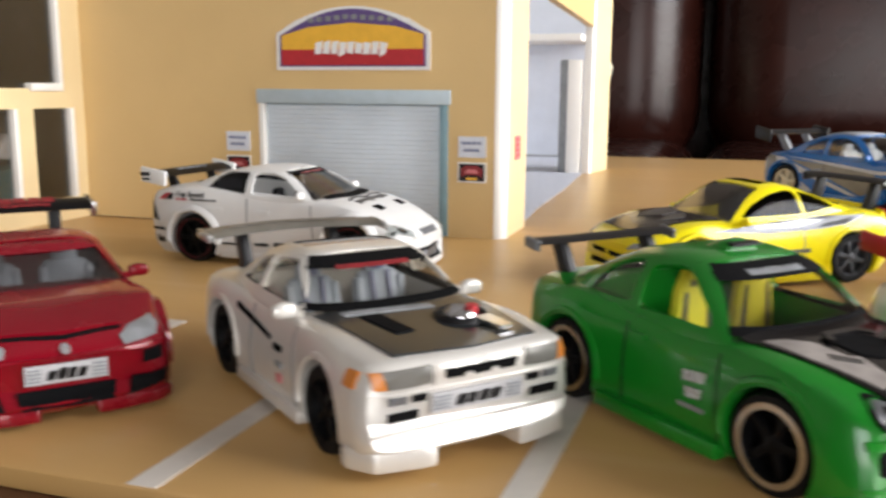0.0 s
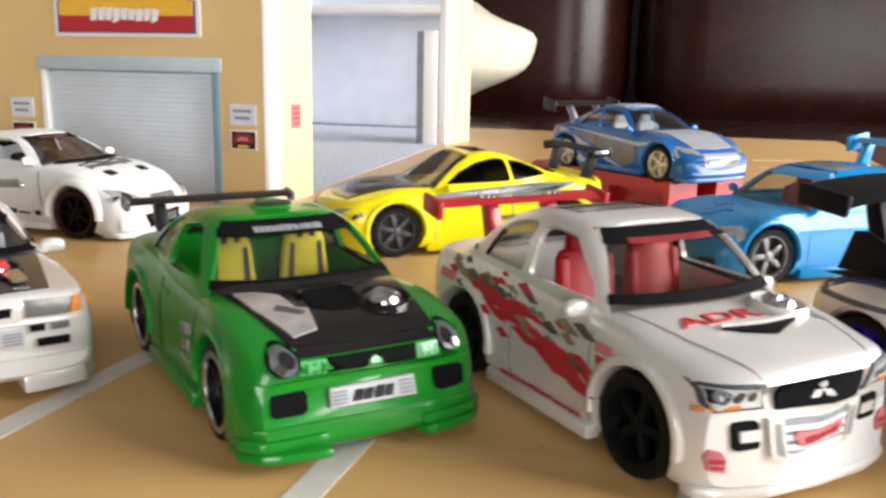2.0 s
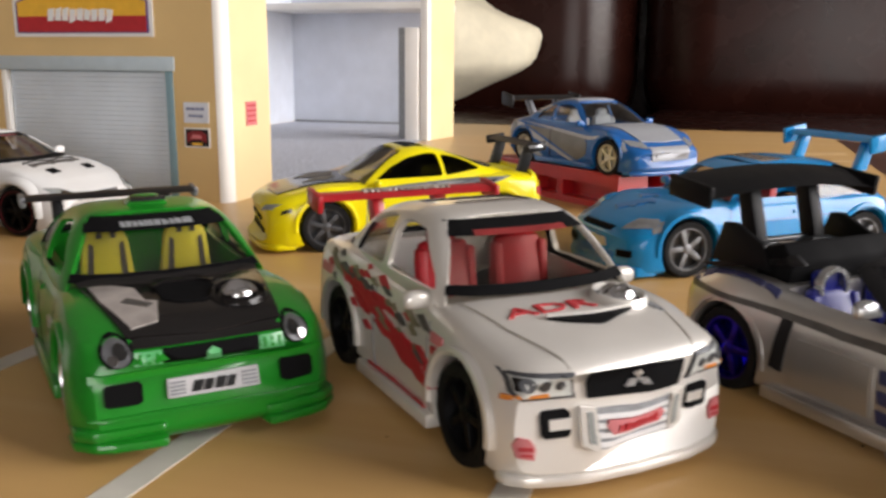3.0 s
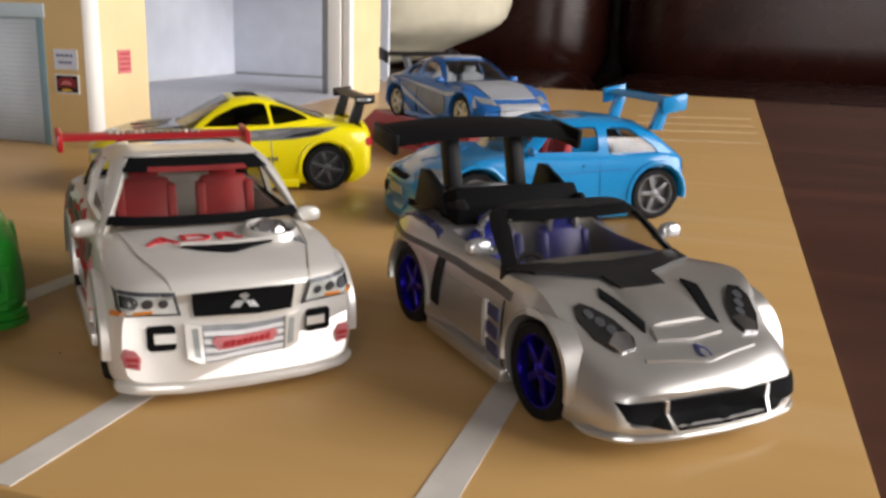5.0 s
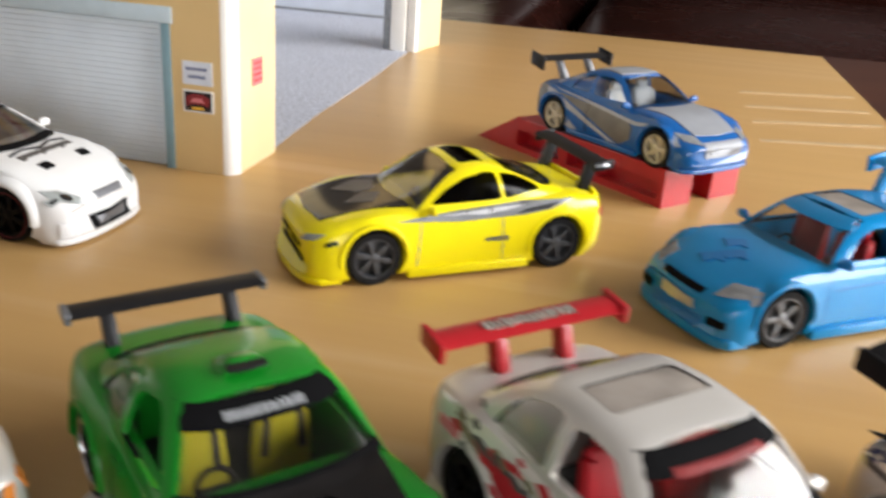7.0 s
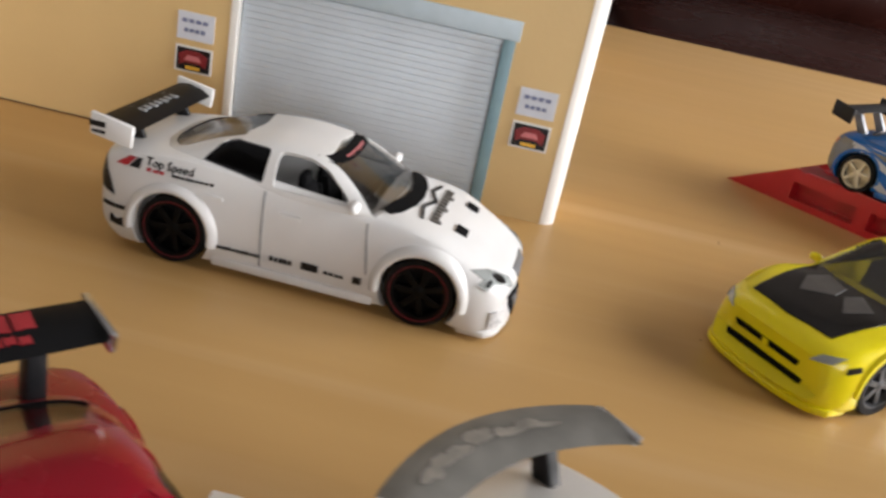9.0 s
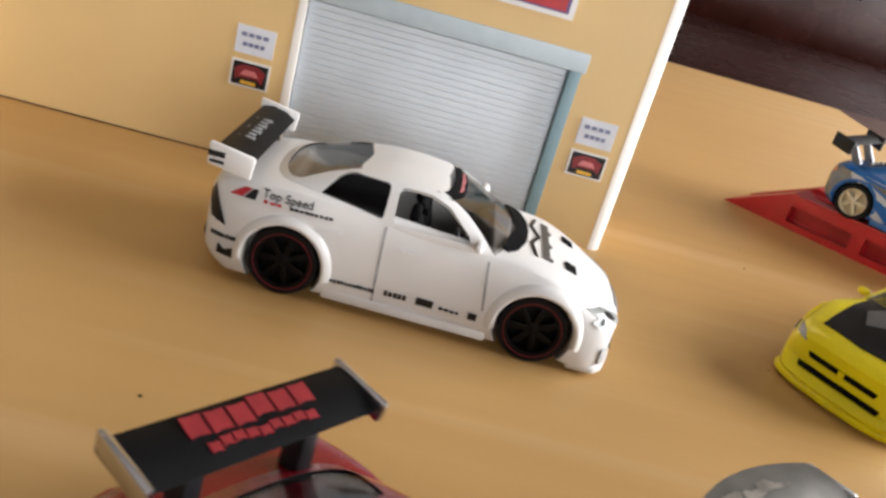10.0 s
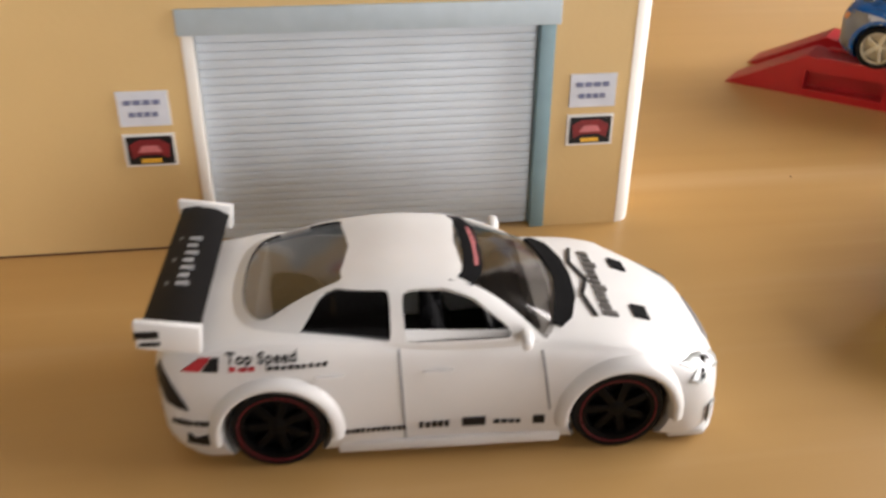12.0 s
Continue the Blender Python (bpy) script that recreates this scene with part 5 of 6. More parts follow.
# green rally saloon
green_car = Car("green_saloon_car", "bright green rally saloon toy car with black bonnet and yellow seats", 106.5, 185.8, 0, -43.2, spec(
    34.5, 12.0, 12.0, 14.0, 22.2, 5.5,
    [(-29.2, 14), (-28, 15.6), (-19, 16), (9, 14.9), (17, 14.2), (24, 13.2), (28, 12.2), (29.2, 11.9)],
    [(-29.2, 13), (-28, 14.6), (-15, 14.8), (9, 13.8), (17, 13.4), (24, 12.5), (28, 11.7), (29.2, 11.4)],
    (11.2, 3, -11, -22), "green_paint", zb=1.9, bow_f=3.0, width=[(-29.25, 0.95), (-23, 1.0), (0, 0.965), (17, 1.0), (24, 1.03), (29.25, 1.02)], nose=[(0, -0.4), (0.14, 0.5), (0.42, 0.4), (0.7, -0.4), (1, -1.2)], rim="blackrim", lip="chrome", lip_in=0.68, seat="yellowseat", glass="clear_glass", dash=12.6, open_windows=(0,), seat_drop=2.6, racing=True, seat_x=-0.6, win=[[(-5.0, 15.2), (-4.8, 20.3), (-0.4, 20.9), (1.8, 20.2), (6.5, 16.4), (6.9, 15.2)], [(-15, 15.4), (-11.8, 19.4), (-8.4, 20.5), (-6.3, 20.6), (-6.3, 15.6)]], wheel_label="black wheel with wide chrome lip"))
green_car.skirt(1.3, 3.2, 0.6)
green_car.splitter(1.4, 2.5, 3.4, gap=4.2, wide=1.03)
green_car.splitter(2.4, 3.7, 2.0, gap=4.2, name="bumper_step", wide=1.02)
green_car.flares(0.25, 0.6)
cowl(green_car)
bonnet_panel(green_car, 10.2, 27.2, 10.8, 8.4, "black_paint")
green_car.on("bonnet_front", [(-8.3, 11.5), (8.3, 11.5), (8.0, 12.6), (-8.0, 12.6)], "front", "black_paint", 0.3)
green_car.on("bonnet_print", [(12.4, -9.8), (13.2, -7.4), (15.0, -5.2), (19.0, -4.8), (19.6, -3.6), (24.4, -4.6), (25.2, -7.6), (18, -9.4)], "top", "paleworn", 0.42)
green_car.on("bonnet_scratch", [(18.0, -6.6), (20.4, -4.2), (21.0, -5.0), (19.2, -7.4)], "top", "darkprint", 0.5)
green_car.on("bonnet_scoop", [(14.6, -2.0), (16.2, -3.0), (19.2, -3.0), (20.4, -1.4), (20.8, 1.4), (19.4, 3.4), (16.4, 3.4), (14.8, 2.2)], "top", "void", 0.45)
green_car.on("scoop_rim", [(13.8, -2.4), (15.6, -3.6), (16.2, -3.2), (14.8, -2.0), (14.8, 2.2), (16.2, 3.5), (15.6, 4.0), (13.8, 2.6)], "top", "black_paint", 0.8)
green_car.blower(20.0, 5.6, 2.8, "black_paint")
green_car.on("headlight_ring", disc(9.6, 11.3, 1.5, 18, 1.1), "front", "void", 0.3, mirror=True)
green_car.on("headlight", disc(9.6, 11.3, 1.22, 18, 1.1), "front", "grey_metal", 0.55, mirror=True)
green_car.on("headlight_bulb", disc(9.3, 11.5, 0.7, 12), "front", "darklamp", 0.75, mirror=True)
green_car.on("headlight_bulb", disc(10.1, 10.8, 0.5, 12), "front", "chrome", 0.75, mirror=True)
lamps = green_car.on("nose_lamp", quad(5.2, 8.0, 9.7, 11.2), "front", "green_lamp", 0.3, mirror=True)
for ob, e in zip(lamps, (1, -1)):
    for k in range(3):
        a, b = sorted((e * (5.6 + k * 0.85), e * (5.9 + k * 0.85)))
        green_car.on("lamp_rib", quad(a, b, 9.9, 11.0), "front", "green_paint", 0.42, "", ob)
green_car.on("bumper_crease", quad(-13, 13, 4.5, 4.8), "front", "green_paint", 0.45)
green_car.on("bumper_crease", quad(-12.6, 12.6, 8.5, 9.3), "front", "green_paint", 0.6)
green_car.on("grille", [(-5.0, 9.8), (5.0, 9.8), (5.2, 11.3), (-5.2, 11.3)], "front", "void", 0.35)
green_car.on("grille_mark", [(-0.9, 9.6), (0.9, 9.6), (0.7, 10.6), (0, 11.0), (-0.7, 10.6)], "front", "green_lamp", 0.6)
green_car.on("bumper_slot", [(7.9, 5.8), (10.9, 5.9), (11.2, 6.2), (11.2, 7.8), (10.9, 8.1), (7.7, 8.1), (7.4, 7.8), (7.4, 6.1)], "front", "void", 0.35, mirror=True)
plate(green_car, 5.9, 7.9, 4.9, 21)
green_car.both("flank_print", [(4.6, 10.2), (8.2, 10.6), (8.0, 9.4), (4.8, 9.0)], "silver", proud=0.25)
green_car.both("flank_print", [(5.2, 8.4), (7.8, 8.6), (7.6, 7.4), (5.4, 7.2)], "silver", proud=0.25)
green_car.both("flank_print", [(4.2, 6.4), (8.2, 6.4), (8.2, 5.9), (4.2, 5.9)], "grey", proud=0.25)
green_car.both("panel_gap", quad(-6, -5.75, 3.4, 13.4, 0.3), "black", proud=0.08)
green_car.both("panel_gap", quad(10.0, 10.25, 3.4, 13.2, -0.6), "black", proud=0.08)
green_car.both("door_handle", quad(-4.6, -2.2, 11.8, 12.4), "green_paint", proud=0.4)
screen_strip(green_car, "void", "grey")
green_car.scoop(-4.6, -0.2, -2.8, 2.8, 1.3, "green_paint", "roof_vent")
green_car.on("roof_vent_mouth", [(-0.6, -2.2), (0.6, -2.2), (0.8, 0), (0.6, 2.2), (-0.6, 2.2)], "top", "black", 1.0)
green_car.wing(-26.8, 19.9, 12.8, 4.2, "black", (-24, 14.2), (-8, 8), (1.6, 1.2), "grey_metal", 4, "black", 0, 0.5, 1.6, label="slim black wing on two posts")
green_car.on("tail_lamp", [(8.5, 10), (12, 9.8), (12, 12.4), (8.5, 12.6)], "rear", "red", 0.3, mirror=True)

# pearl white saloon with red graphics
splash_car = Car("white_red_saloon_car", "pearl white saloon toy car with red splash graphics and red wing", 152.0, 190.8, 0, -46.9, spec(
    34.8, 11.7, 12.5, 14.2, 23.7, 5.5,
    [(-29.9, 14), (-28.7, 16.2), (-19, 16.8), (9, 16.0), (17, 15.4), (25, 14.4), (28.4, 13.6), (29.1, 13.4)],
    [(-29.9, 13), (-28.7, 15.2), (-15, 15.6), (9, 14.6), (17, 13.9), (25, 12.9), (28.4, 12.4), (29.1, 12.2)],
    (11.4, 3.6, -12.5, -21.5), "pearl_paint", zb=2.3, edge_f=1.3, square=6.5, cab_top=0.73, bow_f=5.6, nose=[(0, -0.6), (0.14, 0.2), (0.5, 0.1), (0.8, -0.5), (1, -1.4)], rim="blackrim", seat="redseat", glass="clear_glass", dash=13, open_windows=(0,), seat_drop=3.6, sunroof=[(-8.4, -6.6), (-2.2, -7.0), (-2.2, 7.0), (-8.4, 6.6)], sun_glass="sun_pane", win=[[(-4.4, 16.2), (-4.3, 22.0), (-2.5, 22.3), (2.0, 21.9), (7.8, 17.4), (8.4, 16.2)], [(-15.8, 16.4), (-12.6, 21.0), (-9, 22.1), (-5.7, 22.3), (-5.8, 16.3)]]))
splash_car.skirt(1.3, 3.0, 0.5)
splash_car.splitter(1.3, 2.5, 0.7)
splash_car.flares(0.3, 0.6)
cowl(splash_car)
splash_car.mirrors(7.2, 14.2, "pearl_paint", 1.05)
splash_car.on("panel_gap", [(11.4, 10.6), (20, 9.6), (27.6, 7.4), (27.65, 7.55), (20, 9.75), (11.5, 10.75)], "top", "wornpatch", 0.12, mirror=True)
splash_car.on("bonnet_vent", [(19.6, -4.9), (20.1, -2.0), (20.3, 0.4), (20.2, 2.4), (19.8, 5.6), (20.7, 3.6), (22.1, 0.6), (22.1, -0.2), (20.9, -3.0)], "top", "void", 0.3)
splash_car.on("scoop_lip", [(19.2, -4.8), (19.6, -4.9), (20.2, 0.4), (19.8, 5.6), (19.4, 5.5), (19.7, 0.4)], "top", "pearl_paint", 0.6)
splash_car.blower(16.6, 6.2, 2.7, "pearl_paint")
splash_car.on("bonnet_scribble", [(18.4, 8.0), (20.2, 8.6), (20.2, 8.9), (18.4, 8.4)], "top", "grey", 0.25)
splash_car.on("bonnet_scribble", [(18.6, 8.9), (20.6, 9.1), (20.6, 9.4), (18.6, 9.3)], "top", "grey", 0.25)
splash_car.letters_on_bonnet("ADR", 18.0, -8.4, 3.0, 1.8, "redprint")
g = splash_car.on("grille", [(-5.2, 9.5), (5.2, 9.5), (5.5, 12.2), (-5.5, 12.2)], "front", "void", 0.4)[0]
for pts in ([(0, 11.0), (0.55, 11.5), (0, 12.0), (-0.55, 11.5)], [(0, 11.0), (0.5, 10.3), (1.5, 10.3), (0.9, 11.0)], [(0, 11.0), (-0.5, 10.3), (-1.5, 10.3), (-0.9, 11.0)]):
    splash_car.on("badge", pts, "front", "silver", 0.55, "", g)
splash_car.on("headlight_rim", [(6.5, 9.7), (12.0, 9.9), (12.8, 10.6), (12.9, 12.5), (7.2, 12.5)], "front", "darkrim", 0.3, mirror=True, fine=0.8)
hl = splash_car.on("headlight", [(6.9, 10.0), (11.9, 10.2), (12.5, 10.8), (12.6, 12.2), (7.4, 12.1)], "front", "pale_lamp", 0.45, mirror=True, fine=0.8)
for ob, e in zip(hl, (1, -1)):
    for k in range(3):
        splash_car.on("lamp_lens", disc(e * (8.3 + k * 1.6), 11.2 + k * 0.12, 0.5 + 0.1 * k, 12), "front", "darkrim", 0.58, "", ob)
    a, b = sorted((e * 11.9, e * 12.5))
    splash_car.on("lamp_corner", quad(a, b, 10.9, 12.1), "front", "darklamp", 0.58, "", ob)
    a, b = sorted((e * 9.4, e * 12.4))
    splash_car.on("indicator", quad(a, b, 10.15, 10.5), "front", "amber", 0.58, "", ob)
splash_car.both("indicator", [(24.8, 9.9), (26.4, 9.9), (26.4, 10.4), (24.8, 10.4)], "amber", proud=0.32)
splash_car.on("fog_frame", [(7.5, 6.1), (9.8, 6.1), (10.1, 6.4), (10.1, 8.4), (9.8, 8.7), (7.5, 8.7), (7.2, 8.4), (7.2, 6.4)], "front", "void", 0.35, mirror=True)
splash_car.on("fog_lamp", quad(7.2, 9.4, 6.9, 7.9), "front", "pearl_paint", 0.55, mirror=True)
splash_car.on("intake", [(-5.0, 4.6), (5.0, 4.6), (5.0, 8.4), (-5.0, 8.4)], "front", "grey", 0.3)
splash_car.on("intake_post", [(4.5, 4.7), (5.0, 4.6), (6.2, 5.2), (6.3, 8.9), (4.6, 8.6)], "front", "pearl_paint", 0.6, mirror=True)
# shading of each post painted on as a grey strip
splash_car.on("post_shade", [(4.9, 5.2), (5.5, 5.4), (5.6, 8.3), (5.0, 8.3)], "front", "lamp_grey", 0.7, mirror=True)
for k in range(4):
    splash_car.on("intake_bar", quad(-4.4, 4.4, 4.85 + k * 0.85, 5.3 + k * 0.85), "front", "white", 0.5)
p = splash_car.on("number_plate", [(-3.1, 6.0), (3.1, 6.0), (3.7, 6.8), (3.3, 7.3), (-3.3, 7.3), (-3.7, 6.8)], "front", "pinkprint", 0.65)[0]
splash_car.bars("plate_bar", -2.6, 2.8, 6.3, 0.7, 8, "front", "redprint", p, "", 31, 0.35, 0.15, 0.8)
splash_car.on("bumper_mark", [(11.0, 4.2), (12.4, 4.4), (12.7, 5.6), (12.3, 6.4), (11.3, 6.2), (10.8, 5.4)], "front", "pinkprint", 0.3, mirror=True)
splash_car.on("bumper_mark", quad(11.1, 12.3, 5.1, 5.5), "front", "redprint", 0.42, mirror=True)
splash_car.on("bumper_mark", quad(11.2, 12.1, 4.6, 4.8), "front", "redprint", 0.42, mirror=True)
rng = random.Random(12)
for e in ("left", "right"):
    for k in range(46):
        x = rng.uniform(-17, 9)
        z = 9.7 - 0.21 * x + rng.gauss(0, 0.9)
        n = rng.uniform(2.5, 8)
        splash_car.on("flank_splash", [(x, z), (x + n * 0.5, z - n * 0.13 - rng.uniform(0.2, 0.5)), (x + n, z - n * 0.2), (x + n * 0.4, z - n * 0.05 + rng.uniform(0.2, 0.5))], e, "redprint", 0.2 + 0.002 * k)
    for k in range(40):
        x = rng.uniform(-22, 7)
        z = 12.0 - 0.17 * x + rng.gauss(0, 1.2)
        n = rng.uniform(1.0, 4.5)
        splash_car.on("flank_speck", [(x, z), (x + n * 0.6, z - n * 0.15 - rng.uniform(0.1, 0.4)), (x + n, z - n * 0.2), (x + n * 0.3, z + rng.uniform(0.1, 0.4))], e, rng.choice(["redprint", "olive_grey", "olive_grey", "darkprint"]), 0.3 + 0.002 * k)
    splash_car.on("flank_mark", quad(-24, -19.5, 12.2, 13.4, 0.3), e, "pinkprint", 0.2)
    splash_car.on("flank_mark", quad(-13.6, -9.4, 13.9, 14.5), e, "redprint", 0.2)
    splash_car.on("fender_mark", quad(11.2, 14.2, 11.6, 12.6, -0.2), e, "pinkprint", 0.25)
    splash_car.on("fender_mark", quad(11.6, 13.9, 10.4, 11.2, -0.2), e, "redprint", 0.25)
    splash_car.bars("sill_mark", -8, 9, 2.6, 0.9, 12, e, "redprint", seed=33)
splash_car.both("panel_gap", quad(-6, -5.75, 3.4, 13.8, 0.3), "grey", proud=0.08)
splash_car.both("panel_gap", quad(10.4, 10.65, 3.4, 13.4, -0.6), "grey", proud=0.08)
screen_strip(splash_car, "void", low=0.8)
splash_car.on("strip_mark", [(-6.2, 21.5), (6.2, 21.5), (6.0, 22.0), (-6.0, 22.0)], "front", "soft_red", 0.45, deep=0.2)
ew = splash_car.wing(-26.4, 21.6, 14.1, 4.6, "red", (-24.5, 14.6), (-5, 5), (2.6, 2.0), "red", 6, "red", 0, 0.6, 1.8, label="bright red wing with white lettering bars")
rng = random.Random(6)
for k in range(15):
    y, w = -7 + k * 0.95, rng.uniform(0.35, 0.75)
    part("wing_mark", prism([(-27.2 + rng.uniform(-0.3, 0.3), y), (-27.2 + rng.uniform(-0.3, 0.3), y + w), (-25.2 + rng.uniform(-0.5, 0.3), y + w * 0.8), (-25.2 + rng.uniform(-0.5, 0.3), y)], 22.15, 22.48, "xy"), "wornpatch", ew)
splash_car.on("tail_lamp", [(7.5, 11), (12.4, 10.6), (12.4, 12.8), (7.5, 13.2)], "rear", "red", 0.3, mirror=True)

# silver roadster
roadster = Car("silver_roadster_car", "silver open roadster toy car with tall black wing and blue seats", 201.4, 197.0, 0, -48.0, spec(
    33.4, 13.2, 11, 14.2, 19.8, 5.4,
    [(-27.9, 11), (-26.7, 13.6), (-17, 14.6), (7, 14.2), (13, 13.4), (19, 12.2), (24, 10.7), (27.5, 9.4), (29.9, 8.6)],
    [(-27.9, 10), (-26.7, 12.8), (-15, 14), (-4, 13), (5, 13), (13, 13.4), (18, 13.0), (23, 11.2), (27.5, 8.8), (29.9, 7.8)],
    (8.4, 0.6, -9, -14), "silver_paint", zb=2.1, bow_f=6.4, nose=[(0, 0.2), (0.15, 0.6), (0.45, 0.2), (0.75, -0.9), (1, -2.4)], fender=0.7, bottom=[(-27.9, 4), (-24, 2.1), (20, 2.0), (25, 1.9), (29.9, 1.9)], width=[(-27.9, 0.92), (-17, 1.02), (0, 0.93), (17, 1.02), (25, 0.98), (29.9, 0.9)], rim="bluerim", seat="blueseat", glass="clear_glass", has_roof=False, win=[[(-6, 8), (-6, 18.9), (-1.8, 18.9), (5.8, 14.2), (6.6, 12.6), (6.6, 8)]], open_windows=(0,), cab_top=0.8, cab_base=0.92, scr_base=0.86, scr_wide=0.8, dash=12.6, cabin_paint="black", seat_drop=4.4, seat_x=-6.5, wheel_label="metallic violet-blue five-spoke wheel"))
roadster.skirt(1.3, 3.0, 0.4)
roadster.splitter(2.0, 2.8, 0.15)
roadster.flares(0.2, 0.5)
roadster.mirrors(3.0, 14.6, "silver", 1.0)
roadster.on("headlight", [(18.4, 10.0), (19.2, 8.8), (21.0, 7.4), (23.4, 6.6), (24.4, 7.0), (24.7, 8.2), (24.2, 9.4), (22.4, 10.8), (20.2, 11.4), (18.9, 11.0)], "top", "darklamp", 0.25, mirror=True)
roadster.on("headlight_reflector", [(22.8, 6.8), (24.6, 7.2), (24.7, 8.8), (23.4, 9.6), (22.6, 8.4)], "top", "chrome", 0.35, mirror=True)
for k in range(3):
    roadster.on("lamp_lens", disc(20.0 + 1.1 * k, 9.9 - 0.7 * k, 0.55, 12), "top", "darkrim", 0.35, mirror=True)
roadster.on("bonnet_vent", [(15.4, 5.6), (17.2, 6.6), (23.0, 4.8), (21.8, 4.0)], "top", "void", 0.25, mirror=True)
roadster.scoop(13.5, 22.5, -4.4, 4.4, 1.1, "silver_paint", "bonnet_scoop")
roadster.on("scoop_mouth", [(22.3, -3.8), (24.2, -4.2), (24.6, 0), (24.2, 4.2), (22.3, 3.8)], "top", "silver_paint", 0.3)
roadster.on("bonnet_seam", [(26.0, -7.0), (27.2, 0), (26.0, 7.0), (26.3, 7.0), (27.6, 0), (26.3, -7.0)], "top", "silver_paint", 0.25)
roadster.on("screen_base", [(7.0, -12.2), (10.6, -10.6), (12.4, -5.6), (13, -3.4), (16, -3.0), (16.2, 0), (16, 3.0), (13, 3.4), (12.4, 5.6), (10.6, 10.6), (7.0, 12.2), (9.0, 6), (9.6, 0), (9.0, -6)], "top", "black", 0.4)
screen_strip(roadster, "void", low=0.83)
roadster.on("badge", disc(0, 9.2, 0.5, 14, 1.5), "front", "blueprint", 0.35)
roadster.on("badge_ring", disc(0, 9.2, 0.25, 12, 1.5), "front", "silver", 0.5)
roadster.on("intake", [(-5.6, 3.4), (5.6, 3.4), (6.1, 5.9), (-6.1, 5.9)], "front", "void", 0.35)
roadster.on("intake", [(6.3, 3.4), (10.6, 4.3), (11.4, 6.0), (6.8, 5.9)], "front", "void", 0.35, mirror=True)
roadster.on("intake_rib", [(5.7, 3.2), (6.1, 3.2), (6.6, 6.0), (6.2, 6.0)], "front", "silver_paint", 0.45, mirror=True)
roadster.both("side_intake", [(-9.0, 5.6), (-7.4, 5.2), (-6.6, 11.4), (-8.0, 11.6)], "black", proud=0.3)
roadster.both("flank_stripe", [(-25, 12.7), (-12, 12.6), (0, 12.0), (11, 12.4), (11, 11.4), (0, 11.1), (-12, 11.9), (-24, 12.0)], "darkprint", proud=0.25)
for k in range(6):
    x = -25.6 + k * 2.7
    roadster.on("deck_stripe", [(x, 11.4 + 0.12 * k), (x + 2.3, 11.5 + 0.12 * k), (x + 2.5, 12.9 + 0.02 * k), (x + 0.2, 12.7 + 0.02 * k)], "top", "blueprint", 0.3, mirror=True)
for k in range(3):
    roadster.both("flank_mark", quad(5.6, 8.6, 3.8 + k * 2.2, 5.2 + k * 2.2, -0.2), "blueprint", proud=0.25)
roadster.both("door_panel", [(-6, 4.2), (4.6, 4.0), (4.4, 9.6), (-5.4, 9.8)], "silver_paint", proud=0.4)
roadster.both("panel_gap", quad(9.6, 9.9, 3.2, 11, -0.3), "black", proud=0.1)
roadster.on("engine_cover", [(-24, -7.6), (-13.5, -9.0), (-13.5, 9.0), (-24, 7.6)], "top", "blackrim", 2.8, deep=3.0)
for e in (-1, 1):
    part("deck_fin", prism([(-24.5, 15), (-14, 15.5), (-15.5, 18.6), (-20.5, 20.6), (-22.5, 20.4)], e * 9.6 - 0.4, e * 9.6 + 0.4, "xz", 0.15), "blackrim", roadster.top)
for k in range(4):
    part("engine_slat", box(-22.5 + k * 2.2, -21.2 + k * 2.2, -6.5, 6.5, 16.9, 17.9, 0.3), "charcoal_paint", roadster.top)
part("bulkhead", prism([(-11.6, 8), (-10.8, 17.2), (-12.6, 19.4), (-17.0, 17.8), (-16.0, 8)], -9.6, 9.6, "xz", 0.5), "void", roadster.top)
for y in (5.2, -5.2):
    ring = lathe([(-0.5, 2.5), (0.5, 2.5), (0.5, 1.9), (-0.5, 1.9)], 20, "x", (-8.6, y, 14.4), None, True)
    part("seat_hoop", ring, "silver", roadster.top, "silver hoop round the seat back")
part("engine_block", box(-19.5, -16.5, -4, 4, 15.4, 18.0, 0.6), "chrome", roadster.top)
for e in (-1, 1):
    hoop = rod((-11.5, e * 7.6, 13.0), (-13.0, e * 7.6, 18.4), 0.6)
    rod((-11.5, e * 2.6, 13.0), (-13.0, e * 2.6, 18.4), 0.6, 10, hoop)
    rod((-13.0, e * 2.2, 18.4), (-13.0, e * 8.0, 18.4), 0.7, 10, hoop)
    part("roll_hoop", hoop, "grey_metal", roadster.top)
    part("rear_brace", prism([(-27, 14), (-24, 14), (-9, 17.2), (-10.5, 18.2)], e * 9.2 - 0.4, e * 9.2 + 0.4, "xz", 0.15), "black", roadster.top)
roadster.wing(-23.6, 25.9, 14.8, 7.6, "blackrim", (-21.0, 15.6), (-5.2, 5.2), (4.0, 2.2), "blackrim", 16, "blackrim", 1.0, 0.5, 2.0, label="tall matt black wing on two posts")

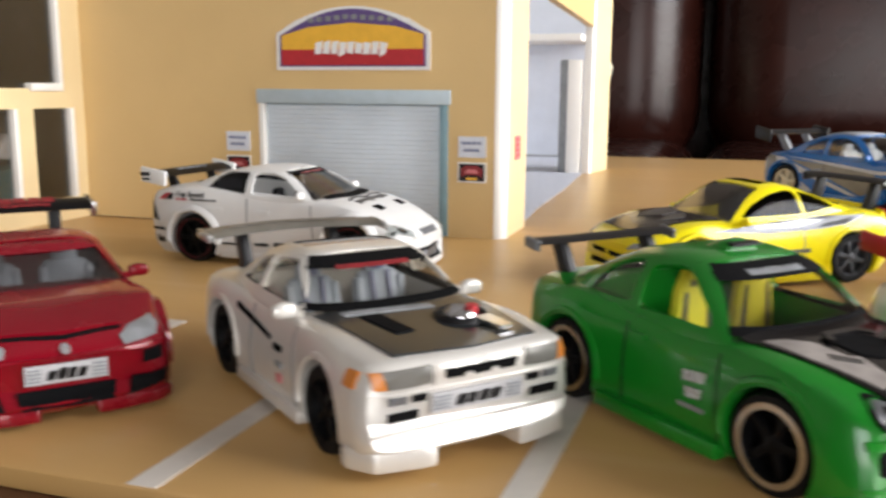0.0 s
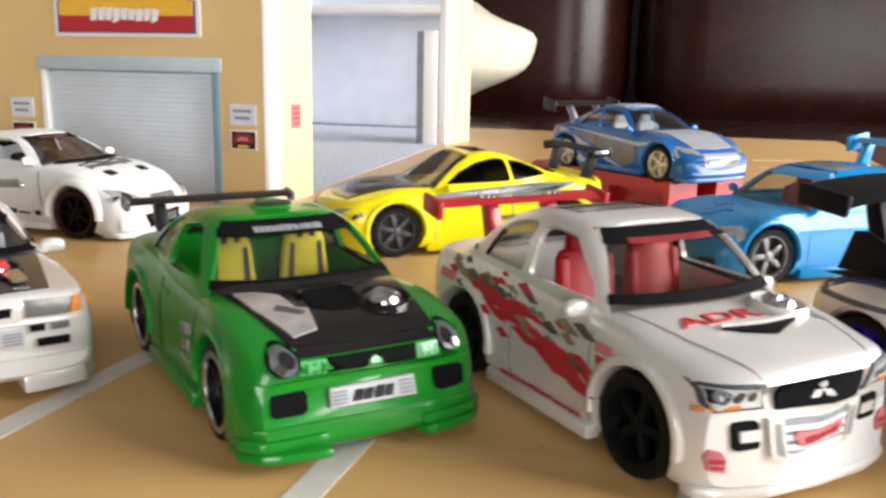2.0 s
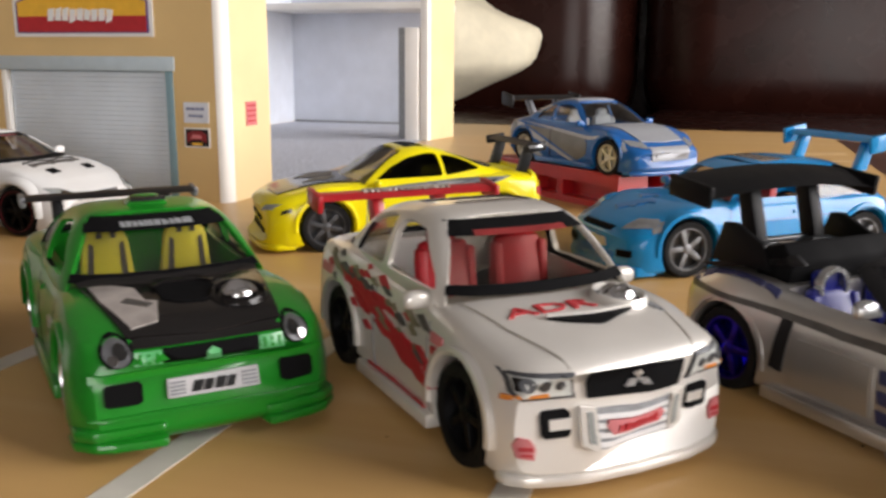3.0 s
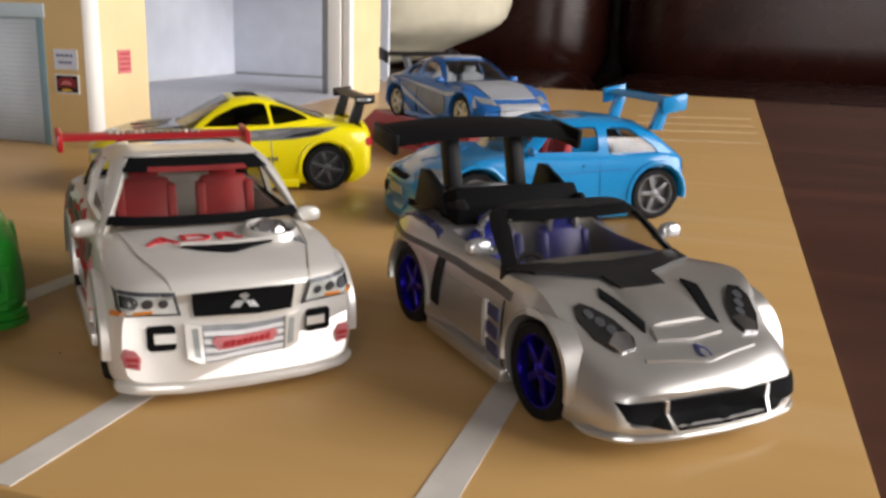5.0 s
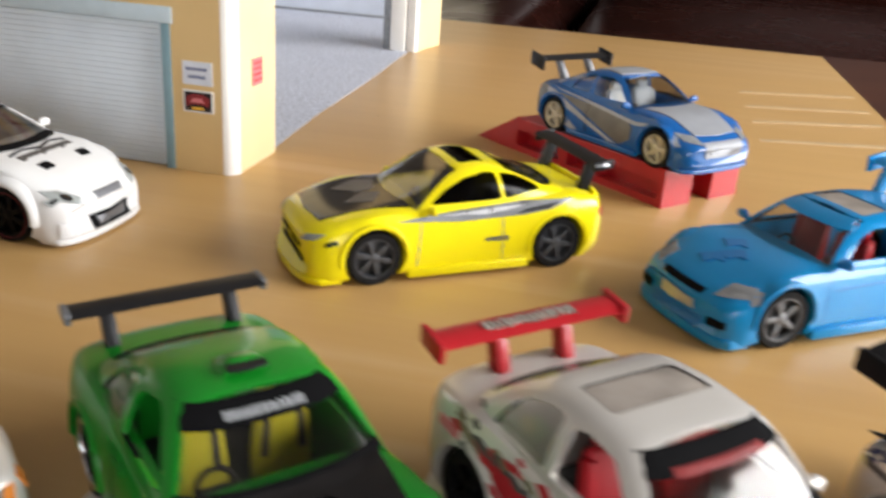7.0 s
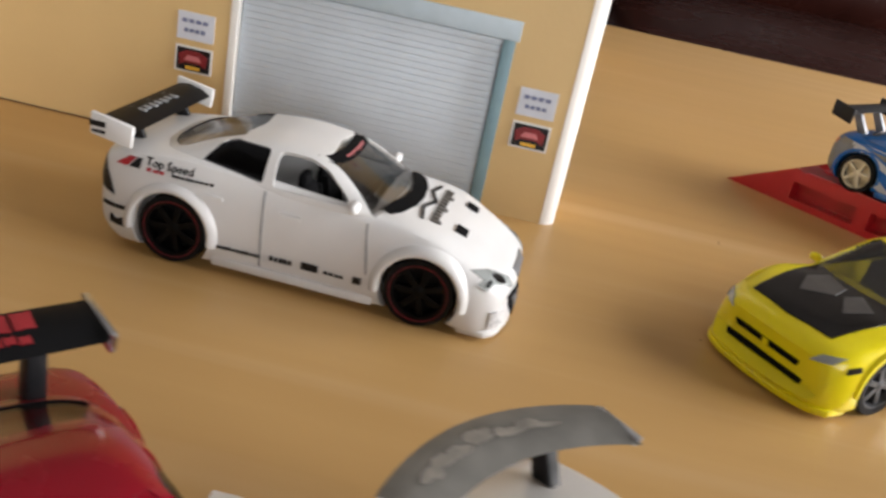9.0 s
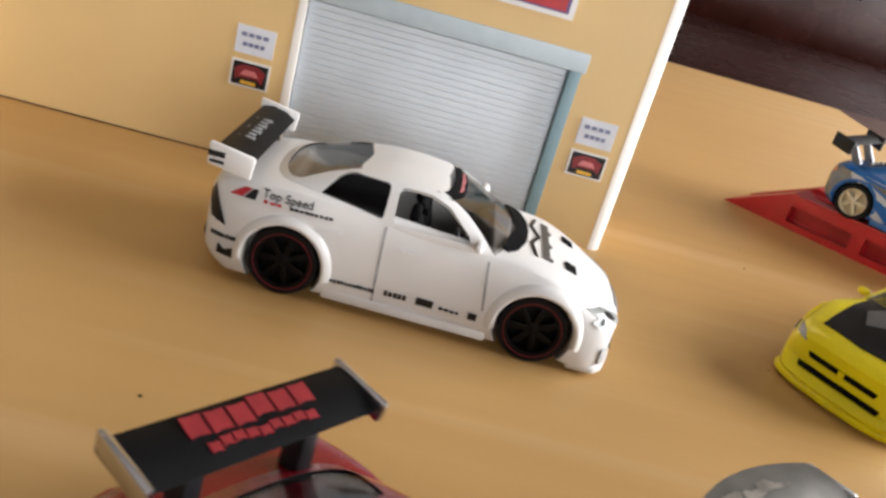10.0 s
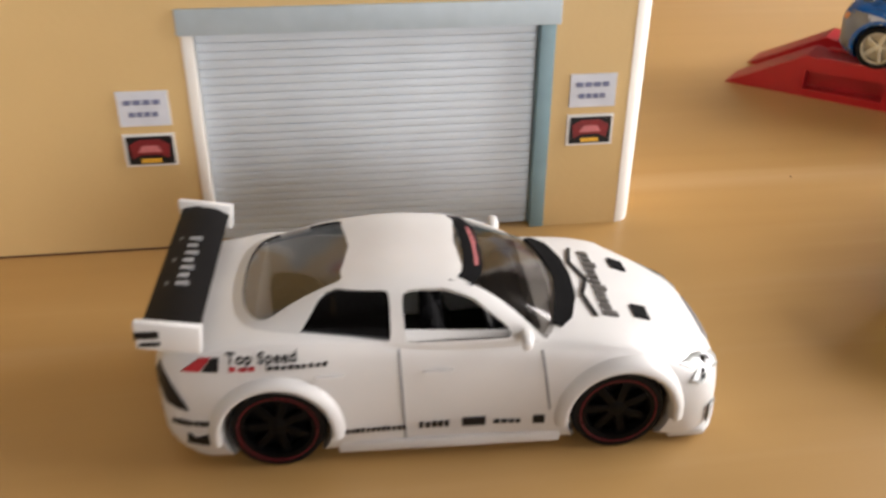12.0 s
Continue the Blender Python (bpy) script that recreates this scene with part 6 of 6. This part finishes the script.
# candy red coupe
red_car = Car("red_coupe_car", "candy red coupe toy car with black rear wing", 6.2, 176.8, 0, -41, spec(
    34.5, 12.4, 12, 14.0, 19.6, 5.3,
    [(-29.2, 12.4), (-28, 13.4), (-19, 14.2), (9, 13.8), (17, 13.2), (24, 12.0), (28.4, 10.9), (29.6, 10.5)],
    [(-29.2, 11.6), (-28, 12.6), (-15, 13.2), (9, 12.9), (17, 12.8), (24, 11.2), (28.4, 10.1), (29.6, 9.7)],
    (10, 1, -10, -22), "red_paint", zb=1.9, bow_f=4.2, rim="chrome", seat="greyseat", glass="smoke_glass", dash=11.8, win=[[(-6, 14.2), (-5.8, 18.0), (0, 18.4), (6.5, 14.6), (6.6, 14.0)], [(-14, 14.4), (-11, 16.9), (-7, 17.9), (-7, 14.3)]]))
red_car.skirt(1.3, 3.0, 0.5)
red_car.splitter(0.8, 2.6, 0.7, gap=3.2)
red_car.flares(0.2, 0.5)
red_car.mirrors(7.0, 13.4, "red_paint", 0.95)
red_car.on("headlight", [(7.0, 9.2), (11.4, 9.6), (12.8, 11.6), (8.0, 11.0), (6.6, 10.2)], "front", "lampglass", 0.45, mirror=True)
red_car.on("bonnet_gap", [(26.0, -7), (27.0, 0), (26.0, 7), (26.5, 7), (27.5, 0), (26.5, -7)], "top", "void", 0.2)
red_car.on("bonnet_panel", [(10.8, -10.4), (25.6, -7.2), (26.4, 0), (25.6, 7.2), (10.8, 10.4), (12.8, 0)], "top", "red_paint", 0.3)
red_car.on("badge", disc(0, 9.6, 0.6, 10), "front", "silver", 0.4)
red_car.on("bumper_slot", [(9.2, 6.4), (11.8, 6.6), (12, 8.2), (9.4, 8.0)], "front", "void", 0.35, mirror=True)
red_car.on("intake", [(7.2, 2.8), (12.2, 3.4), (12.6, 5.0), (7.8, 4.8)], "front", "void", 0.4, mirror=True)
red_car.on("bumper_bar", [(-12, 8.4), (12, 8.4), (12, 8.9), (-12, 8.9)], "front", "red_paint", 0.6)
red_car.on("intake", [(-5.4, 2.6), (5.4, 2.6), (5.8, 4.6), (-5.8, 4.6)], "front", "void", 0.3)
plate(red_car, 5.4, 7.9, 4.8, 41)
red_car.both("panel_gap", quad(9.4, 9.65, 3.4, 12.6, -0.6), "black", proud=0.08)
red_car.both("panel_gap", quad(-7, -6.75, 3.4, 12.8, 0.3), "black", proud=0.08)
rw = red_car.wing(-21.0, 21.4, 12.2, 6.2, "blackrim", (-21.5, 13.6), (-6.2, 6.2), (3.8, 1.8), "chrome", 12, "black", 0, 0.6, 1.8, label="black wing with red print and chrome ends")
t = Matrix.Translation((-21.0, 0, 21.4)) @ Matrix.Rotation(radians(14), 4, "Y")
rng = random.Random(17)
for x0, x1, n, half in ((-2.3, -0.1, 6, 6.6), (0.7, 1.7, 9, 5.6)):
    for k in range(n):
        a, w = -half + 2 * half * k / n, 2 * half / n
        e = rng.uniform(-0.25, 0.25)
        part("wing_mark", prism([(x0 + e, a + 0.1), (x0 + 0.1 + e, a + w * 0.5), (x0 + e, a + w * 0.9), (x1 + e, a + w * 0.88), (x1 + e - 0.15, a + w * 0.45), (x1 + e, a + 0.05)], 0.56, 0.72, "xy", 0, None), "darkred", rw).data.transform(Matrix.Translation((-0.021, 0, 0.0214)) @ Matrix.Rotation(radians(14), 4, "Y"))
screen_strip(red_car, "red_paint")
red_car.on("tail_lamp", disc(8.6, 10.8, 1.4), "rear", "red", 0.3, mirror=True)

# yellow coupe
yellow_car = Car("yellow_coupe_car", "yellow coupe toy car with black bonnet and grey side graphics", 107.3, 281.7, 0, 215.3, spec(
    39.8, 14.6, 12.4, 14.2, 21.8, 5.5,
    [(-32.2, 13), (-31, 15.0), (-24, 16.0), (10, 15.0), (20, 14.4), (29, 13.0), (33, 12.0), (34.5, 11.6)],
    [(-32.2, 12), (-31, 14.0), (-15, 14.8), (10, 13.8), (20, 13.5), (29, 12.0), (33, 10.9), (34.5, 10.5)],
    (13, 2.4, -8, -25), "yellow_paint", zb=1.6, bow_f=6.4, nose=[(0, -0.4), (0.15, 0.4), (0.45, 0.2), (0.75, -0.8), (1, -2.2)], rim="darkrim", spokes=6, glass="smoke_glass", dash=12.4, sunroof=[(-5.4, -5.6), (0.4, -6.2), (0.4, 6.2), (-5.4, 5.6)], sun_glass="dark_glass", side_glass="dark_glass", win=[[(8.6, 15.2), (5.2, 17.8), (0.8, 19.8), (-3.5, 20.6), (-6.0, 20.4), (-6.9, 15.6)], [(-7.6, 15.6), (-6.8, 20.3), (-10.5, 19.6), (-13.6, 18.4), (-16.2, 16.9)]]))
yellow_car.skirt(1.1, 3.0, 0.5)
yellow_car.splitter(0.8, 2.2, 0.6)
yellow_car.flares(0.25, 0.6)
yellow_car.mirrors(8.4, 13.6, "yellow_paint", 0.8)
bonnet_panel(yellow_car, 12.0, 30.6, 10.6, 8.4, "black_paint")
yellow_car.on("bonnet_print", [(14.5, -6), (19, -7), (24, -4), (20, 0), (16, -1)], "top", "darkprint", 0.4)
yellow_car.on("bonnet_print", [(15.5, 2), (19, 1), (23.5, 4.6), (18.5, 6.6)], "top", "darkprint", 0.4)
yellow_car.on("headlight", [(8.4, 9.0), (11.4, 9.5), (12.2, 10.8), (9.6, 10.4)], "front", "lamp_grey", 0.4, mirror=True)
yellow_car.both("headlight", [(27.2, 9.2), (29.6, 8.5), (29.3, 9.4), (27.4, 9.9)], "darklamp", proud=0.3)
yellow_car.on("grille", [(-6.6, 6.6), (6.6, 6.6), (7, 7.6), (-7, 7.6)], "front", "void", 0.3)
yellow_car.on("intake", [(-8, 4.0), (8, 4.0), (8.4, 5.0), (-8.4, 5.0)], "front", "void", 0.3)
yellow_car.on("grille_divider", [(-0.6, 6.0), (0.6, 6.0), (0.6, 7.6), (-0.6, 7.6)], "front", "yellow_paint", 0.45)
yellow_car.both("flank_stripe", [(15.5, 12.7), (2, 14.1), (-5, 14.6), (-11, 15.0), (-23, 15.2), (-17, 13.2), (-11, 12.4), (2, 11.9)], "grey_metal", proud=0.22)
yellow_car.both("flank_stripe", [(6, 13.2), (-4, 14.0), (-12, 14.4), (-4, 13.0)], "silver", proud=0.32)
yellow_car.both("flank_stripe", [(-9.6, 12.7), (-12, 13.6), (-20, 14.9), (-17, 13.4)], "black", proud=0.3)
yellow_car.bars("flank_mark", -8.2, -3.0, 7.4, 0.9, 6, "left", "worn", seed=5)
for k, x0 in enumerate((-11.5, -9.0, -6.2, -2.4, 1.2, 4.6, 8.4)):
    yellow_car.both("sill_mark", [(x0, 1.5), (x0 + 2.2, 1.5), (x0 + 2.6, 2.2 + 0.4 * (k % 2)), (x0 + 0.8, 2.6 - 0.3 * (k % 3))], "void", proud=0.75)
yellow_car.both("panel_gap", quad(-7.4, -7.2, 3.2, 13, 0.6), "grey", proud=0.08)
yellow_car.both("panel_gap", quad(11.2, 11.4, 3.2, 13, -0.6), "grey", proud=0.08)
yellow_car.both("tail_lamp", [(-31.2, 10.6), (-29.6, 10.8), (-29.4, 12.2), (-30.8, 12.6)], "red", proud=0.3)
yellow_car.on("tail_lamp", [(8, 10.6), (12.6, 10.4), (12.6, 12.4), (8, 12.6)], "rear", "red", 0.3, mirror=True)
yellow_car.on("boot_spoiler", [(-31.4, -11), (-28.8, -11.4), (-28.4, 0), (-28.8, 11.4), (-31.4, 11), (-31.8, 0)], "top", "yellow_paint", 0.9, deep=1.0)
yw = yellow_car.wing(-29.2, 21.7, 12.6, 4.6, "black", (-27.5, 15.0), (-8.6, 8.6), (2.5, 1.6), "black", 6, "black", 0, 0.6, 1.6, label="black rear wing with bright ends")
for e in (-1, 1):
    part("wing_tip", box(-30.6, -27.2, e * 13.1 - 0.12, e * 13.1 + 0.12, 21.2, 21.9, 0.1), "silver", yw)

# sky blue hatchback
hatch = Car("blue_hatchback_car", "sky blue three-door hatchback toy car with tall blue wing", 183.1, 282.7, 0, 215.2, spec(
    41.6, 13.6, 8.8, 14.2, 21.6, 5.6,
    [(-29.6, 13), (-28.8, 14.2), (-22, 14.8), (11, 14.4), (20, 13.6), (28, 11.8), (33, 10.2), (34.4, 9.8)],
    [(-29.6, 12), (-28.8, 13.4), (-15, 13.8), (11, 13.5), (20, 13.0), (28, 11.0), (33, 9.2), (34.4, 8.8)],
    (13, 3, -19, -27.5), "blue_paint", zb=1.6, bow_f=4.2, rim="grey_metal", seat="redseat", glass="clear_glass", dash=12.8, open_windows=(0,), win=[[(7.2, 14.8), (3.6, 18.4), (-0.3, 19.8), (-7.1, 19.9), (-7.1, 14.8)], [(-9.4, 14.2), (-9.4, 19.7), (-15, 19.6), (-20.3, 16.1), (-21.9, 14.4), (-17.6, 13.8)]], sun_glass="sun_pane", sunroof=[(-7.0, -6.2), (0.0, -6.8), (0.0, 6.8), (-7.0, 6.2)]))
hatch.skirt(1.0, 3.0, 0.7)
hatch.splitter(0.7, 2.6, 0.8)
hatch.flares(0.3, 0.6)
hatch.mirrors(9.0, 14.2, "cobalt_paint", 0.9)
hatch.on("headlight", [(8.0, 9.4), (12.6, 10.0), (12.8, 11.6), (8.0, 11.2)], "front", "lampglass", 0.4, mirror=True)
hatch.both("headlight", [(25.2, 9.8), (28.6, 9.0), (28.2, 10.8), (25.8, 11.2)], "lampglass", proud=0.3)
hatch.on("grille", [(-5.6, 8.7), (5.6, 8.7), (5.8, 9.6), (-5.8, 9.6)], "front", "void", 0.3)
hatch.on("number_plate", quad(-4.6, 4.6, 5.4, 7.2), "front", "creamrim", 0.5)
hatch.on("intake", [(8.2, 4.0), (12.2, 4.4), (12.2, 5.8), (8.2, 5.4)], "front", "void", 0.35, mirror=True)
hatch.on("intake", [(-6.5, 2.8), (6.5, 2.8), (6.8, 4.6), (-6.8, 4.6)], "front", "cobalt_paint", 0.3)
rng = random.Random(3)
for k in range(3):
    x, y = 17 + 3.2 * k, rng.uniform(-6, 6)
    hatch.on("bonnet_print", [(x, y), (x + 3.4, y - 2.6), (x + 4.6, y + 0.6), (x + 2.6, y + 1.4), (x + 2.2, y + 3.2)], "top", "cobalt_paint", 0.22)
hatch.both("panel_gap", quad(-7.4, -7.2, 3.2, 13.2, 0.2), "cobalt_paint", proud=0.08)
hatch.both("panel_gap", quad(12.0, 12.2, 3.2, 13.2, -0.6), "cobalt_paint", proud=0.08)
hatch.both("side_groove", [(-14, 11.4), (10, 10.2), (10, 9.9), (-14, 11.0)], "cobalt_paint", proud=0.1)
hatch.both("door_handle", quad(-5.6, -3.2, 11.6, 12.3), "blue_paint", proud=0.4)
hatch.both("tail_lamp", [(-29.0, 10.6), (-27.8, 10.8), (-27.8, 12.8), (-28.8, 13.0)], "redprint", proud=0.3)
screen_strip(hatch, "blue_paint")
hatch.wing(-23.8, 25.3, 13.0, 5.0, "blue_paint", (-22.0, 19.0), (-9.5, 9.5), (3.0, 2.7), "blue_paint", 8, "blue_paint", 0, 0.7, 1.8, label="tall sky blue wing on two posts")

# blue and silver coupe on the ramp
ramp_car = Car("blue_silver_coupe_car", "blue and silver striped coupe toy car parked on the ramp", 144, 357.4, 9.7, -42.5, spec(
    39.0, 12.0, 10.4, 13.6, 20.0, 5.0,
    [(-29.9, 12), (-29, 13.4), (-22, 14.0), (10, 13.6), (19, 12.8), (26, 10.8), (30.2, 9.2), (31.5, 8.8)],
    [(-29.9, 11), (-29, 12.4), (-15, 12.8), (10, 12.4), (19, 12.0), (26, 9.9), (30.2, 8.2), (31.5, 7.8)],
    (11, 1, -12, -25), "ramp_blue_paint", zb=1.9, bow_f=4.2, rim="creamrim", spokes=5, seat="greyseat", glass="clear_glass", dash=11.6, win=[[(-6.6, 13.6), (-6.8, 18.6), (-2, 18.8), (1.5, 17.6), (6.5, 13.8)], [(-15, 13.8), (-13.2, 16.6), (-9.5, 18.4), (-7.6, 18.6), (-7.4, 13.6)]]))
ramp_car.skirt(1.2, 2.8, 0.4)
ramp_car.splitter(0.8, 2.0, 0.5)
ramp_car.flares(0.2, 0.5)
ramp_car.mirrors(7.6, 12.8, "ramp_blue_paint", 0.85)
bonnet_panel(ramp_car, 11.0, 28.0, 9.4, 7.6, "cool_silver")
ramp_car.both("flank_panel", [(-18, 11.9), (-2, 10.8), (10, 9.6), (11.2, 8.0), (10.8, 5.2), (6.6, 3.0), (-6, 7.8)], "worn", proud=0.2)
ramp_car.both("flank_stripe", [(-24, 12.6), (-20, 12.2), (-8, 7.6), (6, 2.6), (3.6, 2.6), (-10, 7.0), (-22, 10.8)], "pale_silver", proud=0.24)
ramp_car.both("flank_stripe", [(-20, 12.9), (-2, 11.5), (12, 10.2), (18, 11.2), (25, 9.5), (27, 7.5), (26.3, 7.2), (24.4, 8.7), (18, 10.3), (12, 9.4), (-2, 10.7)], "pale_silver", proud=0.28)
ramp_car.both("flank_stripe", [(-24, 7.8), (-18, 8.8), (-9.6, 3.0), (-12, 2.6), (-20, 6.2)], "pale_silver", proud=0.24)
ramp_car.both("rear_panel", [(-29.8, 3), (-25.6, 3), (-24.8, 8), (-22.6, 11), (-22.4, 12.6), (-29.6, 13)], "worn", proud=0.26)
ramp_car.on("roof_panel", [(-11, -6.2), (-1, -6.8), (0, 0), (-1, 6.8), (-11, 6.2), (-12, 0)], "top", "cool_silver", 0.25)
ramp_car.on("headlight", [(7.4, 8.0), (11.4, 8.8), (12.0, 10.4), (7.8, 9.8)], "front", "lampglass", 0.4, mirror=True)
ramp_car.on("front_panel", [(-6.8, 4.8), (6.8, 4.8), (7, 8.6), (-7, 8.6)], "front", "cool_silver", 0.3)
ramp_car.on("grille", [(-5.4, 5.6), (5.4, 5.6), (5.6, 6.6), (-5.6, 6.6)], "front", "grey_metal", 0.45)
ramp_car.both("tail_lamp", [(-29.4, 10.6), (-27.6, 10.8), (-27.2, 12.0), (-29.2, 12.2)], "amber", proud=0.4)
ramp_car.both("panel_gap", quad(-6.4, -6.2, 3, 12.2, 0.4), "black", proud=0.3)
ramp_car.wing(-28.2, 19.4, 13.4, 5.0, "black", (-24.6, 13.4), (-5.5, 5.5), (3.0, 3.0), "black", 8, "grey_metal", 0, 0.7, 1.6, label="black wing on grey posts")

# red ramp: two tracks joined by cross bars, open pockets in the sides
ramp = thing("red_ramp", "red plastic toy ramp with two tracks and side pockets", "ramp", 134.3, 369.1, 0, -41.9)
for e in (-1, 1):
    cut = [box(a, b, e * 15.5 - 4.5, e * 15.5 + 4.5, 1.9, 6.6) for a, b in ((-19.5, -1), (2.8, 12.4), (15, 37))]
    bm = boolean(prism([(-39, 0), (39, 0), (39, 9.6), (-16, 9.6), (-20, 10.4)], min(e * 4, e * 15), max(e * 4, e * 15), "xz"), cut)
    tr = part("track", bm, "red", ramp, "", 20)
    for k in range(2):
        part("track_edge", box(-17, 39, e * (4.6 + k * 9.8) - 0.6, e * (4.6 + k * 9.8) + 0.6, 9.5, 10.3, 0.2), "red", tr)
for x in (-10, 12, 30):
    part("cross_bar", box(x - 3, x + 3, -4.2, 4.2, 1.0, 4.5, 0.4), "red", ramp)
